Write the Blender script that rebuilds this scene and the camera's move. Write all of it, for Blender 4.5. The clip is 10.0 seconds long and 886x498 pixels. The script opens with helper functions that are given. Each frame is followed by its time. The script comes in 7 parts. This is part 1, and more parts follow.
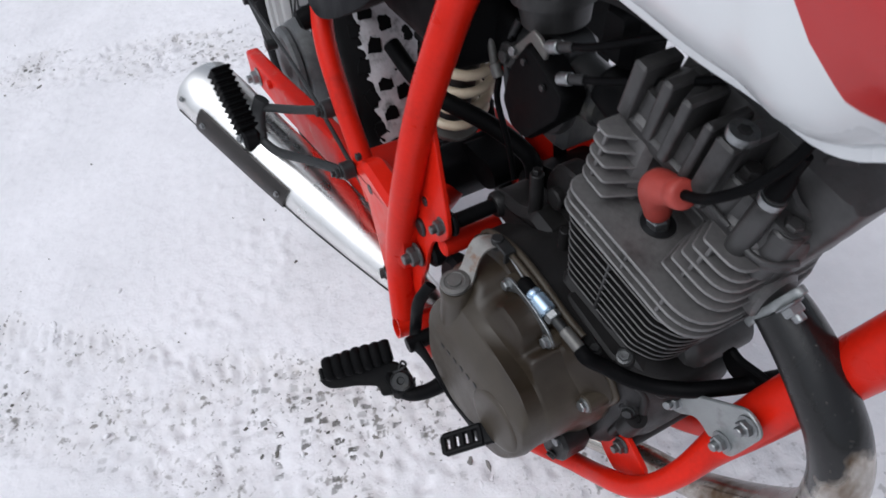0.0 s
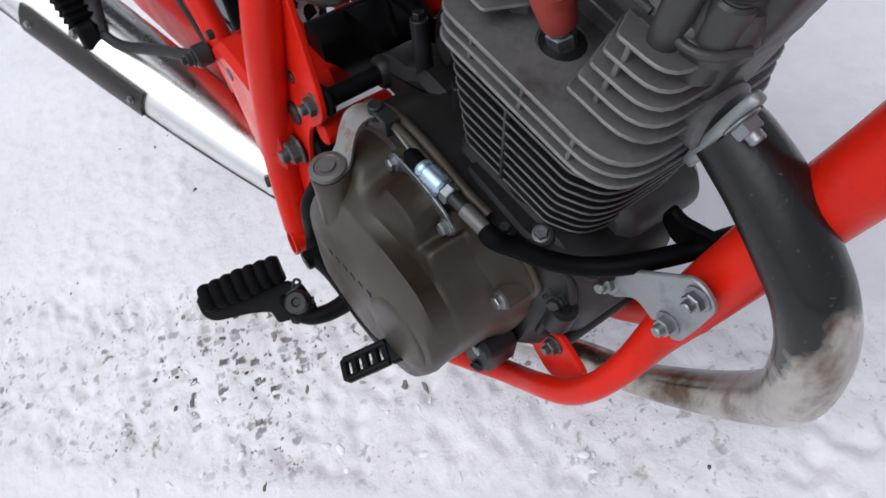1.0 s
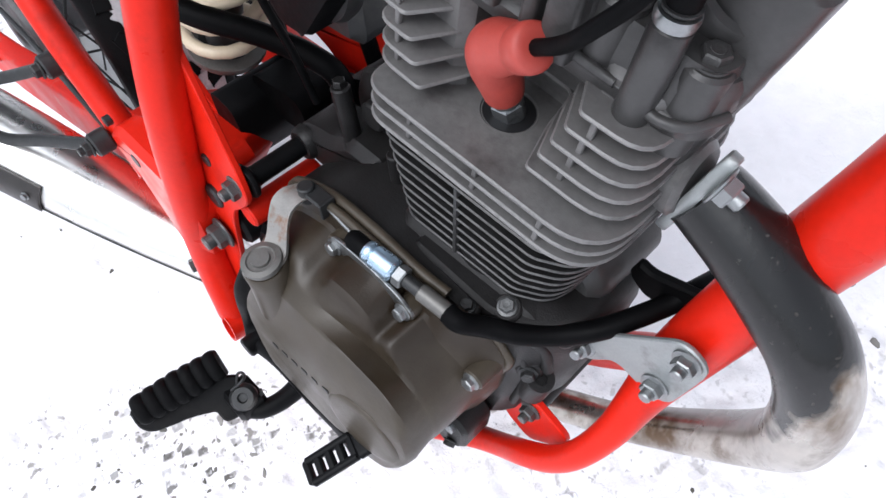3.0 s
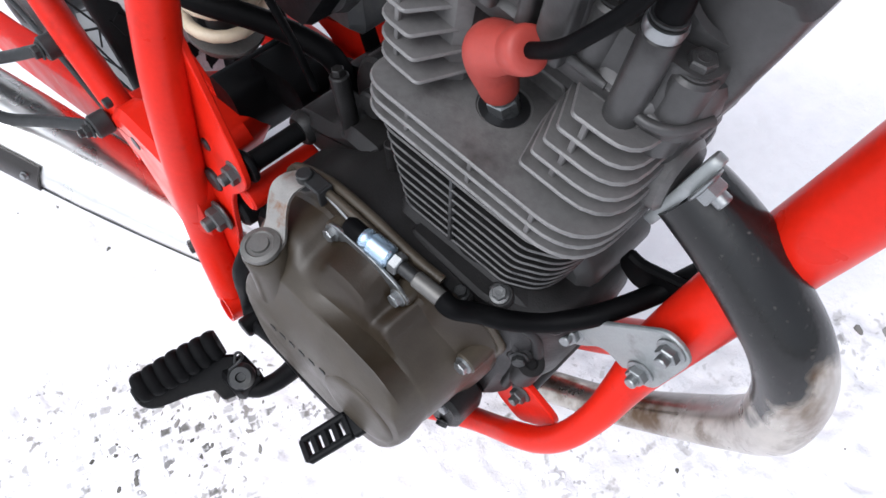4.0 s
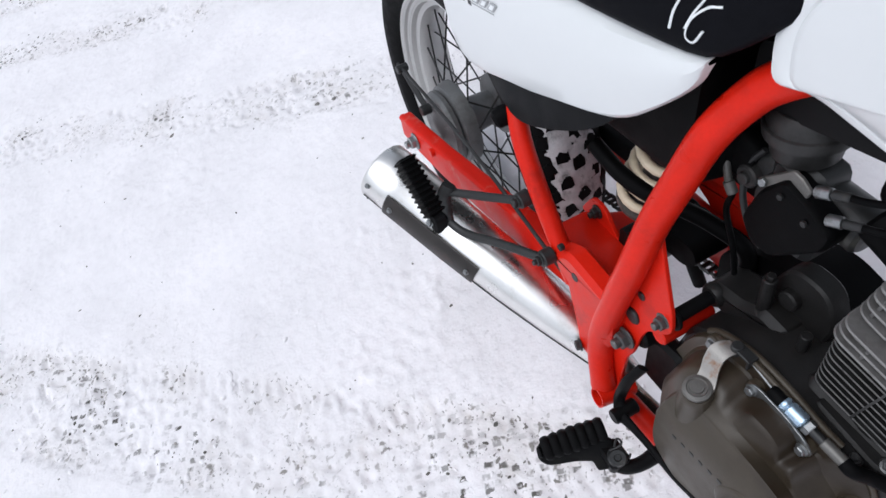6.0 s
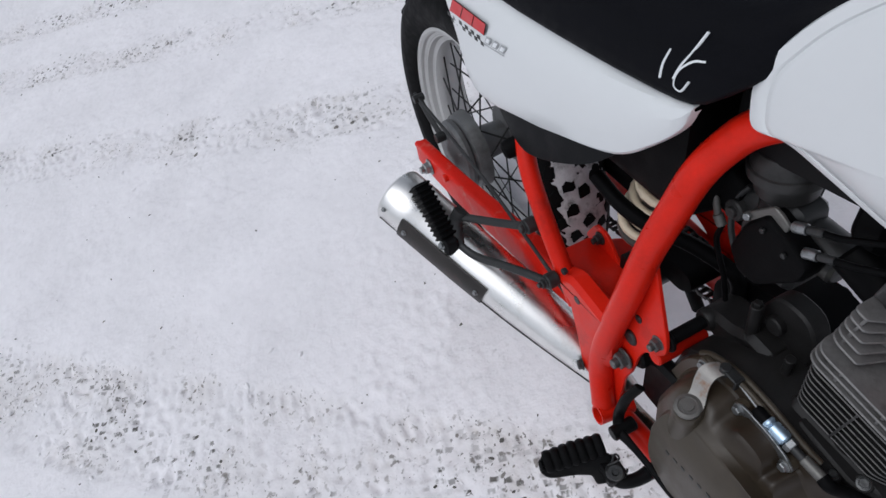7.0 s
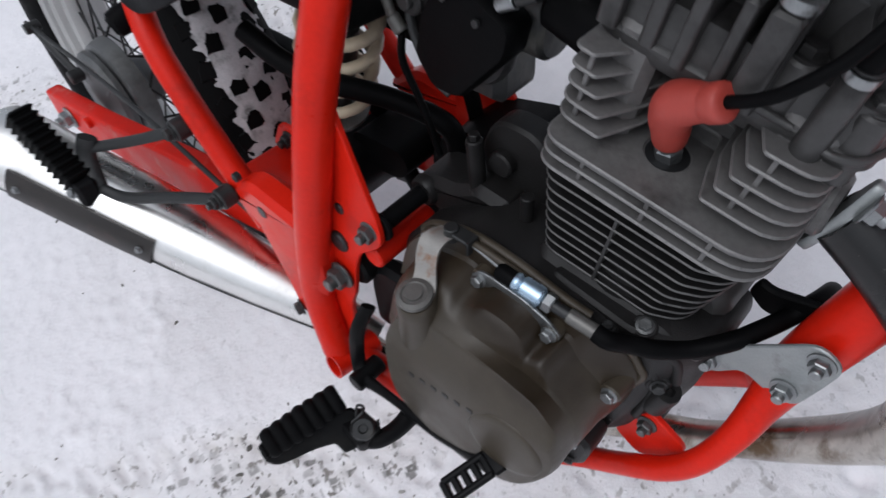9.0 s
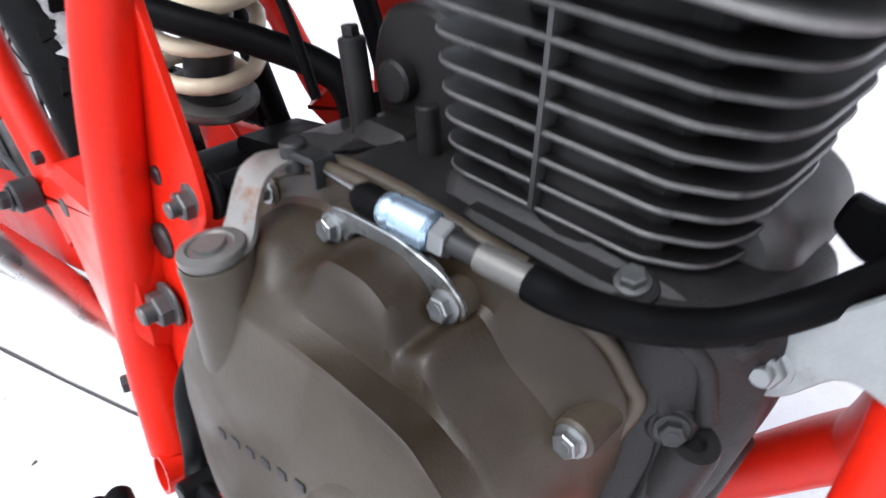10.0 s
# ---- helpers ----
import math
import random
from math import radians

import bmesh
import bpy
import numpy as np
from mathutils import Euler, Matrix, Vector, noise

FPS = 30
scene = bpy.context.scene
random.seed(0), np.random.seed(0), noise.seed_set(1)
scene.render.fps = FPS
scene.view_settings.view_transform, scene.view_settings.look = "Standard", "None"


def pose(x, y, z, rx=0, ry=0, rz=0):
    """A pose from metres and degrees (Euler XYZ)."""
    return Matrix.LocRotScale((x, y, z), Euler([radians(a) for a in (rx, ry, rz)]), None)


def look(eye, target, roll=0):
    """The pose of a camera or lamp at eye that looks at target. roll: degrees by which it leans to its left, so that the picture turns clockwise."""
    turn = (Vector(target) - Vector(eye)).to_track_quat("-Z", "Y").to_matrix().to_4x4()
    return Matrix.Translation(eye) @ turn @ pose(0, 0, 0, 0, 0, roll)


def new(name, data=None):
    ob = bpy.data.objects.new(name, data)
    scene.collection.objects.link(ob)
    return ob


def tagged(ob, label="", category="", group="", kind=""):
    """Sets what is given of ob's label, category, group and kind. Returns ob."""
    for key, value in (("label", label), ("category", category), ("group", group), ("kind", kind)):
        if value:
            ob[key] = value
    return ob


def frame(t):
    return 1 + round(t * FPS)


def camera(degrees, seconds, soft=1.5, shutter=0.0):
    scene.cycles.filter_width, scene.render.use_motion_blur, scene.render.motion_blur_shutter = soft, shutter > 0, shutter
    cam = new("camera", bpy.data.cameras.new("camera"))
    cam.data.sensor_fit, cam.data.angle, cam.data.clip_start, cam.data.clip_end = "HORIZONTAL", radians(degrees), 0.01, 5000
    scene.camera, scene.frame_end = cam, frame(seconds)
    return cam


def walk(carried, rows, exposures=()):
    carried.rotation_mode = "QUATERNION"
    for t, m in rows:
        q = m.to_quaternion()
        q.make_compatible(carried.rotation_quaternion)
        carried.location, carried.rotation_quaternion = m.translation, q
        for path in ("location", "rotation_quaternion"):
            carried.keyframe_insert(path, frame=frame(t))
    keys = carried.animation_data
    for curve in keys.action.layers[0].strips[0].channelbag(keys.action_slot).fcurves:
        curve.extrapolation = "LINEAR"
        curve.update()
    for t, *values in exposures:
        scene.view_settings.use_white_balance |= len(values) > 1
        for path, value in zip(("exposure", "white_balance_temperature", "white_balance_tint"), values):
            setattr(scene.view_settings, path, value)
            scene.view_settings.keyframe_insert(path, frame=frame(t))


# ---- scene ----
cam = camera(67.1, 10.0, shutter=0.3)
PATH = [
    (0, (0.497, -0.078, 1.036), (-0.697, 0.144, -0.553), -23.5),
    (0.5, (0.498, -0.052, 0.942), (-0.633, 0.17, -0.693), -23.3),
    (1, (0.481, -0.035, 0.889), (-0.513, 0.169, -0.834), -28.6),
    (1.5, (0.443, -0.017, 0.874), (-0.566, 0.282, -0.826), -28.8),
    (2, (0.418, -0.006, 0.869), (-0.53, 0.379, -0.849), -27.5),
    (2.5, (0.426, -0.008, 0.865), (-0.479, 0.396, -0.872), -26.8),
    (2.7, (0.426, -0.013, 0.87), (-0.484, 0.384, -0.867), -26.7),
    (3.8, (0.428, -0.008, 0.885), (-0.412, 0.357, -0.893), -25.7),
    (4, (0.428, -0.01, 0.89), (-0.422, 0.342, -0.885), -26.3),
    (4.5, (0.435, -0.018, 0.895), (-0.421, 0.319, -0.88), -26.6),
    (5, (0.391, -0.037, 0.989), (-0.658, 0.199, -0.698), -33.4),
    (5.5, (0.349, -0.095, 1.133), (-0.872, -0.008, -0.449), -36.6),
    (6, (0.341, -0.144, 1.205), (-0.884, -0.135, -0.376), -35.5),
    (7.5, (0.398, -0.138, 1.255), (-0.895, -0.121, -0.27), -33.8),
    (8, (0.407, -0.152, 1.221), (-0.841, -0.098, -0.341), -31.9),
    (8.5, (0.39, -0.143, 1.101), (-0.739, 0.156, -0.523), -28.3),
    (9, (0.377, -0.108, 0.946), (-0.565, 0.413, -0.739), -23.6),
    (9.5, (0.399, -0.09, 0.799), (-0.715, 0.672, -0.677), -16.3),
    (10, (0.379, -0.079, 0.657), (-0.847, 0.845, -0.625), -16.0),
]
EXPOSURES = [(0, -0.2, 6000, 10), (0.5, -0.09, 6000, 10), (1, -0.1, 6000, 10), (1.5, 0.14, 6000, 10), (2, 0.37, 6000, 10), (2.5, 0.64, 6000, 10), (4, 0.62, 6000, 10), (4.5, 0.58, 6000, 10), (5, 0.36, 6000, 10), (5.5, 0.22, 6000, 10), (6, -0.04, 6000, 10), (7.5, -0.54, 6000, 10), (8, -0.53, 6000, 10), (8.5, -0.52, 6000, 10), (9, -0.3, 6000, 10), (9.5, 0.3, 6000, 10), (10, 1.02, 6000, 10)]
walk(cam, [(t, look(eye, target, roll)) for t, eye, target, roll in PATH], EXPOSURES)

LEAN = 14.32  # the motorcycle leans to its left, onto its side stand


# ---- light ----
world = bpy.data.worlds.new("overcast_sky")
scene.world = world
world.use_nodes = True
wn = world.node_tree
sky = wn.nodes.new("ShaderNodeTexSky")
sky.sky_type = "NISHITA"
sky.sun_disc = False
sky.sun_elevation = radians(66)
sky.sun_rotation = radians(178)
sky.air_density, sky.dust_density = 1.0, 4.0
cloud = wn.nodes.new("ShaderNodeHueSaturation")
cloud.inputs["Saturation"].default_value = 0.22
wn.links.new(sky.outputs[0], cloud.inputs["Color"])
wn.links.new(cloud.outputs[0], wn.nodes["Background"].inputs["Color"])
wn.nodes["Background"].inputs["Strength"].default_value = 0.15
sun_data = bpy.data.lights.new("sun", "SUN")
sun_data.energy = 0.8
sun_data.angle = radians(70)
sun_data.color = (1.0, 0.97, 0.93)
sun = new("sun", sun_data)
sun.matrix_world = look((0.1, -2.9, 7.25), (0, 0, 0))


# ---- materials ----
def material(name, color, rough=0.5, metal=0.0, var=0.15, scale=30.0, bump=0.0, bscale=200.0, dirt=None, dirt_amount=0.3, coat=0.0, rough_var=0.1, stretch=(1, 1, 1), dirt_scale=12.0, spec=0.5):
    """A surface with grain at two scales, fine relief and, where asked, patches of dirt."""
    m = bpy.data.materials.new(name)
    m.use_nodes = True
    n, l = m.node_tree.nodes, m.node_tree.links
    b = n["Principled BSDF"]
    co = n.new("ShaderNodeTexCoord")
    mp = n.new("ShaderNodeMapping")
    mp.inputs["Scale"].default_value = stretch
    mp.inputs["Location"].default_value = (0.137, 0.291, 0.437)
    l.new(co.outputs["Object"], mp.inputs["Vector"])
    big = n.new("ShaderNodeTexNoise")
    big.inputs["Scale"].default_value = scale
    big.inputs["Detail"].default_value = 8
    fine = n.new("ShaderNodeTexNoise")
    fine.inputs["Scale"].default_value = scale * 9
    fine.inputs["Detail"].default_value = 4
    for t in (big, fine):
        l.new(mp.outputs[0], t.inputs["Vector"])
    add = n.new("ShaderNodeMath")
    add.operation = "MULTIPLY_ADD"
    l.new(fine.outputs[0], add.inputs[0])
    add.inputs[1].default_value = 0.5
    l.new(big.outputs[0], add.inputs[2])
    ramp = n.new("ShaderNodeMapRange")
    ramp.inputs["From Min"].default_value, ramp.inputs["From Max"].default_value = 0.45, 1.05
    ramp.inputs["To Min"].default_value, ramp.inputs["To Max"].default_value = 1 - var, 1 + var
    l.new(add.outputs[0], ramp.inputs["Value"])
    mul = n.new("ShaderNodeVectorMath")
    mul.operation = "SCALE"
    mul.inputs[0].default_value = color
    l.new(ramp.outputs[0], mul.inputs["Scale"])
    out = mul.outputs[0]
    if dirt:
        dn = n.new("ShaderNodeTexNoise")
        dn.inputs["Scale"].default_value = dirt_scale
        dn.inputs["Detail"].default_value = 10
        dn.inputs["Roughness"].default_value = 0.65
        l.new(mp.outputs[0], dn.inputs["Vector"])
        dr = n.new("ShaderNodeMapRange")
        dr.inputs["From Min"].default_value = 0.62 - 0.25 * dirt_amount
        dr.inputs["From Max"].default_value = 0.80 - 0.25 * dirt_amount
        l.new(dn.outputs[0], dr.inputs["Value"])
        mix = n.new("ShaderNodeMix")
        mix.data_type = "RGBA"
        l.new(dr.outputs[0], mix.inputs["Factor"])
        l.new(out, mix.inputs["A"])
        mix.inputs["B"].default_value = (*dirt, 1)
        out = mix.outputs["Result"]
    l.new(out, b.inputs["Base Color"])
    rr = n.new("ShaderNodeMapRange")
    rr.inputs["From Min"].default_value, rr.inputs["From Max"].default_value = 0.3, 0.7
    rr.inputs["To Min"].default_value, rr.inputs["To Max"].default_value = max(0.02, rough - rough_var), min(1, rough + rough_var)
    l.new(big.outputs[0], rr.inputs["Value"])
    l.new(rr.outputs[0], b.inputs["Roughness"])
    b.inputs["Metallic"].default_value = metal
    b.inputs["Specular IOR Level"].default_value = spec
    b.inputs["Coat Weight"].default_value = coat
    b.inputs["Coat Roughness"].default_value = 0.15
    if bump:
        bn = n.new("ShaderNodeTexNoise")
        bn.inputs["Scale"].default_value = bscale
        bn.inputs["Detail"].default_value = 5
        l.new(mp.outputs[0], bn.inputs["Vector"])
        bp = n.new("ShaderNodeBump")
        bp.inputs["Strength"].default_value = bump
        bp.inputs["Distance"].default_value = 0.001
        l.new(bn.outputs[0], bp.inputs["Height"])
        l.new(bp.outputs[0], b.inputs["Normal"])
    return m


RED = material("red_paint", (0.60, 0.0135, 0.0036), 0.36, 0, 0.12, 25, 0.06, 120, dirt=(0.34, 0.012, 0.006), dirt_amount=0.22, coat=0.0, spec=0.2)
WHITE = material("white_plastic", (0.68, 0.695, 0.70), 0.3, 0, 0.012, 6, 0.0, coat=0.25, rough_var=0.03)
BLACK = material("black_plastic", (0.0028, 0.0028, 0.0031), 0.5, 0, 0.3, 40, 0.15, 300, dirt=(0.007, 0.007, 0.007), dirt_amount=0.1, spec=0.05)
FENDER = material("grey_black_plastic", (0.0070, 0.0072, 0.0082), 0.55, 0, 0.2, 30, 0.2, 400, dirt=(0.08, 0.08, 0.08), dirt_amount=0.0, spec=0.1)
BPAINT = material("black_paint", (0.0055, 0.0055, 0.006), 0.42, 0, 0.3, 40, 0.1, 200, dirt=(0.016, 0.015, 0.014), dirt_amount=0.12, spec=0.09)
RUBBER = material("rubber", (0.0036, 0.0036, 0.0039), 0.6, 0, 0.3, 60, 0.3, 300, spec=0.07)
VINYL = material("seat_vinyl", (0.0042, 0.0045, 0.0062), 0.5, 0, 0.2, 60, 0.3, 900, spec=0.05)
CAST = material("cast_aluminium", (0.0135, 0.0128, 0.0128), 0.46, 0.1, 0.3, 35, 0.3, 700, dirt=(0.009, 0.0083, 0.008), dirt_amount=0.4, spec=0.26)
HEADM = material("head_casting", (0.118, 0.114, 0.112), 0.45, 0.1, 0.24, 30, 0.14, 900, dirt=(0.034, 0.031, 0.030), dirt_amount=0.40, dirt_scale=16, spec=0.42)
COVERM = material("cam_cover_casting", (0.048, 0.0465, 0.046), 0.42, 0.1, 0.22, 30, 0.14, 900, dirt=(0.013, 0.0122, 0.0118), dirt_amount=0.45, dirt_scale=18, spec=0.42)
CARBM = material("dull_carburettor_casting", (0.032, 0.0312, 0.031), 0.48, 0.1, 0.25, 40, 0.14, 900, dirt=(0.011, 0.0105, 0.010), dirt_amount=0.4, dirt_scale=30, spec=0.3)
FINTIP = material("fin_casting", (0.044, 0.0428, 0.0425), 0.42, 0.1, 0.3, 60, 0.2, 900, dirt=(0.013, 0.0125, 0.0125), dirt_amount=0.35, spec=0.45)
FINFACE = material("dark_fin_face", (0.0095, 0.0091, 0.0091), 0.5, 0.05, 0.3, 60, 0.2, 900, dirt=(0.024, 0.023, 0.023), dirt_amount=0.25, spec=0.25)
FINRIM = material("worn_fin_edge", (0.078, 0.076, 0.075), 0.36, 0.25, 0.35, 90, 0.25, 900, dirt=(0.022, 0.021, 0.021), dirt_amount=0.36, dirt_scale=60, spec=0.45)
HEADRIM = material("worn_head_fin_edge", (0.145, 0.141, 0.139), 0.38, 0.2, 0.25, 60, 0.2, 900, dirt=(0.05, 0.047, 0.045), dirt_amount=0.3, dirt_scale=40, spec=0.45)
OLIVE = material("olive_cover_paint", (0.046, 0.0365, 0.0252), 0.40, 0.05, 0.16, 30, 0.15, 700, dirt=(0.030, 0.0215, 0.0135), dirt_amount=0.34, dirt_scale=11, spec=0.40)
ZINC = material("zinc_plated_steel", (0.30, 0.31, 0.315), 0.36, 0.9, 0.15, 80, 0.1, 500, dirt=(0.10, 0.10, 0.095), dirt_amount=0.45, dirt_scale=80)
PLATE = material("galvanised_plate", (0.30, 0.315, 0.315), 0.42, 0.6, 0.15, 60, 0.1, 500, dirt=(0.17, 0.17, 0.165), dirt_amount=0.4, dirt_scale=40)
RUSTY = material("steel_with_rust", (0.26, 0.25, 0.235), 0.42, 0.6, 0.15, 80, 0.15, 500, dirt=(0.2, 0.09, 0.04), dirt_amount=0.35, dirt_scale=70)
DSTEEL = material("dark_steel", (0.022, 0.0225, 0.023), 0.45, 0.3, 0.2, 60, 0.15, 400, dirt=(0.09, 0.085, 0.07), dirt_amount=0.2)
CHROME = material("polished_steel", (0.84, 0.83, 0.81), 0.30, 1.0, 0.05, 20, 0.05, 200, dirt=(0.60, 0.57, 0.51), dirt_amount=0.15, rough_var=0.08)
HEADER = material("heat_stained_steel", (0.46, 0.43, 0.39), 0.26, 0.97, 0.25, 18, 0.15, 300, dirt=(0.13, 0.085, 0.05), dirt_amount=0.6, rough_var=0.14, dirt_scale=26, stretch=(1.0, 1.0, 0.45))
CAPRED = material("red_rubber", (0.34, 0.042, 0.03), 0.5, 0, 0.1, 50, 0.15, 400, dirt=(0.28, 0.04, 0.03), dirt_amount=0.2)
SPRING = material("cream_spring_paint", (0.62, 0.52, 0.38), 0.4, 0, 0.1, 40, 0.05, 300, dirt=(0.2, 0.15, 0.1), dirt_amount=0.1)
RIMM = material("aluminium_rim", (0.50, 0.50, 0.49), 0.42, 0.5, 0.08, 30, 0.05, 300)
HUBM = material("hub_casting", (0.13, 0.133, 0.136), 0.5, 0.4, 0.12, 40, 0.2, 500, dirt=(0.07, 0.07, 0.068), dirt_amount=0.3)
DIRT = material("frozen_dirt", (0.066, 0.061, 0.052), 0.9, 0, 0.45, 90, 0.5, 400)
MARKW = material("white_marker", (0.75, 0.77, 0.78), 0.6, 0, 0.05)
DECRED = material("decal_red", (0.55, 0.015, 0.02), 0.4, 0, 0.03)
DECBLK = material("decal_black", (0.012, 0.012, 0.013), 0.4, 0, 0.03)
DECGRY = material("decal_grey", (0.35, 0.36, 0.37), 0.4, 0, 0.03)
BROWN = material("brown_stained_guard", (0.020, 0.0165, 0.015), 0.4, 0.1, 0.3, 30, 0.1, 300, dirt=(0.05, 0.032, 0.027), dirt_amount=0.35, dirt_scale=25)
NUTM = material("dull_plated_nut", (0.11, 0.112, 0.112), 0.36, 0.55, 0.25, 90, 0.1, 500, dirt=(0.02, 0.02, 0.02), dirt_amount=0.45, dirt_scale=70)
DUSTY = material("red_paint_with_road_dust", (0.60, 0.0105, 0.0025), 0.42, 0, 0.10, 25, 0.06, 120, dirt=(0.55, 0.16, 0.13), dirt_amount=0.25, dirt_scale=26, spec=0.2)
SHAFT = material("worn_shaft_steel", (0.13, 0.126, 0.118), 0.42, 0.4, 0.2, 60, 0.1, 400, dirt=(0.08, 0.075, 0.065), dirt_amount=0.4, dirt_scale=60)
BLUEZ = material("blue_zinc", (0.42, 0.55, 0.68), 0.28, 0.85, 0.1, 60, 0.05, 300)


# ---- mesh helpers ----
def part(name, bm, mat, parent=None, label="", angle=38, matrix=None):
    """Links a bmesh as one mesh object under its thing or part."""
    if matrix is not None:
        bmesh.ops.transform(bm, matrix=matrix, verts=bm.verts)
    bmesh.ops.recalc_face_normals(bm, faces=bm.faces)
    me = bpy.data.meshes.new(name)
    bm.to_mesh(me)
    bm.free()
    me.shade_smooth()
    me.set_sharp_from_angle(angle=radians(angle))
    for m in mat if isinstance(mat, (list, tuple)) else (mat,):
        me.materials.append(m)
    ob = new(name, me)
    ob.parent = parent
    if label:
        tagged(ob, label)
    return ob


def spline(pts, sub=8):
    """Catmull-Rom through the points, which may carry a radius as a fourth value."""
    p = [np.array(q, float) for q in pts]
    if len(p) < 3:
        return [p[0] + (p[1] - p[0]) * k / sub for k in range(sub + 1)]
    p = [2 * p[0] - p[1]] + p + [2 * p[-1] - p[-2]]
    out = []
    for i in range(1, len(p) - 2):
        a, b, c, d = p[i - 1 : i + 3]
        for k in range(sub):
            t = k / sub
            out.append(0.5 * (2 * b + (c - a) * t + (2 * a - 5 * b + 4 * c - d) * t * t + (3 * b - a - 3 * c + d) * t**3))
    return out + [p[-2]]


def sweep(bm, pts, r, seg=16, sub=8, cap=True, hollow=0.0, flat=1.0, smooth=True):
    """A round tube along a smooth line."""
    path = spline(pts, sub) if smooth else [np.array(q, float) for q in pts]
    rad = [float(q[3]) if len(q) > 3 else r for q in path]
    path = [Vector(q[:3]) for q in path]
    rings = []
    t0 = (path[1] - path[0]).normalized()
    side = t0.orthogonal().normalized()
    for i, q in enumerate(path):
        t = (path[min(i + 1, len(path) - 1)] - path[max(i - 1, 0)]).normalized()
        side = (side - t * side.dot(t)).normalized()
        up = t.cross(side)
        rings.append([bm.verts.new(q + rad[i] * (math.cos(a) * side + flat * math.sin(a) * up)) for a in (2 * math.pi * k / seg for k in range(seg))])
    for a, b in zip(rings[:-1], rings[1:]):
        for k in range(seg):
            bm.faces.new((a[k], a[(k + 1) % seg], b[(k + 1) % seg], b[k]))
    if hollow:
        for ring, q, sgn in ((rings[0], path[0], 1), (rings[-1], path[-1], -1)):
            t = (path[1] - path[0] if sgn > 0 else path[-1] - path[-2]).normalized() * sgn
            lip = [bm.verts.new(q + (v.co - q) * hollow) for v in ring]
            deep = [bm.verts.new(q + (v.co - q) * hollow + t * 0.02) for v in ring]
            for k in range(seg):
                j = (k + 1) % seg
                bm.faces.new((ring[k], ring[j], lip[j], lip[k]))
                bm.faces.new((lip[k], lip[j], deep[j], deep[k]))
            bm.faces.new(deep)
    elif cap:
        bm.faces.new(rings[0])
        bm.faces.new(rings[-1])
    return bm


def aim(p, d, up=None):
    """A matrix with its z axis along d, at p."""
    return Matrix.Translation(Vector(p)) @ Vector(d).to_track_quat("Z", "Y").to_matrix().to_4x4()


def lathe(bm, prof, m=None, seg=24, closed=False):
    """Turns a profile of (radius, height) round z."""
    m = m or Matrix.Identity(4)
    rings = []
    for r, h in prof:
        if r < 1e-6:
            rings.append([bm.verts.new(m @ Vector((0, 0, h)))])
        else:
            rings.append([bm.verts.new(m @ Vector((r * math.cos(2 * math.pi * k / seg), r * math.sin(2 * math.pi * k / seg), h))) for k in range(seg)])
    pairs = list(zip(rings[:-1], rings[1:])) + ([(rings[-1], rings[0])] if closed else [])
    for a, b in pairs:
        for k in range(seg):
            j = (k + 1) % seg
            if len(a) == 1 and len(b) > 1:
                bm.faces.new((a[0], b[k], b[j]))
            elif len(b) == 1 and len(a) > 1:
                bm.faces.new((a[k], a[j], b[0]))
            elif len(a) > 1:
                bm.faces.new((a[k], a[j], b[j], b[k]))
    return bm


def rod(bm, a, b, r, seg=14, bevel=0.15):
    a, b = Vector(a), Vector(b)
    h = (b - a).length
    e = min(r * bevel, h * 0.3)
    return lathe(bm, [(0, 0), (r - e, 0), (r, e), (r, h - e), (r - e, h), (0, h)], aim(a, b - a), seg)


def rounded(poly, r=0.004, n=4):
    """Rounds the corners of a closed polygon; a corner may carry its own radius."""
    out = []
    m = len(poly)
    for i in range(m):
        p = Vector(poly[i][:2])
        a, b = Vector(poly[i - 1][:2]), Vector(poly[(i + 1) % m][:2])
        rr = poly[i][2] if len(poly[i]) > 2 else r
        u, w = (a - p), (b - p)
        k = min(rr, 0.48 * u.length, 0.48 * w.length)
        u, w = u.normalized() * k, w.normalized() * k
        for s in range(n + 1):
            t = s / n
            out.append(tuple((p + u) * (1 - t) ** 2 + 2 * p * t * (1 - t) + (p + w) * t * t))
    return out


def loft(bm, loops, cap=True):
    """Joins closed loops of equally many points."""
    rings = [[bm.verts.new(Vector(p)) for p in lp] for lp in loops]
    n = len(rings[0])
    for a, b in zip(rings[:-1], rings[1:]):
        for k in range(n):
            j = (k + 1) % n
            bm.faces.new((a[k], a[j], b[j], b[k]))
    if cap:
        bm.faces.new(rings[0])
        bm.faces.new(rings[-1])
    return bm


def inset(poly, d):
    """A closed polygon moved inwards by d."""
    m = len(poly)
    area = sum(poly[i][0] * poly[(i + 1) % m][1] - poly[(i + 1) % m][0] * poly[i][1] for i in range(m))
    s = 1 if area > 0 else -1
    out = []
    for i in range(m):
        a, p, b = Vector(poly[i - 1][:2]), Vector(poly[i][:2]), Vector(poly[(i + 1) % m][:2])
        e1 = (p - a).normalized() if (p - a).length > 1e-9 else Vector((1, 0))
        e2 = (b - p).normalized() if (b - p).length > 1e-9 else e1
        n = Vector((-(e1.y + e2.y), e1.x + e2.x))
        n = n.normalized() if n.length > 1e-6 else Vector((-e1.y, e1.x))
        out.append(tuple(p + s * d * n))
    return out


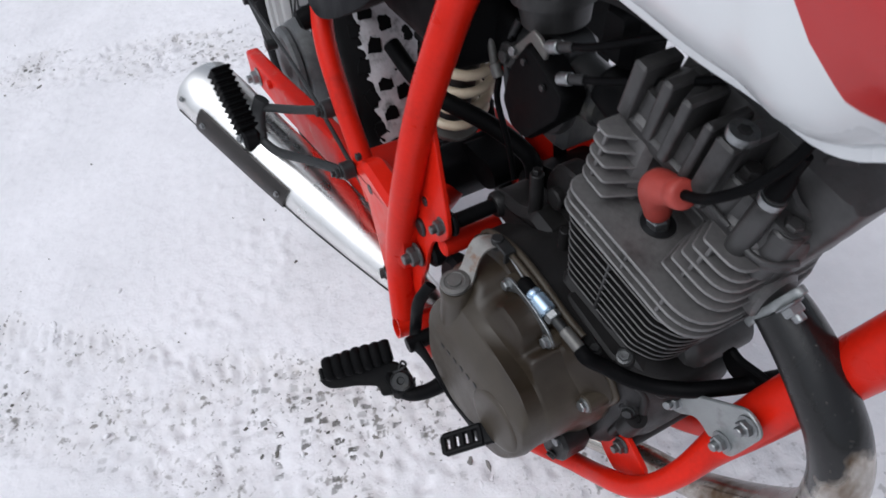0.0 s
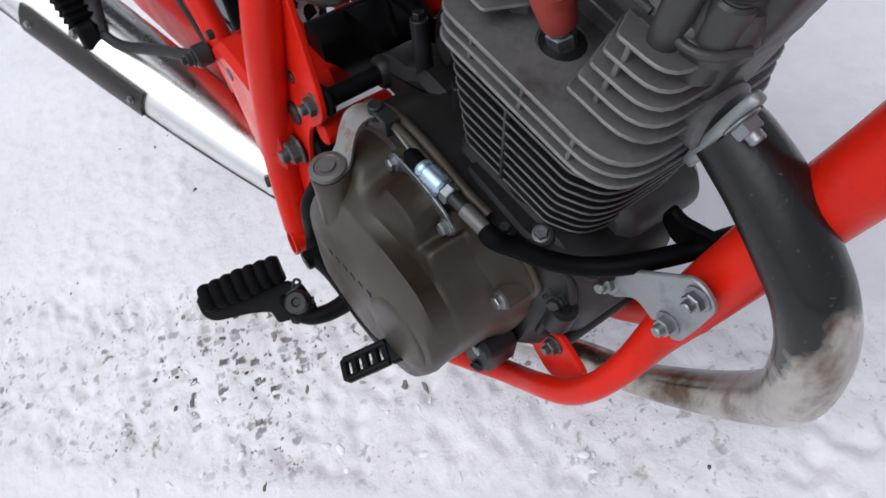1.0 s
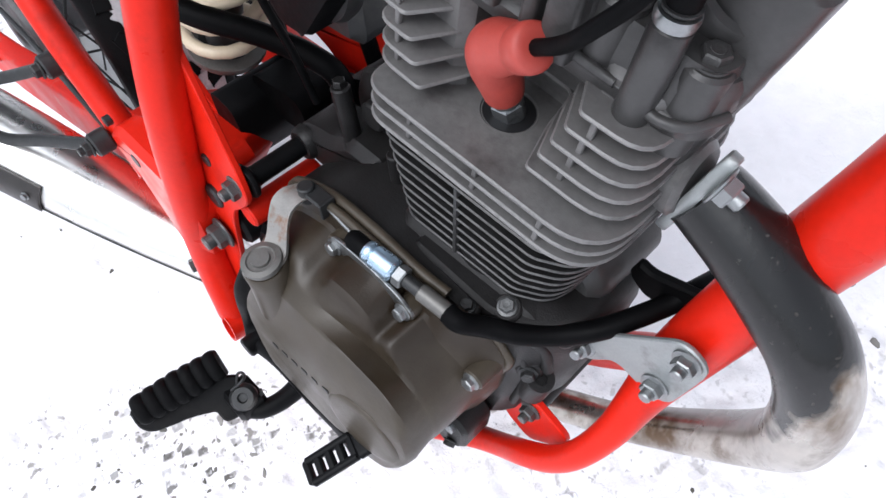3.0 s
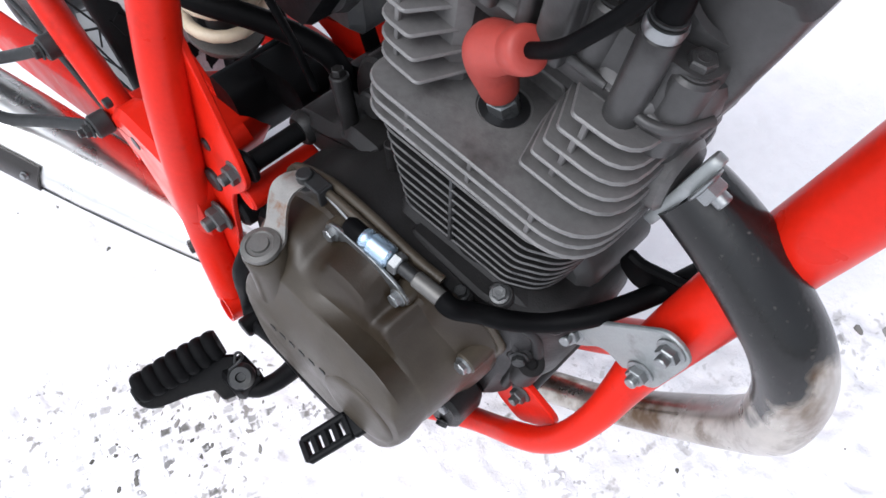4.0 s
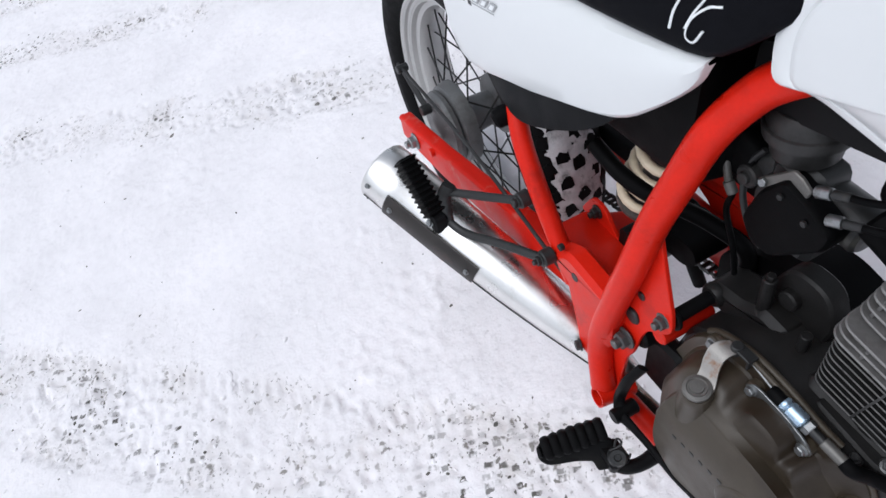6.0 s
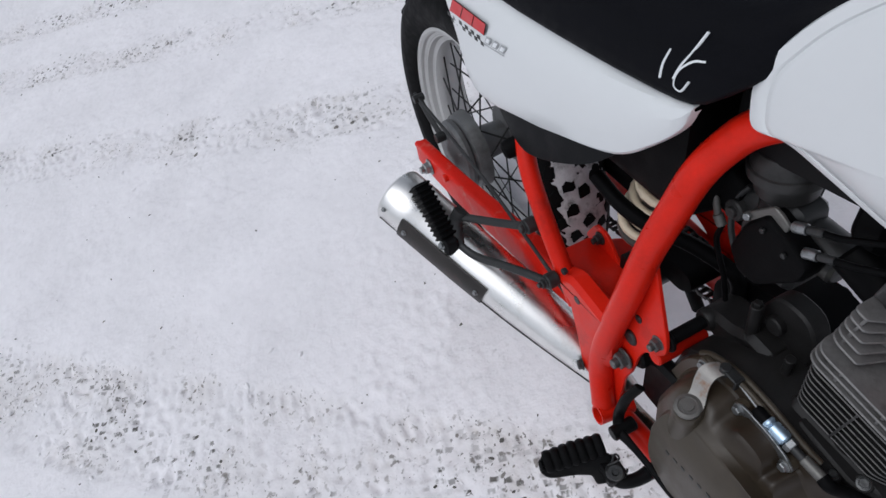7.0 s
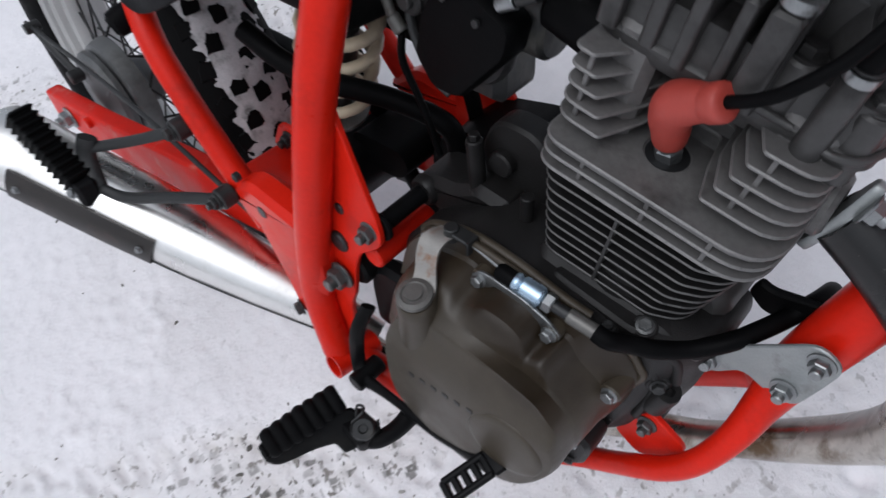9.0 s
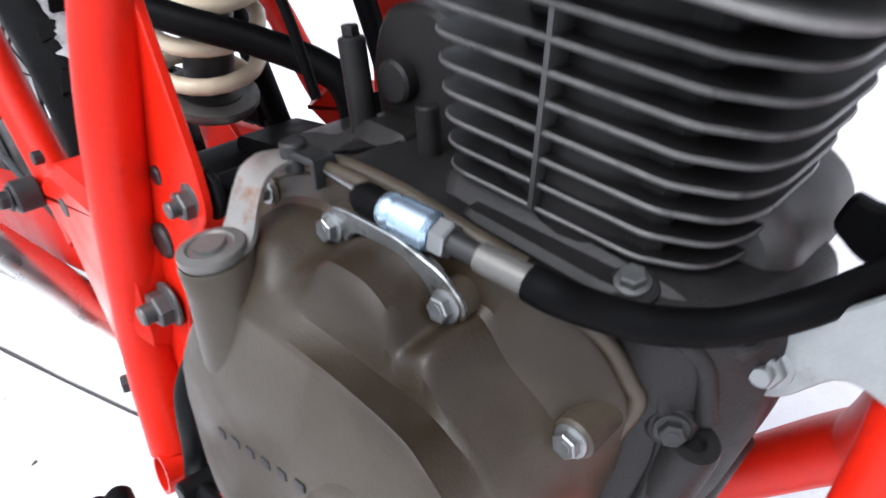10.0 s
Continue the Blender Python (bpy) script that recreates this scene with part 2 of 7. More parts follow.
def slab(bm, poly, y0, y1, bev=0.001, to=lambda a, b, y: (a, y, b)):
    """A plate with bevelled edges: a polygon in x and z, from y0 to y1."""
    s = 1 if y1 > y0 else -1
    small = inset(poly, bev)
    return loft(bm, [[to(a, b, y0) for a, b in small], [to(a, b, y0 + s * bev) for a, b in poly], [to(a, b, y1 - s * bev) for a, b in poly], [to(a, b, y1) for a, b in small]])


def block(bm, c, size, bev=0.003, m=None):
    """A box with rounded edges round the point c."""
    x, y, z = (v / 2 for v in size)
    poly = rounded([(-x, -z), (x, -z), (x, z), (-x, z)], bev * 1.5, 3)
    m = (m or Matrix.Identity(4)) @ Matrix.Translation(Vector(c))
    return slab(bm, poly, -y, y, bev, lambda a, b, q: m @ Vector((a, q, b)))


BOLTS = {}


def bolt(parent, p, d, size=0.010, kind="flange", mat=None, name="bolt"):
    """A hexagon bolt or nut whose head is size across; alike ones share their mesh."""
    mat = mat or ZINC
    key = (kind, mat.name)
    if key not in BOLTS:
        bm = bmesh.new()
        hexa = [(0.5 / math.cos(math.pi / 6) * math.cos(math.pi / 3 * k), 0.5 / math.cos(math.pi / 6) * math.sin(math.pi / 3 * k)) for k in range(6)]
        to = lambda a, b, y: (a, b, y)
        if kind != "plain":
            lathe(bm, [(0, 0), (0.72, 0), (0.76, 0.06), (0.74, 0.13), (0.5, 0.2), (0, 0.2)], None, 20)
        slab(bm, hexa, 0.05, 0.62, 0.07, to)
        if kind == "nut":
            lathe(bm, [(0, 0.5), (0.33, 0.5), (0.33, 0.95), (0.28, 1.02), (0, 1.02)], None, 14)
        else:
            lathe(bm, [(0, 0.6), (0.30, 0.6), (0.28, 0.64), (0, 0.6)], None, 14)
        me = bpy.data.meshes.new(name)
        bmesh.ops.recalc_face_normals(bm, faces=bm.faces)
        bm.to_mesh(me)
        bm.free()
        me.shade_smooth()
        me.set_sharp_from_angle(angle=radians(30))
        me.materials.append(mat)
        BOLTS[key] = me
    ob = new(name, BOLTS[key])
    ob.parent = parent
    ob.matrix_basis = aim(p, d) @ Matrix.Rotation(random.uniform(0, 1), 4, "Z") @ Matrix.Scale(size, 4)
    return ob


def empty(name, m, label, category):
    ob = new(name)
    ob.empty_display_size = 0.1
    ob.matrix_world = m
    return tagged(ob, label, category)


# ---- ground: trodden snow ----
TRACKS = [((-0.43, -0.67), (0.695, 0.72), 0.135, 0.014), ((-1.98, -0.95), (0.62, 0.785), 0.09, 0.008), ((-2.8, -1.08), (0.62, 0.785), 0.075, 0.007), ((-3.3, -1.08), (0.6, 0.8), 0.075, 0.007)]


def in_track(x, y):
    """How deep in a wheel track a place lies, and how far along and across it."""
    best = (0.0, 0.0, 0.0, 0.0)
    for (px, py), (dx, dy), half, depth in TRACKS:
        a, c = (x - px) * dx + (y - py) * dy, -(x - px) * dy + (y - py) * dx
        c += 0.02 * noise.noise((a * 2.1, px, 0.3))
        w = max(0.0, min(1.0, (half - abs(c)) / 0.035 + 0.5))
        if w > best[0]:
            best = (w, a, c, depth)
    return best


def snow_height(x, y):
    h = 0.010 * noise.noise((x * 1.3, y * 1.3, 0.43)) + 0.006 * noise.noise((x * 5, y * 5, 3.1)) + 0.0012 * noise.noise((x * 16, y * 16, 1.7))
    w, a, c, depth = in_track(x, y)
    scuff = max(0.0, noise.noise((x * 2.6, y * 2.6, 7.7)) - 0.05)
    near = max(0.0, min(1.0, 1.5 - 1.5 * math.hypot(x + 0.3, y + 0.2) / 0.75))
    lump = noise.noise((x * 34, y * 34, 5.43))
    h += 0.0025 * near * lump * (0.4 + scuff) + 0.010 * near * max(0.0, noise.noise((x * 52, y * 52, 8.43))) * max(0.0, min(1.0, 0.15 + 2.2 * noise.noise((x * 6.5, y * 6.5, 51.43))))
    h += 0.006 * scuff * noise.noise((x * 48, y * 48, 12.43))
    h += 0.0016 * noise.noise((x * 27, y * 27, 21.43)) + 0.0022 * abs(noise.noise((x * 41, y * 41, 23.43))) * (0.5 + noise.noise((x * 3, y * 3, 24.43)))
    if w:
        edge = max(0.0, 1 - abs(abs(c) - 0.75 * 0.135) / 0.035)
        lug = math.sin(2 * math.pi * (a + 0.5 * abs(c)) / 0.032) if depth > 0.012 else 0.0
        broken = max(0.0, min(1.0, 0.5 + 1.2 * noise.noise((x * 5, y * 5, 9.43))))
        pit = max(0.0, noise.noise((x * 46, y * 46, 31.43)) - 0.12)
        h += w * (-depth * 0.5 + 0.006 * broken * edge * max(-0.5, min(0.5, lug)) - 0.026 * pit * (1.1 - 0.7 * broken) + 0.0025 * lump * (1 - 0.5 * broken))
    return h


def spread(lo, hi, fine_lo, fine_hi, step):
    v = list(np.arange(fine_lo, fine_hi + 1e-9, step))
    s, x = step, fine_hi
    while x < hi:
        s *= 1.22
        x += s
        v.append(min(x, hi))
    s, x = step, fine_lo
    while x > lo:
        s *= 1.22
        x -= s
        v.insert(0, max(x, lo))
    return v


def prints(x, y):
    """How thickly dirty lug prints lie at a place."""
    much = 0.0
    for (px, py), (dx, dy), half, depth in TRACKS:
        a, c = (x - px) * dx + (y - py) * dy, -(x - px) * dy + (y - py) * dx
        if abs(c) < 2.2 * half and abs(a) < 1.9:
            much = max(much, math.exp(-0.5 * (c / (0.62 * half)) ** 2) * min(1.0, (1.9 - abs(a)) * 2))
    if not much:
        return 0.0
    clump = noise.noise((x * 4.5, y * 4.5, 6.43)) + 0.5 * noise.noise((x * 13, y * 13, 2.43))
    return much * max(0.0, min(1.0, (clump - 0.09) / 0.20)) * (0.2 if x > 0.12 else 1.0)


def build_snow():
    xs = spread(-450, 450, -3.6, 0.75, 0.0072)
    ys = spread(-450, 450, -1.6, 0.75, 0.0072)
    verts, grime, trodden, dirty = [], [], [], []
    for y in ys:
        for x in xs:
            far = math.hypot(x, y)
            z = snow_height(x, y) if far < 12 else 0.25 * noise.noise((x * 0.02, y * 0.02, 0.43)) * min(1, (far - 12) / 60)
            d = math.hypot(x + 0.6, y * 0.9)
            verts.append((x, y, z))
            w, _, _, depth = in_track(x, y)
            w = w if depth > 0.012 else 0.7 * w
            dirty.append(prints(x, y))
            calm = 0.4 if x > 0.25 else 1.0
            trodden.append(min(1.0, w * (0.25 + max(0.0, 0.9 + noise.noise((x * 7, y * 7, 15.43)))) * 0.8 + max(0.0, 1.3 * noise.noise((x * 2.6, y * 2.6, 7.7)) - 0.1) + 0.9 * max(0.0, 1 - math.hypot(x + 0.3, y + 0.2) / 0.8) * max(0.0, 0.2 + 1.5 * noise.noise((x * 6.5, y * 6.5, 51.43)))))
            grime.append(calm * w * max(0.0, noise.noise((x * 6, y * 6, 2.2)) + 0.22) + 0.25 * calm * w * max(0.0, noise.noise((x * 30, y * 30, 4.43))) + 0.3 * max(0.0, noise.noise((x * 4.2, y * 4.2, 17.43)) - 0.22))
    n = len(xs)
    faces = [(j * n + i, j * n + i + 1, (j + 1) * n + i + 1, (j + 1) * n + i) for j in range(len(ys) - 1) for i in range(n - 1)]
    me = bpy.data.meshes.new("ground")
    me.from_pydata(verts, [], faces)
    me.shade_smooth()
    at = me.attributes.new("grime", "FLOAT", "POINT")
    at.data.foreach_set("value", np.array(grime, np.float32))
    at = me.attributes.new("lug_prints", "FLOAT", "POINT")
    at.data.foreach_set("value", np.array(dirty, np.float32))
    at = me.attributes.new("trodden", "FLOAT", "POINT")
    at.data.foreach_set("value", np.array(trodden, np.float32))
    m = material("snow", (0.81, 0.79, 0.81), 0.65, 0, 0.075, 5, 0.0)
    nt = m.node_tree
    b = nt.nodes["Principled BSDF"]
    src = b.inputs["Base Color"].links[0].from_socket
    a = nt.nodes.new("ShaderNodeAttribute")
    a.attribute_name = "grime"
    mix = nt.nodes.new("ShaderNodeMix")
    mix.data_type = "RGBA"
    mx = nt.nodes.new("ShaderNodeMath")
    mx.operation, mx.inputs[1].default_value = "MULTIPLY", 0.22
    nt.links.new(a.outputs["Fac"], mx.inputs[0])
    nt.links.new(mx.outputs[0], mix.inputs["Factor"])
    nt.links.new(src, mix.inputs["A"])
    mix.inputs["B"].default_value = (0.42, 0.36, 0.30, 1)
    # smudges of dirt pressed into the crust
    co = nt.nodes.new("ShaderNodeTexCoord")
    lay = nt.nodes.new("ShaderNodeMapping")
    lay.inputs["Rotation"].default_value = (0.6, 0.5, 0.4)
    lay.inputs["Location"].default_value = (0.3, 0.2, 0.437)
    nt.links.new(co.outputs["Object"], lay.inputs["Vector"])
    last = mix.outputs["Result"]
    for scale, lo, hi, much, colour in ((52, 0.605, 0.68, 1.9, (0.26, 0.24, 0.225, 1)), (95, 0.64, 0.69, 1.6, (0.16, 0.148, 0.138, 1)), (21, 0.56, 0.72, 0.8, (0.60, 0.56, 0.53, 1))):
        sm = nt.nodes.new("ShaderNodeTexNoise")
        sm.inputs["Scale"].default_value, sm.inputs["Detail"].default_value, sm.inputs["Roughness"].default_value, sm.inputs["Distortion"].default_value = scale, 2.5, 0.5, 0.25
        nt.links.new(lay.outputs[0], sm.inputs["Vector"])
        mr = nt.nodes.new("ShaderNodeMapRange")
        mr.inputs["From Min"].default_value, mr.inputs["From Max"].default_value = lo, hi
        nt.links.new(sm.outputs[0], mr.inputs["Value"])
        gm = nt.nodes.new("ShaderNodeMath")
        gm.operation, gm.use_clamp, gm.inputs[1].default_value = "MULTIPLY", True, much
        nt.links.new(a.outputs["Fac"], gm.inputs[0])
        fm = nt.nodes.new("ShaderNodeMath")
        fm.operation = "MULTIPLY"
        nt.links.new(gm.outputs[0], fm.inputs[0])
        nt.links.new(mr.outputs[0], fm.inputs[1])
        mm = nt.nodes.new("ShaderNodeMix")
        mm.data_type = "RGBA"
        nt.links.new(fm.outputs[0], mm.inputs["Factor"])
        nt.links.new(last, mm.inputs["A"])
        mm.inputs["B"].default_value = colour
        last = mm.outputs["Result"]
    # dirty prints of tyre lugs, in rows along the tracks
    ragged = nt.nodes.new("ShaderNodeTexNoise")
    ragged.inputs["Scale"].default_value, ragged.inputs["Detail"].default_value = 70, 4
    nt.links.new(lay.outputs[0], ragged.inputs["Vector"])
    shift = nt.nodes.new("ShaderNodeVectorMath")
    shift.operation = "MULTIPLY_ADD"
    shift.inputs[1].default_value = (0.010, 0.010, 0.0)
    nt.links.new(ragged.outputs["Color"], shift.inputs[0])
    nt.links.new(co.outputs["Object"], shift.inputs[2])
    along = nt.nodes.new("ShaderNodeMapping")
    along.vector_type = "TEXTURE"
    along.inputs["Rotation"].default_value = (0, 0, math.atan2(0.72, 0.695) + 0.35)
    nt.links.new(shift.outputs[0], along.inputs["Vector"])
    along.inputs["Scale"].default_value = (1.5, 1.0, 1.0)
    lugs = nt.nodes.new("ShaderNodeTexVoronoi")
    lugs.voronoi_dimensions, lugs.distance = "2D", "CHEBYCHEV"
    lugs.inputs["Scale"].default_value, lugs.inputs["Randomness"].default_value = 56, 1.0
    nt.links.new(along.outputs[0], lugs.inputs["Vector"])
    block_in = nt.nodes.new("ShaderNodeMapRange")
    block_in.inputs["From Min"].default_value, block_in.inputs["From Max"].default_value = 0.36, 0.24
    nt.links.new(lugs.outputs["Distance"], block_in.inputs["Value"])
    lot = nt.nodes.new("ShaderNodeSeparateColor")
    nt.links.new(lugs.outputs["Color"], lot.inputs[0])
    chosen = nt.nodes.new("ShaderNodeMapRange")
    chosen.inputs["From Min"].default_value, chosen.inputs["From Max"].default_value = 0.50, 0.88
    nt.links.new(lot.outputs[0], chosen.inputs["Value"])
    some = nt.nodes.new("ShaderNodeMath")
    some.operation = "MULTIPLY"
    nt.links.new(block_in.outputs[0], some.inputs[0])
    nt.links.new(chosen.outputs[0], some.inputs[1])
    torn = nt.nodes.new("ShaderNodeMapRange")
    torn.inputs["From Min"].default_value, torn.inputs["From Max"].default_value = 0.36, 0.50
    nt.links.new(ragged.outputs[0], torn.inputs["Value"])
    worn = nt.nodes.new("ShaderNodeMath")
    worn.operation = "MULTIPLY"
    nt.links.new(some.outputs[0], worn.inputs[0])
    nt.links.new(torn.outputs[0], worn.inputs[1])
    where = nt.nodes.new("ShaderNodeAttribute")
    where.attribute_name = "lug_prints"
    stamp = nt.nodes.new("ShaderNodeMath")
    stamp.operation = "MULTIPLY"
    nt.links.new(worn.outputs[0], stamp.inputs[0])
    nt.links.new(where.outputs["Fac"], stamp.inputs[1])
    print_mix = nt.nodes.new("ShaderNodeMix")
    print_mix.data_type = "RGBA"
    nt.links.new(stamp.outputs[0], print_mix.inputs["Factor"])
    nt.links.new(last, print_mix.inputs["A"])
    print_mix.inputs["B"].default_value = (0.085, 0.079, 0.070, 1)
    nt.links.new(print_mix.outputs["Result"], b.inputs["Base Color"])
    h1 = nt.nodes.new("ShaderNodeTexNoise")
    h1.inputs["Scale"].default_value, h1.inputs["Detail"].default_value, h1.inputs["Roughness"].default_value = 38, 9, 0.66
    nt.links.new(lay.outputs[0], h1.inputs["Vector"])
    bp = nt.nodes.new("ShaderNodeBump")
    bp.inputs["Strength"].default_value, bp.inputs["Distance"].default_value = 0.6, 0.008
    nt.links.new(h1.outputs[0], bp.inputs["Height"])
    # pressed flakes and broken crust where wheels have been
    tr = nt.nodes.new("ShaderNodeAttribute")
    tr.attribute_name = "trodden"
    vo = nt.nodes.new("ShaderNodeTexVoronoi")
    vo.inputs["Scale"].default_value, vo.inputs["Randomness"].default_value = 62, 1.0
    warp = nt.nodes.new("ShaderNodeTexNoise")
    warp.inputs["Scale"].default_value, warp.inputs["Detail"].default_value = 30, 5
    wv = nt.nodes.new("ShaderNodeVectorMath")
    wv.operation = "MULTIPLY_ADD"
    wv.inputs[1].default_value = (0.03, 0.03, 0.03)
    nt.links.new(lay.outputs[0], warp.inputs["Vector"])
    nt.links.new(warp.outputs["Color"], wv.inputs[0])
    nt.links.new(lay.outputs[0], wv.inputs[2])
    nt.links.new(wv.outputs[0], vo.inputs["Vector"])
    sep = nt.nodes.new("ShaderNodeSeparateColor")
    nt.links.new(vo.outputs["Color"], sep.inputs[0])
    hm = nt.nodes.new("ShaderNodeMath")
    hm.operation = "MULTIPLY"
    nt.links.new(sep.outputs[0], hm.inputs[0])
    nt.links.new(tr.outputs["Fac"], hm.inputs[1])
    bq = nt.nodes.new("ShaderNodeBump")
    bq.inputs["Strength"].default_value, bq.inputs["Distance"].default_value = 0.7, 0.006
    nt.links.new(hm.outputs[0], bq.inputs["Height"])
    nt.links.new(bp.outputs[0], bq.inputs["Normal"])
    nt.links.new(bq.outputs[0], b.inputs["Normal"])
    me.materials.append(m)
    return tagged(new("ground", me), "white trodden snow with wheel tracks", "snow ground", kind="structure")


build_snow()


def chip(verts, faces, x, y, size, flat, ang, z):
    """A small uneven clod, sunk into the snow."""
    base = len(verts)
    n = random.choice((6, 7, 8))
    lx, ly = size * random.uniform(0.9, 1.5), size * random.uniform(0.5, 0.9)
    ring = []
    for k in range(n):
        a = 2 * math.pi * k / n + random.uniform(-0.25, 0.25)
        r = random.uniform(0.6, 1.2)
        ring.append((lx * r * math.cos(a), ly * r * math.sin(a)))
    ca, sa = math.cos(ang), math.sin(ang)
    tilt = random.uniform(-0.35, 0.35)
    for lvl, s in ((-0.5, 1.1), (0.3, 1.0), (0.7, 0.8)):
        for u, v in ring:
            u2, v2 = u * s, v * s
            verts.append((x + u2 * ca - v2 * sa, y + u2 * sa + v2 * ca, z + lvl * flat + tilt * u2))
    verts.append((x, y, z + 0.85 * flat))
    for lv in (0, 1):
        for k in range(n):
            j = (k + 1) % n
            faces.append((base + lv * n + k, base + lv * n + j, base + (lv + 1) * n + j, base + (lv + 1) * n + k))
    for k in range(n):
        faces.append((base + 2 * n + k, base + 2 * n + (k + 1) % n, base + 3 * n))


def build_chips():
    rnd = random.Random(7)
    verts, faces = [], []
    for (px, py), (dx, dy), half, depth in TRACKS:
        count = 620 if depth > 0.012 else 420
        for k in range(count):
            a = rnd.uniform(-1.3, 1.3)
            c = rnd.gauss(0, half * 0.55)
            x, y = px + a * dx - c * dy, py + a * dy + c * dx
            clump = noise.noise((x * 4.5, y * 4.5, 6.43)) + 0.35 * noise.noise((x * 14, y * 14, 2.43))
            if clump < rnd.uniform(0.12, 0.55):
                continue
            if x > 0.12 and rnd.random() < 0.93:
                continue
            size = rnd.choice((0.0016, 0.002, 0.0025, 0.003, 0.0035, 0.0045, 0.006)) * (1.0 if depth > 0.012 else 1.35)
            chip(verts, faces, x, y, size, size * 0.28, math.atan2(dy, dx) + rnd.choice((0.2, 1.5, 1.7)) + rnd.gauss(0, 0.35), snow_height(x, y))
    for k in range(120):
        x, y = rnd.uniform(-2.2, 0.8), rnd.uniform(-1.4, 0.8)
        size = rnd.choice((0.0018, 0.0025, 0.003, 0.004))
        chip(verts, faces, x, y, size, size * 0.6, rnd.uniform(0, 3.1), snow_height(x, y))
    for x, y, s in ((-0.456, -0.195, 0.005), (0.5, 0.42, 0.006), (0.44, 0.47, 0.005), (0.1, -0.1, 0.006), (0.12, -0.08, 0.006), (0.53, 0.44, 0.009)):
        chip(verts, faces, x, y, s, s * 0.5, rnd.uniform(0, 3), snow_height(x, y))
    me = bpy.data.meshes.new("dirt_clods")
    me.from_pydata(verts, [], faces)
    m = DIRT.copy()
    m.name = "frozen_dirt_clods"
    nt = m.node_tree
    b = nt.nodes["Principled BSDF"]
    src = b.inputs["Base Color"].links[0].from_socket
    g = nt.nodes.new("ShaderNodeNewGeometry")
    r = nt.nodes.new("ShaderNodeMapRange")
    r.inputs["To Min"].default_value, r.inputs["To Max"].default_value = 0.0, 0.6
    p = nt.nodes.new("ShaderNodeMath")
    p.operation, p.inputs[1].default_value = "POWER", 1.5
    nt.links.new(g.outputs["Random Per Island"], p.inputs[0])
    nt.links.new(p.outputs[0], r.inputs["Value"])
    mix = nt.nodes.new("ShaderNodeMix")
    mix.data_type = "RGBA"
    nt.links.new(r.outputs[0], mix.inputs["Factor"])
    nt.links.new(src, mix.inputs["A"])
    mix.inputs["B"].default_value = (0.6, 0.57, 0.54, 1)
    nt.links.new(mix.outputs["Result"], b.inputs["Base Color"])
    me.materials.append(m)
    return tagged(new("dirt_clods", me), "small grey-brown frozen dirt clods scattered on the snow", "dirt", kind="stuff")


build_chips()


def build_crumbs():
    """Loose crumbs of broken snow beside and in the tracks."""
    rnd = random.Random(12)
    verts, faces = [], []
    for (px, py), (dx, dy), half, depth in TRACKS:
        for k in range(1300):
            a, c = rnd.uniform(-1.3, 1.3), rnd.gauss(0, half * 1.1)
            x, y = px + a * dx - c * dy, py + a * dy + c * dx
            if noise.noise((x * 5, y * 5, 40.43)) + 0.4 * noise.noise((x * 17, y * 17, 41.43)) < rnd.uniform(-0.2, 0.5):
                continue
            s = rnd.choice((0.0015, 0.002, 0.0025, 0.003, 0.004, 0.005, 0.007))
            chip(verts, faces, x, y, s, s * rnd.uniform(0.3, 0.55), rnd.uniform(0, 3.1), snow_height(x, y))
    me = bpy.data.meshes.new("snow_crumbs")
    me.from_pydata(verts, [], faces)
    me.shade_smooth()
    me.materials.append(material("loose_snow", (0.83, 0.81, 0.828), 0.7, 0, 0.06, 60, 0.4, 300))
    return tagged(new("snow_crumbs", me), "loose white crumbs of broken snow on the ground", "snow", kind="stuff")


build_crumbs()

# ---- the motorcycle ----
BIKE = pose(0, 0, -0.0106, -LEAN, 0, 0)
bike = empty("motorcycle", BIKE, "red-framed white motorcycle leaning on its side stand in snow", "motorcycle")
AXLE = Vector((-0.579, 0, 0.319))


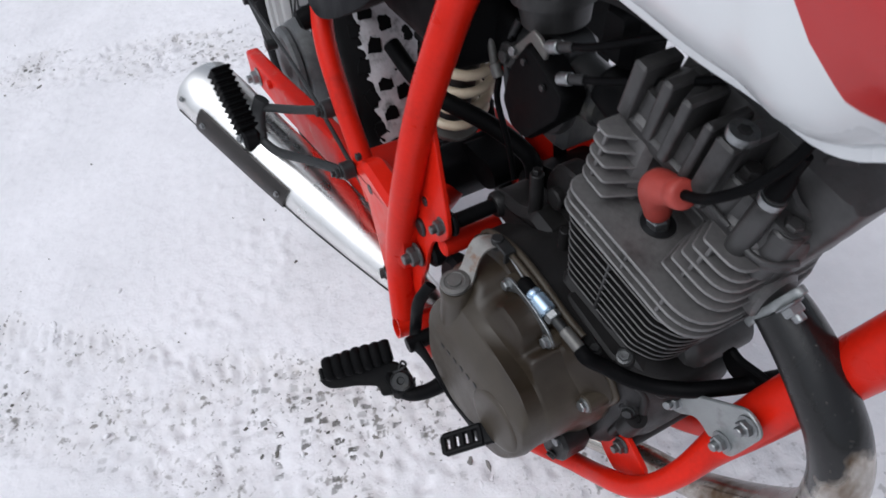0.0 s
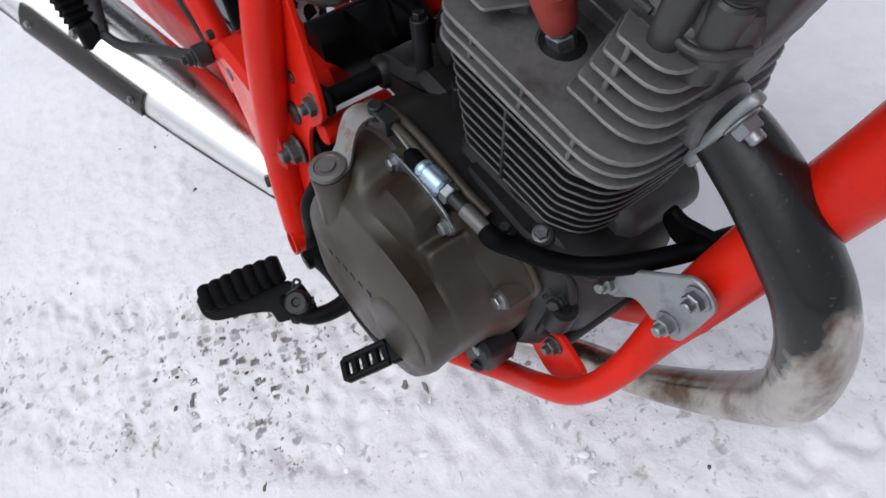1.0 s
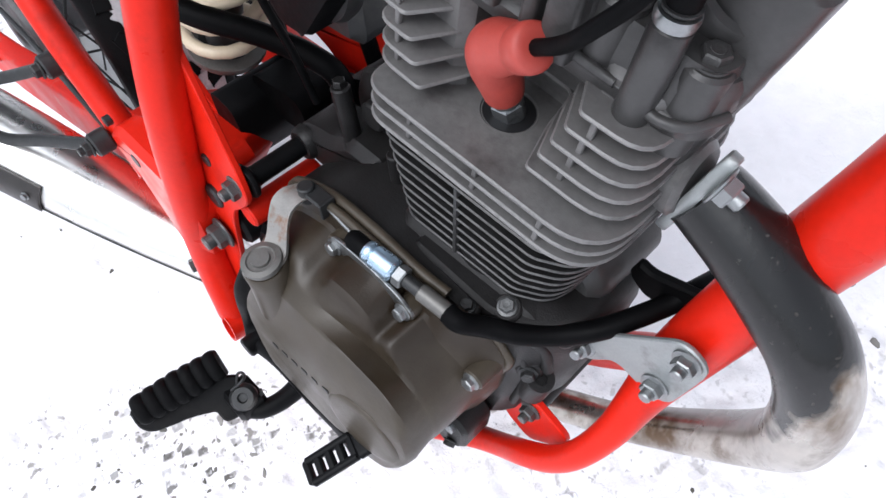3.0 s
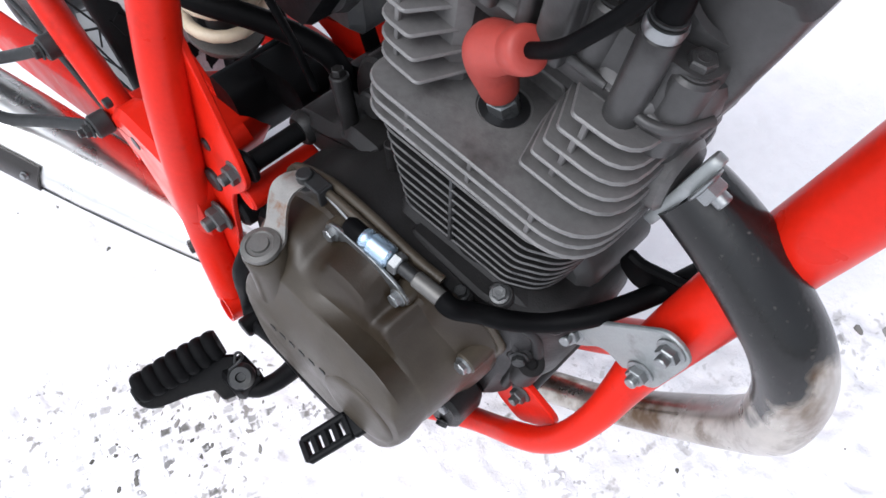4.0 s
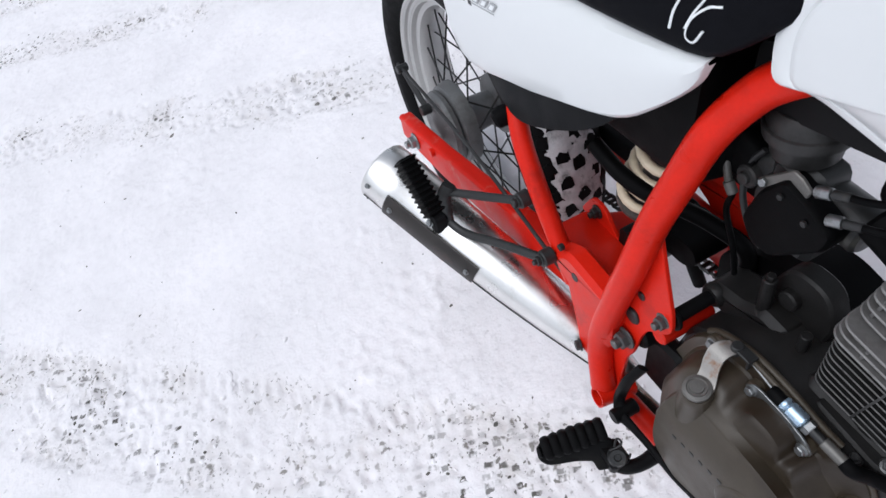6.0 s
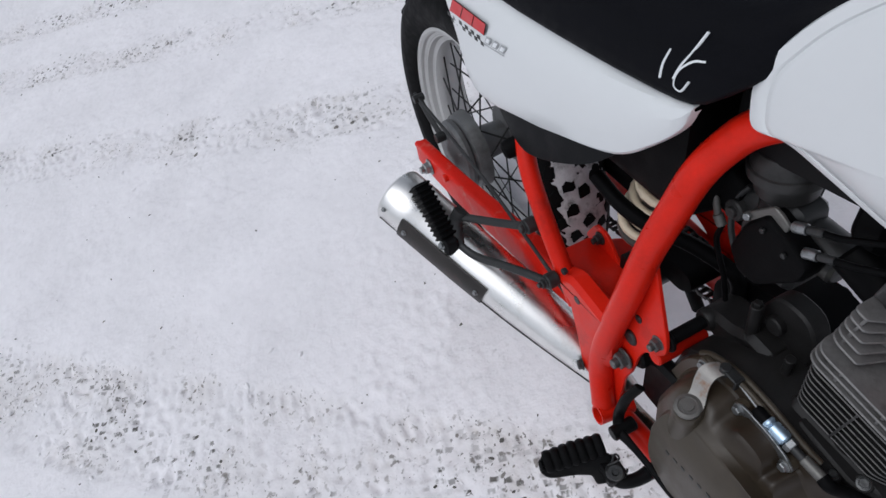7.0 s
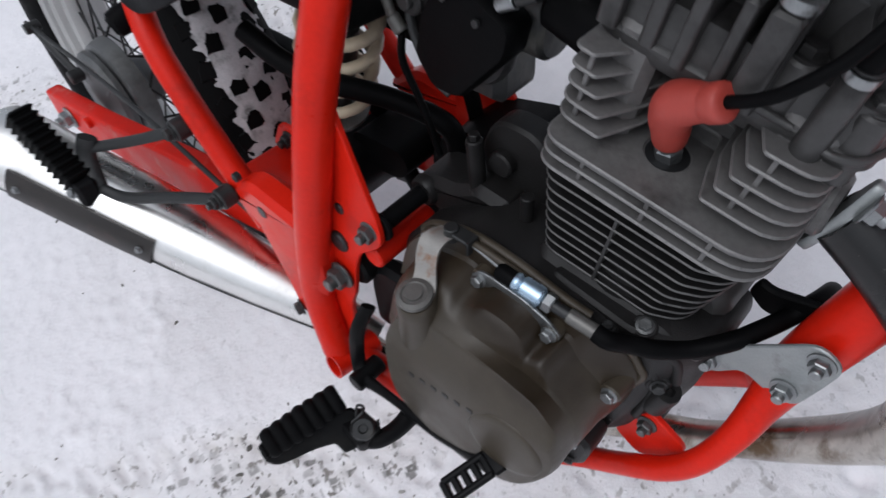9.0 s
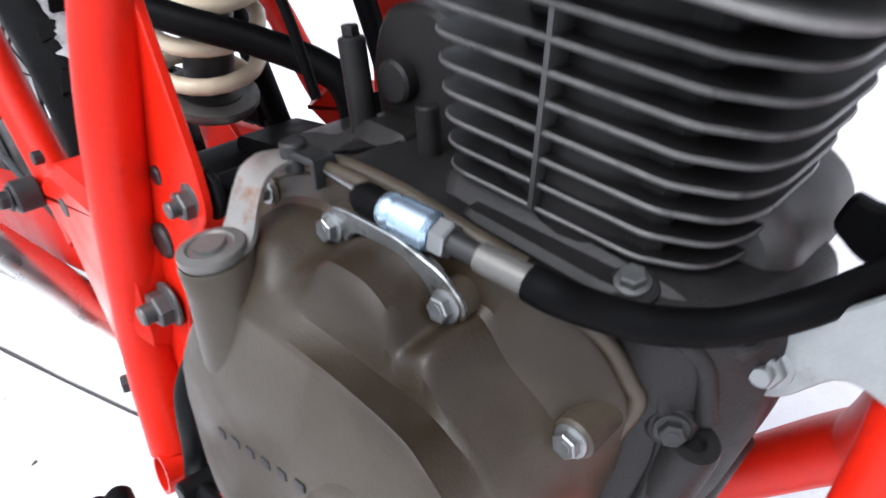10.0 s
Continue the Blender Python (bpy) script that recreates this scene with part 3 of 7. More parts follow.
def build_wheel():
    """Rear wheel: tyre with snow-filled knobs, rim, hub and spokes."""
    side = aim(AXLE, (0, 1, 0))
    bm = bmesh.new()
    R = 0.3295
    prof = [(0.238, -0.042), (0.245, -0.053), (0.268, -0.063), (0.292, -0.0645), (0.308, -0.057), (0.321, -0.041), (0.3285, -0.020), (R, 0), (0.3285, 0.020), (0.321, 0.041), (0.308, 0.057), (0.292, 0.0645), (0.268, 0.063), (0.245, 0.053), (0.238, 0.042), (0.236, 0)]
    lathe(bm, prof, side, 72, closed=True)
    wheel = part("rear_wheel", bm, RUBBER, bike, "black block-tread tyre on a silver spoked wheel")
    # snow packed between the tread blocks
    bm = bmesh.new()
    lathe(bm, [(0.314, -0.046), (0.3230, -0.037), (0.3290, -0.018), (0.3300, 0), (0.3290, 0.018), (0.3230, 0.037), (0.314, 0.046), (0.306, 0)], side, 260, closed=True)
    rnd = random.Random(3)
    for v in bm.verts:
        v.co += (v.co - AXLE).normalized() * (0.0012 + 0.0014 * noise.noise(v.co * 30) + 0.0034 * noise.noise(v.co * 170))
    snow = material("packed_tread_snow", (0.50, 0.49, 0.50), 0.75, 0, 0.25, 60, 0.5, 300, dirt=(0.14, 0.135, 0.13), dirt_amount=0.45, dirt_scale=40)
    part("packed_snow", bm, snow, wheel, "snow packed into the tread")
    blocks = []
    for k in range(6):
        bm = bmesh.new()
        q = rounded([(-0.011, -0.0125), (0.010, -0.012), (0.0115, 0.004), (0.004, 0.0125), (-0.011, 0.011)] if k % 2 else [(-0.012, -0.014), (0.012, -0.011), (0.010, 0.012), (-0.003, 0.0135), (-0.0115, 0.003)], 0.002, 2)
        q = [(a * rnd.uniform(0.72, 1.0), b * rnd.uniform(0.72, 1.0)) for a, b in q]
        slab(bm, q, -0.008, 0.005, 0.0012, lambda a, b, h: (h, a, b))
        bmesh.ops.recalc_face_normals(bm, faces=bm.faces)
        me = bpy.data.meshes.new("tread_block")
        bm.to_mesh(me)
        bm.free()
        me.materials.append(RUBBER)
        blocks.append(me)
    n = 40
    for i in range(n):
        for row, (y, r, tilt) in enumerate(((-0.043, 0.3160, 34), (-0.0235, 0.3245, 15), (0.0, 0.3280, 0), (0.0235, 0.3245, -15), (0.043, 0.3160, -34))):
            a = 2 * math.pi * (i + (0.5 if row % 2 else 0) + rnd.uniform(-0.12, 0.12)) / n
            ob = new("tread_block", rnd.choice(blocks))
            ob.parent = wheel
            ob.matrix_basis = Matrix.Translation(AXLE) @ Matrix.Rotation(-a, 4, "Y") @ Matrix.Translation((r + rnd.uniform(-0.0015, 0.001), y + rnd.uniform(-0.0015, 0.0015), 0)) @ Matrix.Rotation(radians(-tilt), 4, "Z") @ Matrix.Rotation(rnd.uniform(-0.4, 0.4), 4, "X")
    bm = bmesh.new()
    rim = [(0.243, -0.050), (0.247, -0.047), (0.240, -0.042), (0.226, -0.038), (0.220, -0.028), (0.214, -0.012), (0.211, 0), (0.214, 0.012), (0.220, 0.028), (0.226, 0.038), (0.240, 0.042), (0.247, 0.047), (0.243, 0.050), (0.237, 0.050), (0.233, 0.046), (0.231, 0.038), (0.222, 0.036), (0.219, 0.026), (0.210, 0.023), (0.204, 0.010), (0.203, 0), (0.204, -0.010), (0.210, -0.023), (0.219, -0.026), (0.222, -0.036), (0.231, -0.038), (0.233, -0.046), (0.237, -0.050)]
    lathe(bm, rim, side, 72, closed=True)
    part("rim", bm, RIMM, wheel, "satin aluminium rim", angle=22)
    bm = bmesh.new()
    lathe(bm, [(0.012, -0.078), (0.062, -0.077), (0.076, -0.068), (0.080, -0.052), (0.080, -0.044), (0.060, -0.038), (0.036, -0.03), (0.032, 0.02), (0.06, 0.03), (0.062, 0.045), (0.03, 0.055), (0.012, 0.06)], side, 40)
    part("hub", bm, HUBM, wheel, "grey cast drum-brake hub")
    bm = bmesh.new()
    lathe(bm, [(0.0, -0.098), (0.022, -0.097), (0.030, -0.092), (0.066, -0.090), (0.072, -0.084), (0.072, -0.076), (0, -0.076)], side, 40)
    plate = part("brake_plate", bm, HUBM, bike, "cast drum brake plate")
    for k in range(6):
        a = k * math.pi / 3 + 0.4
        bm = bmesh.new()
        block(bm, (0, 0, 0), (0.030, 0.004, 0.006), 0.001, Matrix.Translation(AXLE + Vector((0, -0.090, 0))) @ Matrix.Rotation(a, 4, "Y") @ Matrix.Translation((0.04, 0, 0)))
        part("plate_rib", bm, HUBM, plate)
    bm0 = bmesh.new()
    lathe(bm0, [(0, 0), (0.0018, 0), (0.0018, 1), (0, 1)], None, 6)
    me = bpy.data.meshes.new("spoke")
    bm0.to_mesh(me)
    bm0.free()
    me.shade_smooth()
    me.materials.append(DSTEEL)
    for k in range(36):
        s = -1 if k % 2 else 1
        a = 2 * math.pi * k / 36
        b = a + (0.75 if (k // 2) % 2 else -0.75)
        hy = -0.05 if s < 0 else 0.04
        p = AXLE + Vector((0.064 * math.cos(b), hy, 0.064 * math.sin(b)))
        q = AXLE + Vector((0.208 * math.cos(a), 0.008 * s, 0.208 * math.sin(a)))
        ob = new("spoke", me)
        ob.parent = wheel
        ob.matrix_basis = aim(p, q - p) @ Matrix.Diagonal((1, 1, (q - p).length, 1))
    # brake arm and axle nut
    bm = bmesh.new()
    sweep(bm, [(-0.600, -0.102, 0.360), (-0.635, -0.108, 0.395), (-0.668, -0.110, 0.42)], 0.007, 10, 6, flat=0.5)
    rod(bm, (-0.600, -0.095, 0.360), (-0.600, -0.115, 0.360), 0.010)
    rod(bm, (-0.665, -0.10, 0.418), (-0.665, -0.122, 0.418), 0.008)
    part("brake_arm", bm, DSTEEL, bike, "dark steel drum brake arm")
    bm = bmesh.new()
    sweep(bm, [(-0.68, -0.112, 0.42), (-0.40, -0.115, 0.415), (-0.12, -0.13, 0.405)], 0.0032, 8, 10)
    part("brake_rod", bm, DSTEEL, bike, "thin steel brake rod")


build_wheel()


def build_frame():
    MT = [(0.17, -0.025, 0.85), (0.11, -0.034, 0.825), (0.060, -0.045, 0.7865), (0.038, -0.055, 0.755), (0.020, -0.067, 0.711), (0.010, -0.083, 0.655), (0.0, -0.097, 0.597), (-0.008, -0.113, 0.520), (-0.024, -0.122, 0.430), (-0.034, -0.128, 0.340), (-0.010, -0.138, 0.268)]
    bm = bmesh.new()
    sweep(bm, MT, 0.0178, 20, 8)
    part("frame_tube", bm, RED, bike, "thick glossy red main frame tube")
    bm = bmesh.new()
    sweep(bm, [(x, -y, z) for x, y, z in MT], 0.0178, 16, 6)
    part("frame_tube", bm, RED, bike, "thick glossy red main frame tube")
    # gusset plates with holes for the bolts
    for s in (1, -1):
        bm = bmesh.new()
        poly = rounded([(-0.005, 0.61), (0.014, 0.565), (0.052, 0.488), (0.060, 0.462, 0.012), (0.044, 0.444, 0.010), (0.026, 0.430, 0.010), (0.018, 0.405, 0.010), (0.014, 0.365, 0.008), (0.006, 0.345), (0.004, 0.262), (-0.03, 0.262), (-0.045, 0.36), (-0.035, 0.47), (-0.022, 0.55)], 0.006, 3)
        slab(bm, poly, -0.098 * s, -0.104 * s, 0.001, lambda a, b, y: (a, y - s * (0.5 - b) * 0.10 + s * 0.003, b))
        part("gusset_plate", bm, RED, bike, "red pressed steel gusset plate")
    bm = bmesh.new()
    poly = rounded([(-0.142, 0.436, 0.012), (-0.102, 0.463, 0.012), (-0.01, 0.455), (-0.012, 0.36), (-0.045, 0.285), (-0.072, 0.283, 0.01), (-0.082, 0.330), (-0.105, 0.405), (-0.150, 0.428, 0.01)], 0.006, 3)
    slab(bm, poly, -0.103, -0.136, 0.007)
    part("rear_gusset", bm, RED, bike, "red welded box gusset")
    # mirrored far gusset, added to keep side light out of the cavity
    bm = bmesh.new()
    slab(bm, poly, 0.103, 0.136, 0.007)
    part("rear_gusset", bm, RED, bike, "red welded box gusset")
    # black discs on the plates paint the shade inside round holes
    for x, z, r in ((-0.084, 0.436, 0.0075), (-0.118, 0.462, 0.005)):
        bm = bmesh.new()
        rod(bm, (x, -0.130, z), (x, -0.1368, z), r)
        part("gusset_hole_disc", bm, DECBLK, bike, "black disc for the shade in a gusset hole")
    for x, y, z, r in ((0.004, -0.1020, 0.473, 0.0062), (-0.001, -0.1080, 0.4290, 0.0120)):
        bm = bmesh.new()
        rod(bm, (x, y + 0.004, z), (x, y - 0.0035, z), r)
        part("gusset_hole_disc", bm, DECBLK, bike, "black disc for the shade in a gusset hole")
    # rear struts up to the seat
    for s in (1, -1):
        bm = bmesh.new()
        sweep(bm, [(-0.100, -0.124 * s, 0.402), (-0.125, -0.122 * s, 0.424), (-0.1515, -0.121 * s, 0.4535), (-0.196, -0.120 * s, 0.512), (-0.238, -0.114 * s, 0.566), (-0.285, -0.09 * s, 0.63)], 0.0135, 16, 6)
        part("rear_strut", bm, RED, bike, "red tubular seat strut")
    # footrest mount tube, open at its end
    bm = bmesh.new()
    sweep(bm, [(0.004, -0.100, 0.252), (0.0, -0.156, 0.2605)], 0.0150, 22, 2, hollow=0.82)
    part("footrest_mount", bm, RED, bike, "short open red cross tube")
    # single downtube that turns back under the engine
    bm = bmesh.new()
    sweep(bm, [(0.475, 0.055, 0.82, 0.0215), (0.437, 0.036, 0.69, 0.0215), (0.421, 0.028, 0.63, 0.0215), (0.410, 0.022, 0.591, 0.0215), (0.395, 0.013, 0.534, 0.021), (0.380, 0.000, 0.474, 0.0195), (0.3745, -0.018, 0.440, 0.0145), (0.370, -0.036, 0.408, 0.0118), (0.3595, -0.050, 0.373, 0.0110), (0.3435, -0.057, 0.3425, 0.0110), (0.3195, -0.060, 0.3145, 0.0110), (0.268, -0.060, 0.259, 0.0112), (0.18, -0.085, 0.220, 0.016), (0.09, -0.105, 0.225, 0.016), (0.0, -0.125, 0.255, 0.016)], 0.018, 20, 6)
    block(bm, (0.452, 0.018, 0.705), (0.035, 0.02, 0.06), 0.006)
    part("downtube", bm, RED, bike, "glossy red downtube bending back under the engine")
    bm = bmesh.new()
    sweep(bm, [(0.380, 0.006, 0.474, 0.018), (0.366, 0.04, 0.40, 0.0178), (0.348, 0.055, 0.367, 0.0172), (0.262, 0.07, 0.262, 0.0165), (0.18, 0.09, 0.22, 0.016), (0.0, 0.125, 0.255, 0.016)], 0.017, 14, 6)
    part("cradle_tube", bm, RED, bike, "red lower frame tube")
    # lug for the lower engine bolt
    bm = bmesh.new()
    slab(bm, rounded([(0.280, 0.318), (0.2945, 0.362, 0.012), (0.309, 0.376, 0.012), (0.322, 0.370, 0.012), (0.346, 0.356), (0.340, 0.335), (0.31, 0.30)], 0.01, 3), -0.0385, -0.0445, 0.001)
    lug = part("engine_lug", bm, RED, bike, "red welded engine mount lug")
    bolt(lug, (0.3085, -0.0445, 0.359), (0, -1, 0), 0.0125, "nut", NUTM)
    bm = bmesh.new()
    rod(bm, (0.3085, -0.0385, 0.359), (0.3085, 0.04, 0.359), 0.008)
    part("mount_spacer", bm, DSTEEL, bike)
    # engine hanger plate with its three fasteners
    bm = bmesh.new()
    slab(bm, rounded([(0.310, 0.455, 0.010), (0.319, 0.474, 0.010), (0.340, 0.486, 0.02), (0.385, 0.531, 0.012), (0.404, 0.520, 0.012), (0.397, 0.484, 0.010), (0.391, 0.458, 0.012), (0.370, 0.458, 0.012), (0.352, 0.467, 0.02), (0.333, 0.443, 0.010), (0.317, 0.441, 0.010)], 0.01, 4), -0.0185, -0.0225, 0.001)
    hanger = part("engine_hanger", bm, PLATE, bike, "galvanised steel engine hanger plate")
    bolt(hanger, (0.3275, -0.0225, 0.4580), (0.1, -1, 0.2), 0.0125, "nut")
    bolt(hanger, (0.3905, -0.0225, 0.5165), (0, -1, 0), 0.0125, "nut")
    bolt(hanger, (0.3800, -0.0225, 0.4725), (0, -1, 0), 0.0125, "nut")
    # collar on the pivot and the two large fasteners
    bm = bmesh.new()
    rod(bm, (0.004, -0.104, 0.388), (0.006, -0.072, 0.388), 0.021, 24)
    part("pivot_collar", bm, BPAINT, bike, "black swingarm pivot collar")
    bolt(bike, (0.042, -0.102, 0.467), (0, -1, 0), 0.0155, "nut", NUTM, name="engine_nut")
    bolt(bike, (0.0, -0.115, 0.386), (0, -1, 0), 0.021, "nut", NUTM, name="pivot_nut")
    bolt(bike, (-0.066, -0.137, 0.296), (-0.3, -1, 0), 0.013, "flange", DSTEEL, name="bracket_bolt")


build_frame()


def build_swingarm():
    def arm(s):
        rows = []
        for x, y, z, h, w in ((-0.025, 0.088, 0.380, 0.052, 0.028), (-0.10, 0.092, 0.373, 0.066, 0.030), (-0.30, 0.112, 0.350, 0.066, 0.030), (-0.48, 0.126, 0.329, 0.060, 0.028), (-0.58, 0.131, 0.319, 0.056, 0.026), (-0.64, 0.133, 0.314, 0.050, 0.024)):
            loop = rounded([(-w / 2, -h / 2), (w / 2, -h / 2), (w / 2, h / 2), (-w / 2, h / 2)], 0.006, 3)
            rows.append([(x, -s * y + a, z + b) for a, b in loop])
        bm = bmesh.new()
        loft(bm, rows)
        return bm
    for s in (1, -1):
        sw = part("swingarm", arm(s), DUSTY, bike, "red box-section swingarm arm")
        if s == 1:
            bolt(sw, (-0.579, -0.144, 0.319), (0, -1, 0), 0.022, "nut")
            bm = bmesh.new()
            rod(bm, (-0.645, -0.133, 0.316), (-0.665, -0.133, 0.314), 0.007)
            part("chain_adjuster", bm, RED, sw)
            bm = bmesh.new()
            rod(bm, (-0.505, -0.136, 0.345), (-0.505, -0.148, 0.345), 0.008)
            part("swingarm_stop", bm, RED, sw)
    bm = bmesh.new()
    loft(bm, [[(x, y, z) for x, z in rounded([(-0.200, 0.330), (f - 0.03, 0.330), (f, h, 0.006), (f - 0.012, h + 0.016), (-0.200, h + 0.012)], 0.012, 4)] for y, f, h in ((-0.096, -0.046, 0.392), (-0.040, -0.052, 0.390), (-0.010, -0.078, 0.368), (0.030, -0.115, 0.345), (0.096, -0.120, 0.345))])
    part("swingarm_bridge", bm, RED, bike, "red swingarm cross member")
    # added block; its black stands for the dark gap beyond the bridge
    bm = bmesh.new()
    loft(bm, [[(x, y, z) for x, z in rounded([(-0.105, 0.402), (-0.040, 0.404), (-0.018, 0.424), (-0.03, 0.446), (-0.105, 0.440)], 0.012, 4)] for y in (0.006, 0.010, 0.056, 0.060)])
    part("dark_gap_block", bm, BLACK, bike, "black block added to fill the dark gap in front of the swingarm")
    # black in place of dim red: the shade below the shock is coloured in
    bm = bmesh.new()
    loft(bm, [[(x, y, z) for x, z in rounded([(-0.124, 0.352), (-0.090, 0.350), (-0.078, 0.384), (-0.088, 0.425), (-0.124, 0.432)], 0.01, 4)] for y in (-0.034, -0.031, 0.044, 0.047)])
    link = part("shock_linkage", bm, BPAINT, bike, "shock absorber linkage block, black standing for the shade there")
    bolt(link, (-0.100, -0.034, 0.372), (0, -1, 0), 0.012, "nut", DSTEEL)
    bm = bmesh.new()
    rod(bm, (0.038, -0.102, 0.428), (0.039, -0.026, 0.428), 0.0125, 20)
    part("cross_tube", bm, RED, bike, "red frame cross tube at the swingarm pivot")
    bm = bmesh.new()
    loft(bm, [[(x, y, z + 0.0) for y, z in rounded([(0.058, h), (0.086, h), (0.086, h + 0.030), (0.058, h + 0.030)], 0.008, 3)] for x, h in ((-0.155, 0.418), (-0.25, 0.412), (-0.40, 0.408), (-0.55, 0.408))])
    part("chain_guard", bm, BLACK, bike, "black plastic chain guard")
    # black spacer from the frame to the crankcase
    bm = bmesh.new()
    lathe(bm, [(0, 0), (0.0150, 0), (0.0155, 0.0015), (0.0150, 0.004), (0.0092, 0.008), (0.0088, 0.012), (0.0088, 0.064), (0, 0.064)], aim((0.046, -0.0955, 0.470), (0, 1, 0)), 28)
    part("mount_spacer", bm, BPAINT, bike, "black tubular engine mount spacer")
    for y in (-0.031, 0.031):
        bm = bmesh.new()
        slab(bm, rounded([(-0.213, 0.39), (-0.115, 0.39), (-0.130, 0.404, 0.012), (-0.159, 0.435, 0.012), (-0.187, 0.435, 0.012)], 0.012, 4), y - 0.003, y + 0.003, 0.001)
        lug = part("shock_lug", bm, RED, bike, "red lug for the shock absorber")
        if y < 0:
            bolt(lug, (-0.173, y - 0.003, 0.417), (0, -1, 0), 0.015, "nut", DSTEEL)

    # drive chain on the far side
    Y = 0.071
    front_s, rear_s = (0.055, 0.400, 0.034), (AXLE.x, AXLE.z, 0.090)
    bm = bmesh.new()
    lathe(bm, [(0.03, -0.003), (0.088, -0.003), (0.090, 0), (0.088, 0.003), (0.03, 0.003)], aim((AXLE.x, Y, AXLE.z), (0, 1, 0)), 43, closed=True)
    chain = part("drive_chain", bm, DSTEEL, bike, "dark greasy drive chain on a steel sprocket")
    bm = bmesh.new()
    slab(bm, rounded([(-0.0098, -0.0045, 0.0045), (-0.003, -0.0036, 0.004), (0.003, -0.0036, 0.004), (0.0098, -0.0045, 0.0045), (0.0098, 0.0045, 0.0045), (0.003, 0.0036, 0.004), (-0.003, 0.0036, 0.004), (-0.0098, 0.0045, 0.0045)], 0.003, 2), -0.0085, -0.0068, 0.0003)
    slab(bm, rounded([(-0.0098, -0.0045, 0.0045), (0.0098, -0.0045, 0.0045), (0.0098, 0.0045, 0.0045), (-0.0098, 0.0045, 0.0045)], 0.003, 2), 0.0068, 0.0085, 0.0003)
    rod(bm, (-0.0063, -0.0095, 0), (-0.0063, 0.0095, 0), 0.0036, 8)
    bmesh.ops.recalc_face_normals(bm, faces=bm.faces)
    me = bpy.data.meshes.new("chain_link")
    bm.to_mesh(me)
    bm.free()
    me.materials.append(DSTEEL)
    for sgn in (1, -1):
        p, q = Vector((front_s[0], Y, front_s[1] + sgn * front_s[2])), Vector((rear_s[0], Y, rear_s[1] + sgn * rear_s[2]))
        n = int((q - p).length / 0.0127)
        for k in range(n):
            ob = new("chain_link", me)
            ob.parent = chain
            slope = math.atan2(q.z - p.z, p.x - q.x)
            ob.matrix_basis = Matrix.Translation(p.lerp(q, (k + 0.5) / n) - Vector((0, 0, 0.006 * math.sin(math.pi * k / n)))) @ Matrix.Rotation(slope, 4, "Y") @ Matrix.Diagonal((1, 0.8 if k % 2 else 1.0, 1, 1))


build_swingarm()


def build_shock():
    lo, hi = Vector((-0.125, 0.0, 0.455)), Vector((-0.045, 0.0, 0.70))
    d = (hi - lo).normalized()
    bm = bmesh.new()
    lathe(bm, [(0, 0), (0.018, 0), (0.018, 0.01), (0.026, 0.012), (0.026, 0.024), (0.019, 0.026), (0.019, 0.13), (0.008, 0.132), (0.008, 0.24), (0, 0.24)], aim(lo, d), 24)
    shock = part("shock_absorber", bm, DSTEEL, bike, "dark shock absorber with a cream coil spring")
    m = aim(lo, d)
    pts = []
    turns, h0, h1 = 6.5, 0.026, 0.225
    for k in range(int(turns * 18) + 1):
        a = 2 * math.pi * k / 18
        pts.append(tuple(m @ Vector((0.037 * math.cos(a), 0.037 * math.sin(a), h0 + (h1 - h0) * k / (turns * 18)))))
    bm = bmesh.new()
    sweep(bm, pts, 0.0062, 10, 1, smooth=False)
    part("spring", bm, SPRING, shock, "cream painted coil spring")
    bm = bmesh.new()
    lathe(bm, [(0.0, 0.008), (0.030, 0.008), (0.036, 0.012), (0.038, 0.016), (0.038, 0.021), (0.0, 0.026)], m, 24)
    part("spring_seat", bm, SHAFT, shock, "grey steel spring seat")


build_shock()

# ---- engine; the cylinder leans 10 degrees forward ----
ENG = pose(0.2475, 0, 0.50, 0, 10, 0)


def eng(v, y, u):
    return ENG @ Vector((v, y, u))


def fin(poly, u, t, bev=0.0007, droop=0.0):
    """A cooling fin; its worn rim takes the second material."""
    bm = bmesh.new()
    slab(bm, poly, u - t / 2, u + t / 2, bev, lambda a, b, q: eng(a, b, q - droop * (0.06 - a)))
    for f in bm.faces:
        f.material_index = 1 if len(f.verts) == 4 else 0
    return bm


def build_cylinder():
    bm = bmesh.new()
    lathe(bm, [(0, -0.03), (0.047, -0.03), (0.047, 0.1), (0, 0.1)], ENG, 32)
    block(bm, (0, 0, 0.035), (0.075, 0.08, 0.125), 0.004, ENG)
    cyl = part("cylinder", bm, CAST, bike, "dark grey finned air-cooled cylinder")
    # dark fin faces with worn, paler rims
    for i in range(8):
        hv, hy = 0.060 + 0.0016 * i, 0.050 + 0.0017 * i
        poly = rounded([(-hv - 0.003, -hy - 0.001, 0.016), (hv - 0.027, -hy + 0.0035, 0.005), (hv - 0.006, -hy + 0.016, 0.012), (hv, -hy + 0.034, 0.012), (hv, hy, 0.030), (-hv - 0.003, hy, 0.020)], 0.02, 6)
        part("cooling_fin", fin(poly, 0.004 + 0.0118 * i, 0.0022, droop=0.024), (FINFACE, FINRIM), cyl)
    for v, sx in ((-0.013, 0.0011),):
        bm = bmesh.new()
        loft(bm, [[eng(v + dx * sx, -0.0500 - 0.00144 * k * 0.98 + dy, 0.0022 + 0.0118 * k) for dx, dy in ((-1, 0.0), (1, 0.0), (1, 0.012), (-1, 0.012))] for k in (0, 3.5, 7)])
        part("fin_rib", bm, FINTIP, cyl)


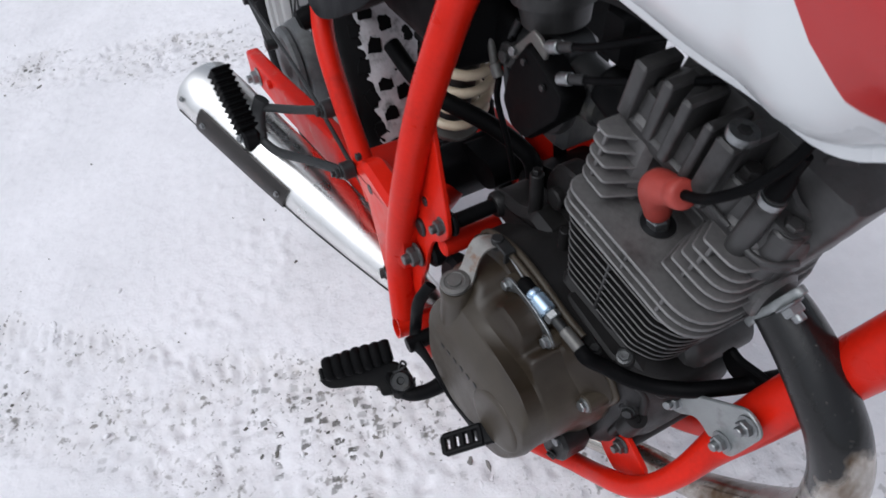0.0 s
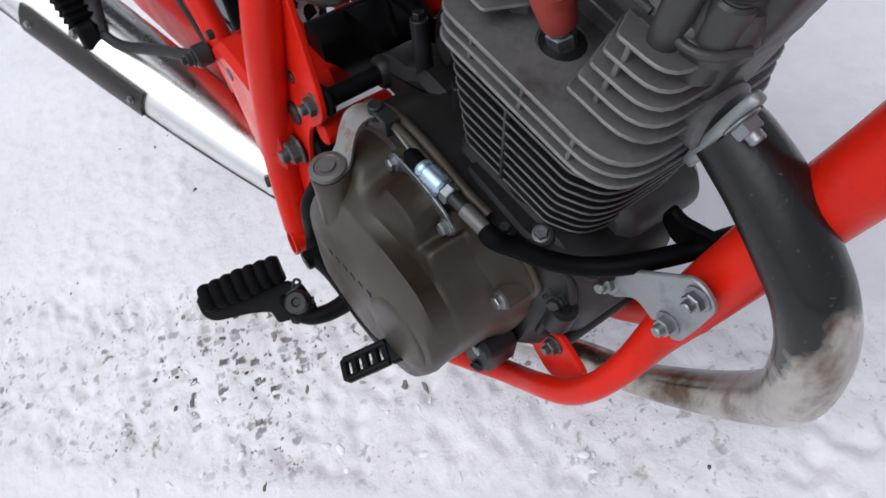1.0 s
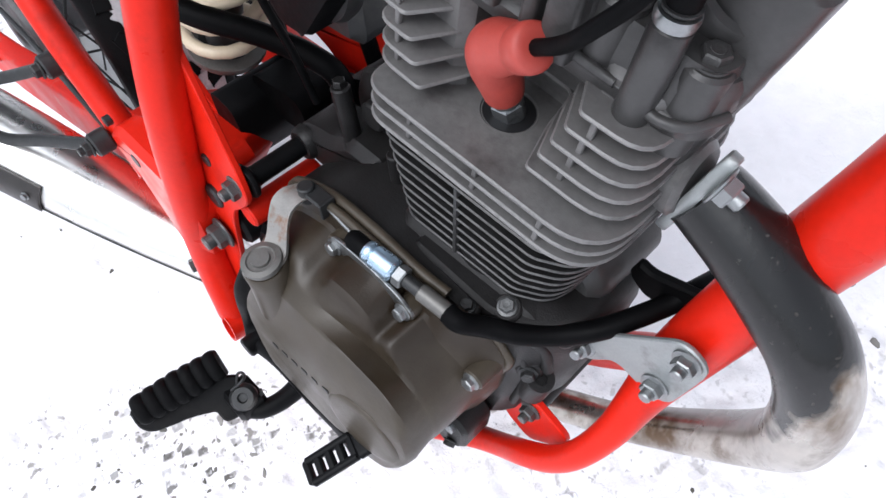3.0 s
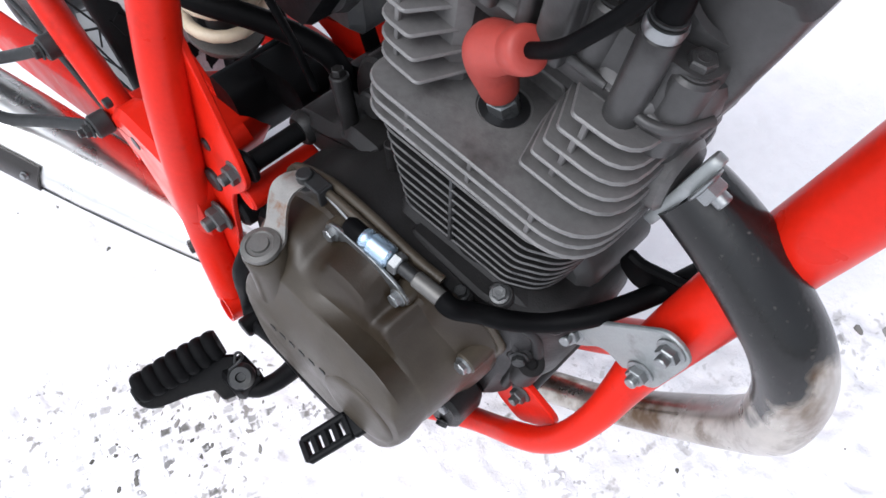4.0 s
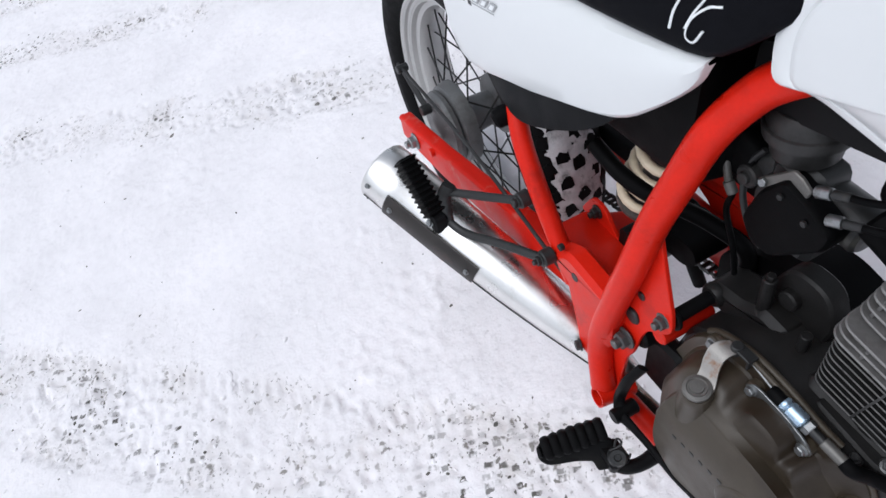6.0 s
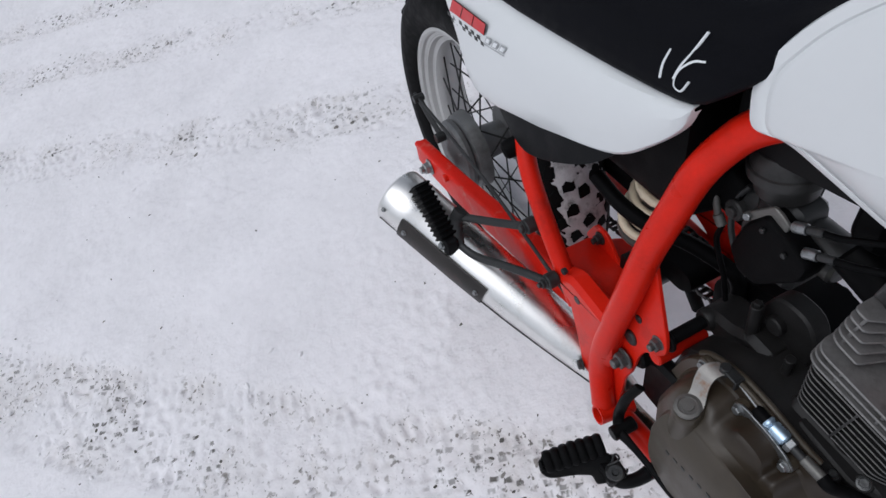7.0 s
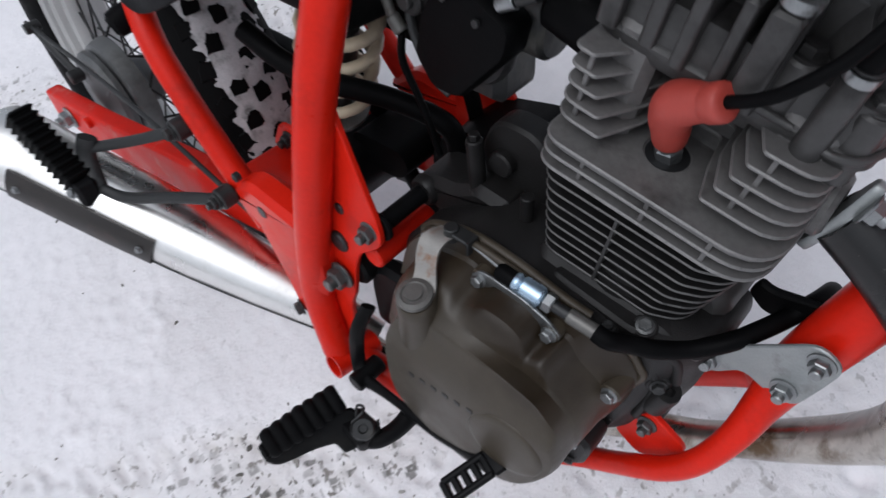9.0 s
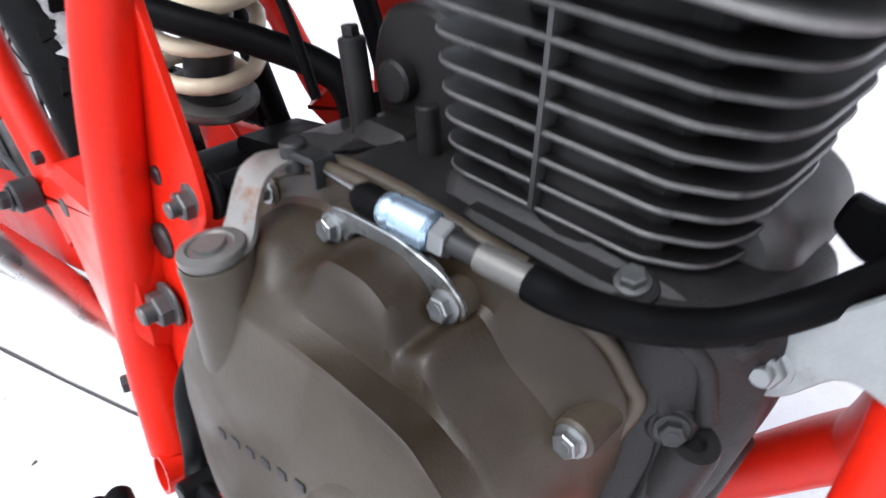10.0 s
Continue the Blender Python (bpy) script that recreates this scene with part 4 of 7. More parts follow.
def build_head():
    bm = bmesh.new()
    block(bm, (0, 0.022, 0.15), (0.125, 0.05, 0.105), 0.006, ENG)
    head = part("cylinder_head", bm, HEADM, bike, "grey cast cylinder head with cooling fins")
    for i in range(3):
        poly = rounded([(-0.079, -0.070, 0.018), (0.0775, -0.064, 0.034), (0.0775, 0.069, 0.034), (-0.079, 0.069, 0.020)], 0.02, 8)
        part("cooling_fin", fin(poly, 0.1005 + 0.0108 * i, 0.0028, 0.0010), (HEADM, HEADRIM), head)
    for v, w in ((-0.053, 0.030), (0.048, 0.036)):
        bm = bmesh.new()
        block(bm, (v, -0.010, 0.15), (w, 0.055, 0.100), 0.006, ENG)
        part("head_pillar", bm, HEADM, head)
    # deck round the plug: flat, rising towards the middle, with a round well
    bm = bmesh.new()
    outer = rounded([(-0.078, -0.068, 0.018), (0.076, -0.062, 0.032), (0.076, 0.067, 0.032), (-0.078, 0.067, 0.02)], 0.02, 8)
    well = (-0.0111, -0.0272)
    angs = [2 * math.pi * k / 64 for k in range(64)]
    sides = list(zip(outer, outer[1:] + outer[:1]))

    def reach(w):
        """Where a ray from the well meets the deck's outline."""
        c, d = math.cos(w), math.sin(w)
        best = 0.0
        for (ax, ay), (bx, by) in sides:
            ex, ey = bx - ax, by - ay
            det = c * -ey + ex * d
            if abs(det) < 1e-12:
                continue
            px, py = ax - well[0], ay - well[1]
            r, q = (px * -ey + ex * py) / det, (c * py - d * px) / det
            if r > 0 and -1e-6 <= q <= 1 + 1e-6:
                best = max(best, r)
        return well[0] + best * c, well[1] + best * d
    outer = [reach(w) for w in angs]
    hole = lambda r: [(well[0] + r * math.cos(w), well[1] + r * math.sin(w)) for w in angs]
    loft(bm, [[eng(a, b, 0.118) for a, b in outer], [eng(a, b, 0.1235) for a, b in outer], [eng(a, b, 0.1245) for a, b in hole(0.024)], [eng(a, b, 0.1245) for a, b in hole(0.0155)], [eng(a, b, 0.1235) for a, b in hole(0.0147)], [eng(a, b, 0.108) for a, b in hole(0.0142)]])
    part("head_deck", bm, HEADM, head)
    for k in range(5):
        u = 0.136 + 0.0115 * k
        s = 0.0045 * k
        hv = 0.074 - 0.0012 * k
        hy = 0.061 - 0.001 * k
        half = [(-0.079, -hy, 0.016), (-0.0445 - 0.005 * k, -hy, 0.003), (-0.032 - 0.0035 * k, -0.030, 0.004), (-0.026, -0.004), (0.008 + s, -0.004), (0.013 + 0.6 * s, -0.030, 0.004), (0.022 + 0.8 * s, -hy + 0.004, 0.003), (hv + 0.002, -hy + 0.006, 0.026)]
        poly = rounded(half + [(hv + 0.002, hy, 0.026), (-0.079, hy, 0.016)], 0.004, 5)
        part("cooling_fin", fin(poly, u, 0.0026, 0.0009), (HEADM, HEADRIM), head)
    # small nubs between the fins
    nubs = [(-0.066, -0.0545, 0.136 + 0.0115 * k, 0.0115) for k in range(4)] + [(0.038 + 0.002 * k, -0.0500, 0.136 + 0.0115 * k, 0.0115) for k in range(4)]
    nubs += [(v, -0.0630 + 0.02 * v, 0.1005 + 0.0108 * k, 0.0108) for v in (-0.046, 0.0, 0.042) for k in range(2)]
    for v, y, u, gap in nubs:
        bm = bmesh.new()
        block(bm, (v, y, u + gap / 2), (0.0030, 0.003, gap), 0.0005, ENG)
        part("fin_nub", bm, HEADM, head)
    # spark plug in its well
    ax = Vector((0.05, -0.33, 0.94)).normalized()
    P0 = Vector((0.2583, -0.0285, 0.628)) - ax * 0.011
    # raised black floor paints the shade of a deeper well
    bm = bmesh.new()
    lathe(bm, [(0.0141, 0.0), (0.0141, 0.003), (0.0, 0.003), (0.0, 0.0)], aim(eng(-0.0111, -0.0272, 0.1208), ENG.to_3x3() @ Vector((0, 0, 1))), 28)
    part("plug_well_shade", bm, DECBLK, head, "spark plug well, its black floor standing for shade")
    bm = bmesh.new()
    m = aim(P0, ax)
    hexa = [(0.0078 / math.cos(math.pi / 6) * math.cos(math.pi / 3 * k), 0.0078 / math.cos(math.pi / 6) * math.sin(math.pi / 3 * k)) for k in range(6)]
    slab(bm, hexa, 0.006, 0.018, 0.001, lambda a, b, y: m @ Vector((a, b, y)))
    lathe(bm, [(0, 0), (0.0085, 0), (0.0085, 0.006), (0.0075, 0.016), (0.0075, 0.026), (0, 0.026)], m, 18)
    part("spark_plug", bm, ZINC, head, "bright spark plug hexagon")
    # elbow cap and lead
    bm = bmesh.new()
    e = P0 + ax * 0.0565
    f = Vector((0.80, -0.21, 0.56)).normalized()
    sweep(bm, [(*(P0 + ax * 0.0240), 0.0090), (*(P0 + ax * 0.0250), 0.0103), (*(P0 + ax * 0.035), 0.0114), (*(P0 + ax * 0.047 - f * 0.001), 0.0125), (*(e + f * 0.0025 + ax * 0.001), 0.0134), (*(e + f * 0.012 + ax * 0.002), 0.0122), (*(e + f * 0.022 + ax * 0.001), 0.0106), (*(e + f * 0.028), 0.0102)], 0.014, 28, 7)
    lathe(bm, [(0, -0.003), (0.0100, -0.003), (0.0108, -0.001), (0.0110, 0.005), (0.0106, 0.0085), (0.0092, 0.0100), (0.006, 0.0102), (0, 0.0102)], aim(e + f * 0.027, f), 30)
    part("plug_cap", bm, CAPRED, bike, "faded red rubber spark plug cap", angle=60)
    bm = bmesh.new()
    g = e + f * 0.035
    sweep(bm, [g, g + f * 0.02, g + f * 0.035 + Vector((0.002, 0.0, 0.006)), g + Vector((0.046, 0.0, 0.046)), g + Vector((0.056, 0.012, 0.075)), g + Vector((0.05, 0.03, 0.11))], 0.0036, 12, 8)
    part("plug_lead", bm, BLACK, bike, "black ignition lead")
    # cam cover above the fins
    bm = bmesh.new()
    def ring(hv0, hv1, hy, u, r=0.02):
        return [eng(a, b, u) for a, b in rounded([(-hv0, -hy, r), (hv1, -hy, r), (hv1, hy, r), (-hv0, hy, r)], r, 6)]
    loft(bm, [ring(0.066, 0.074, 0.034, 0.178), ring(0.080, 0.081, 0.0375, 0.1845), ring(0.080, 0.081, 0.038, 0.1905), ring(0.078, 0.079, 0.0365, 0.1920), ring(0.077, 0.078, 0.0345, 0.193), ring(0.075, 0.076, 0.033, 0.214), ring(0.074, 0.075, 0.032, 0.2165, 0.012), ring(0.068, 0.074, 0.008, 0.2175, 0.006), ring(0.064, 0.080, 0.008, 0.245, 0.006)])
    cover = part("cam_cover", bm, COVERM, bike, "grey cast cam cover with ribs, bosses and caps")
    for v0, v1, y0, u1 in ((-0.079, -0.066, -0.040, 0.236), (-0.052, -0.042, -0.039, 0.240), (-0.031, -0.022, -0.042, 0.243), (-0.009, -0.001, -0.043, 0.243), (0.004, 0.020, -0.046, 0.245)):
        bm = bmesh.new()
        poly = rounded([(v0, y0), (v1, y0), (v1, -0.005), (v0, -0.005)], 0.003, 3)
        loft(bm, [[eng(a, b, u) for a, b in poly] for u in (0.190, u1 - 0.002)] + [[eng(a, b, u1) for a, b in inset(poly, 0.002)]])
        part("cover_rib", bm, COVERM, cover)
    # raised lip beside the plug
    bm = bmesh.new()
    sweep(bm, [eng(0.010, -0.0372, 0.1915), eng(0.024, -0.0380, 0.192), eng(0.040, -0.0375, 0.1915)], 0.0024, 10, 5)
    part("cover_lip", bm, COVERM, cover)
    bm = bmesh.new()
    sweep(bm, [eng(0.056, -0.0385, 0.190), eng(0.064, -0.0385, 0.190), eng(0.074, -0.033, 0.191), eng(0.081, -0.018, 0.192)], 0.0026, 10, 5)
    part("cover_lip", bm, COVERM, cover)
    for v, y, u0, u1, r in ((0.051, -0.037, 0.180, 0.230, 0.0082), (0.012, -0.034, 0.19, 0.246, 0.009)):
        bm = bmesh.new()
        rod(bm, eng(v, y, u0), eng(v, y, u1), r, 22)
        boss = part("bolt_boss", bm, COVERM, cover)
        if r < 0.0085:
            bm = bmesh.new()
            lathe(bm, [(0.005, u1), (0.0082, u1), (0.0086, u1 + 0.003), (0.0080, u1 + 0.005), (0.005, u1 + 0.005)], ENG @ Matrix.Translation((v, y, 0)), 24)
            part("bolt_washer", bm, ZINC, cover, "bright sealing washer")
        bolt(cover, eng(v, y, u1 + (0.006 if r < 0.0085 else 0)), ENG.to_3x3() @ Vector((0, 0, 1)), 0.010 if r < 0.0085 else 0.010, "flange", DSTEEL)
    bm = bmesh.new()
    loft(bm, [[eng(a, b, u) for a, b in rounded([(0.038 + w, -0.0345 + w, 0.008), (0.068 - w, -0.0355 + w, 0.012), (0.0805 - w, -0.022 + w, 0.012), (0.082 - w, 0.012), (0.038 + w, 0.012)], 0.008, 4)] for u, w in ((0.186, 0.0), (0.203, 0.0005), (0.2085, 0.002), (0.2105, 0.005))])
    part("cover_shoulder", bm, COVERM, cover)
    bm = bmesh.new()
    rod(bm, eng(0.066, -0.026, 0.17), eng(0.066, -0.024, 0.2135), 0.0105, 20)
    part("bolt_boss", bm, COVERM, cover)
    bolt(cover, eng(0.066, -0.024, 0.2135), ENG.to_3x3() @ Vector((0, 0, 1)), 0.0105, "flange", COVERM)
    # front valve cap: round seat and hexagon
    axis = Vector((0.62, -0.30, 0.72)).normalized()
    m = aim(ENG @ Vector((0.058, 0.002, 0.236)), axis)
    bm = bmesh.new()
    lathe(bm, [(0, -0.03), (0.026, -0.03), (0.027, -0.002), (0.0255, 0.002), (0.022, 0.002), (0.021, -0.002), (0, -0.002)], m, 40)
    part("valve_seat", bm, COVERM, cover)
    bm = bmesh.new()
    hexa = [(0.017 * math.cos(math.pi / 3 * k), 0.017 * math.sin(math.pi / 3 * k)) for k in range(6)]
    slab(bm, rounded(hexa, 0.003, 3), -0.004, 0.010, 0.002, lambda a, b, y: m @ Vector((a, b, y)))
    part("valve_cap", bm, COVERM, cover, "hexagonal screwed valve cap")
    bm = bmesh.new()
    lathe(bm, [(0, -0.02), (0.024, -0.02), (0.027, 0.0), (0.023, 0.006), (0, 0.008)], aim(eng(-0.060, -0.002, 0.222), (-0.65, -0.1, 0.75)), 30)
    part("valve_cap", bm, COVERM, cover, "round screwed valve cap")
    # bolt in the recess and the sensor on the tall boss
    bm = bmesh.new()
    rod(bm, eng(0.026, -0.026, 0.19), eng(0.026, -0.026, 0.222), 0.011, 20)
    part("bolt_boss", bm, COVERM, cover)
    bolt(cover, eng(0.026, -0.026, 0.222), ENG.to_3x3() @ Vector((0, 0, 1)), 0.012, "flange", CAST)
    bm = bmesh.new()
    lathe(bm, [(0, 0.238), (0.0062, 0.238), (0.0066, 0.246), (0.0058, 0.256), (0.004, 0.260), (0.004, 0.275), (0, 0.275)], ENG @ Matrix.Translation((0.051, -0.037, -0.004)), 18)
    part("sensor_plug", bm, BLACK, cover, "black rubber plug on the boss")
    bm = bmesh.new()
    lathe(bm, [(0.004, 0.246), (0.0098, 0.246), (0.0102, 0.250), (0.0095, 0.252), (0.004, 0.252)], ENG @ Matrix.Translation((0.012, -0.034, 0)), 22)
    part("bolt_washer", bm, ZINC, cover, "bright sealing washer")
    # front skirt of the head down to the exhaust port
    bm = bmesh.new()
    loft(bm, [[eng(a, b, u) for a, b in rounded([(0.040, -0.017), (0.072 + w, -0.017), (0.072 + w, 0.03), (0.040, 0.03)], 0.010, 4)] for u, w in ((0.09, -0.004), (0.13, 0.0), (0.17, 0.006), (0.20, 0.011), (0.235, 0.016), (0.246, 0.017), (0.249, 0.012))])
    part("port_block", bm, COVERM, cover)
    # inlet stub behind
    bm = bmesh.new()
    rod(bm, eng(-0.05, 0, 0.155), eng(-0.125, 0, 0.165), 0.023, 24)
    part("inlet_stub", bm, BLACK, bike, "black rubber inlet stub")


build_cylinder()
build_head()


def build_crankcase():
    bm = bmesh.new()
    poly = rounded([(0.045, 0.40), (0.056, 0.450), (0.088, 0.476), (0.130, 0.503), (0.195, 0.500), (0.262, 0.486), (0.272, 0.470), (0.276, 0.43), (0.270, 0.38), (0.258, 0.325), (0.234, 0.255), (0.13, 0.225), (0.06, 0.26), (0.025, 0.33)], 0.015, 4)
    slab(bm, poly, 0.085, -0.076, 0.006)
    nose = rounded([(0.24, 0.49), (0.300, 0.490), (0.328, 0.488), (0.333, 0.470), (0.329, 0.445), (0.327, 0.42), (0.320, 0.385), (0.300, 0.33), (0.24, 0.29)], 0.010, 4)
    shr = [(0.27 + (a - 0.27) * 0.96, 0.40 + (b - 0.40) * 0.96) for a, b in nose]
    loft(bm, [[(0.24 + (a - 0.24) * 0.66, -0.0595, b) for a, b in shr], [(0.24 + (a - 0.24) * 0.78, -0.053, b) for a, b in shr], [(0.24 + (a - 0.24) * 0.93, -0.036, b) for a, b in nose], [(a, -0.022, b) for a, b in nose], [(a, 0.03, b) for a, b in nose]])
    case = part("crankcase", bm, CAST, bike, "dark grey cast engine crankcase")
    bm = bmesh.new()
    block(bm, (0.243, 0.0, 0.484), (0.125, 0.105, 0.03), 0.008, Matrix.Translation((0.243, 0, 0.484)) @ Matrix.Rotation(radians(10), 4, 'Y') @ Matrix.Translation((-0.243, 0, -0.484)))
    part("cylinder_seat", bm, CAST, case)
    for x, y, z, d in ((0.2835, -0.051, 0.4905, (0.1, -0.3, 1)), (0.318, -0.034, 0.478, (0.2, -0.3, 1)), (0.308, -0.054, 0.436, (0.5, -0.8, 0.1)), (0.302, -0.050, 0.40, (0.5, -0.8, 0))):
        bm = bmesh.new()
        rod(bm, Vector((x, y, z)) - Vector(d).normalized() * 0.012, Vector((x, y, z)), 0.010, 18)
        part("bolt_boss", bm, CAST, case)
        bolt(case, (x, y, z), d, 0.0092, "flange", DSTEEL if z < 0.47 else NUTM)
    for x, y, z in ((0.262, -0.066, 0.478),):
        bm = bmesh.new()
        rod(bm, (x, y, z - 0.012), (x, y, z + 0.007), 0.009, 18)
        part("bolt_boss", bm, CAST, case)
        bolt(case, (x, y, z + 0.007), (0, -0.1, 1), 0.008, "flange", DSTEEL)
    bm = bmesh.new()
    slab(bm, rounded([(0.205, -0.060), (0.276, -0.061), (0.294, -0.056, 0.008), (0.292, -0.044, 0.008), (0.272, -0.040), (0.205, -0.036)], 0.006, 4), 0.0, 0.014, 0.003, lambda a, b, q: (a, b, 0.486 - 0.13 * (a - 0.205) + q))
    part("casting_rib", bm, CAST, case)
    bm = bmesh.new()
    lathe(bm, [(0, -0.034), (0.0115, -0.034), (0.011, -0.004), (0.0100, 0.0), (0.005, 0.0), (0.0045, -0.004), (0, -0.004)], aim((0.316, -0.050, 0.432), (0.25, -0.1, 1)), 22)
    part("stud_boss", bm, CAST, case)
    for pts in ([(0.284, -0.054, 0.478), (0.300, -0.053, 0.455), (0.305, -0.052, 0.42), (0.299, -0.055, 0.38)], [(0.302, -0.054, 0.480), (0.313, -0.047, 0.465), (0.317, -0.045, 0.44)]):
        bm = bmesh.new()
        sweep(bm, pts, 0.0042, 12, 6)
        part("casting_rib", bm, CAST, case)
    bm = bmesh.new()
    slab(bm, rounded([(0.012, 0.30), (0.012, 0.375), (0.028, 0.400), (0.075, 0.405), (0.085, 0.30)], 0.014, 4), -0.07, -0.094, 0.006)
    part("rear_case_boss", bm, BPAINT, case)
    # ear for the rear engine bolt
    bm = bmesh.new()
    slab(bm, rounded([(0.030, 0.462, 0.012), (0.034, 0.482, 0.014), (0.052, 0.488, 0.012), (0.080, 0.492), (0.105, 0.508), (0.14, 0.505), (0.12, 0.45), (0.05, 0.448, 0.012)], 0.008, 5), -0.034, 0.02, 0.008)
    part("mount_ear", bm, CAST, case)
    bm = bmesh.new()
    lathe(bm, [(0, 0), (0.0125, 0), (0.0150, 0.003), (0.0158, 0.010), (0, 0.010)], aim((0.046, -0.040, 0.470), (0, 1, 0)), 28)
    part("bolt_boss", bm, CAST, case)
    # lower front corner of the case with its studs
    bm = bmesh.new()
    slab(bm, rounded([(0.245, 0.335), (0.268, 0.360), (0.284, 0.350), (0.280, 0.312), (0.262, 0.292), (0.245, 0.30)], 0.008, 4), -0.06, -0.094, 0.004)
    part("case_foot", bm, CAST, case)
    bolt(case, (0.266, -0.094, 0.312), (0.3, -0.9, -0.3), 0.009, "flange", DSTEEL)
    # post and bracket behind the cylinder
    bm = bmesh.new()
    slab(bm, rounded([(0.095, 0.495), (0.165, 0.495), (0.168, 0.53), (0.150, 0.565, 0.02), (0.105, 0.565, 0.02), (0.09, 0.53)], 0.01, 4), 0.02, -0.006, 0.003)
    rod(bm, (0.117, -0.002, 0.526), (0.117, -0.015, 0.526), 0.012, 20)
    rod(bm, (0.101, -0.022, 0.490), (0.0965, -0.022, 0.549), 0.0075, 16)
    rod(bm, (0.158, -0.028, 0.485), (0.157, -0.028, 0.526), 0.0060, 16)
    rod(bm, (0.0965, -0.022, 0.549), (0.0963, -0.022, 0.555), 0.0050, 6)
    rod(bm, (0.105, -0.022, 0.495), (0.106, -0.022, 0.499), 0.012, 16)
    part("breather_mount", bm, CAST, bike, "grey cast boss behind the cylinder")
    # starter motor across the front
    bm = bmesh.new()
    lathe(bm, [(0, -0.02), (0.018, -0.02), (0.025, -0.014), (0.027, -0.006), (0.027, 0.012), (0.0275, 0.013), (0.0275, 0.050), (0.02, 0.058), (0, 0.058)], aim((0.297, 0.010, 0.490), (0, 1, 0)), 32)
    part("starter_motor", bm, COVERM, bike, "grey cylindrical starter motor")
    bm = bmesh.new()
    slab(bm, rounded([(0.326, 0.500, 0.005), (0.331, 0.516, 0.004), (0.340, 0.512, 0.006), (0.374, 0.520, 0.003), (0.369, 0.506, 0.004), (0.360, 0.490, 0.006), (0.340, 0.488, 0.006)], 0.004, 3), 0.016, 0.024, 0.002)
    part("starter_lead", bm, BLACK, bike, "black rubber boot on the starter lead")


build_crankcase()


def oil_and_shade(m0, name):
    """The same paint under brown oil from joint and front edge, plus painted shade."""
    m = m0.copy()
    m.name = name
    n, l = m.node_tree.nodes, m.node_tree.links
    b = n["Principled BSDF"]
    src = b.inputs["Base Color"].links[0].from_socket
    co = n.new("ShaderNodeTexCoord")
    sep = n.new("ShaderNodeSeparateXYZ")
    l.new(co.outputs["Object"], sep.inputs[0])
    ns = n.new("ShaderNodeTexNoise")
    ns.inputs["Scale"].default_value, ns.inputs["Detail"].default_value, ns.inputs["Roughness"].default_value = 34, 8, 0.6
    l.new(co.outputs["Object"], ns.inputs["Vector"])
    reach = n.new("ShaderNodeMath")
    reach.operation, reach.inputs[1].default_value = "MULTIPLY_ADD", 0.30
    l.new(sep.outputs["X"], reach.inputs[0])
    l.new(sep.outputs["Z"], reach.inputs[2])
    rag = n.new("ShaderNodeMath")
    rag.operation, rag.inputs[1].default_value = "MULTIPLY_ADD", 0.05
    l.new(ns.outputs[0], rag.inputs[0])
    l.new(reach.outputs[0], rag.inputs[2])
    # brown stain mask; also puts the shade of top and front into colour
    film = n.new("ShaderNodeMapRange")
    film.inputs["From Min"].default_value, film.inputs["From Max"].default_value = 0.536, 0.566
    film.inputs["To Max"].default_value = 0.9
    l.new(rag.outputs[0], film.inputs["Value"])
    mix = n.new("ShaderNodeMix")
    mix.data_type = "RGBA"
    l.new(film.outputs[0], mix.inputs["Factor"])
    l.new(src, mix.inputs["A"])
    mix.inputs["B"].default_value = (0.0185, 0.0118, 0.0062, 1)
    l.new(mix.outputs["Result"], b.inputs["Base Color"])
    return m


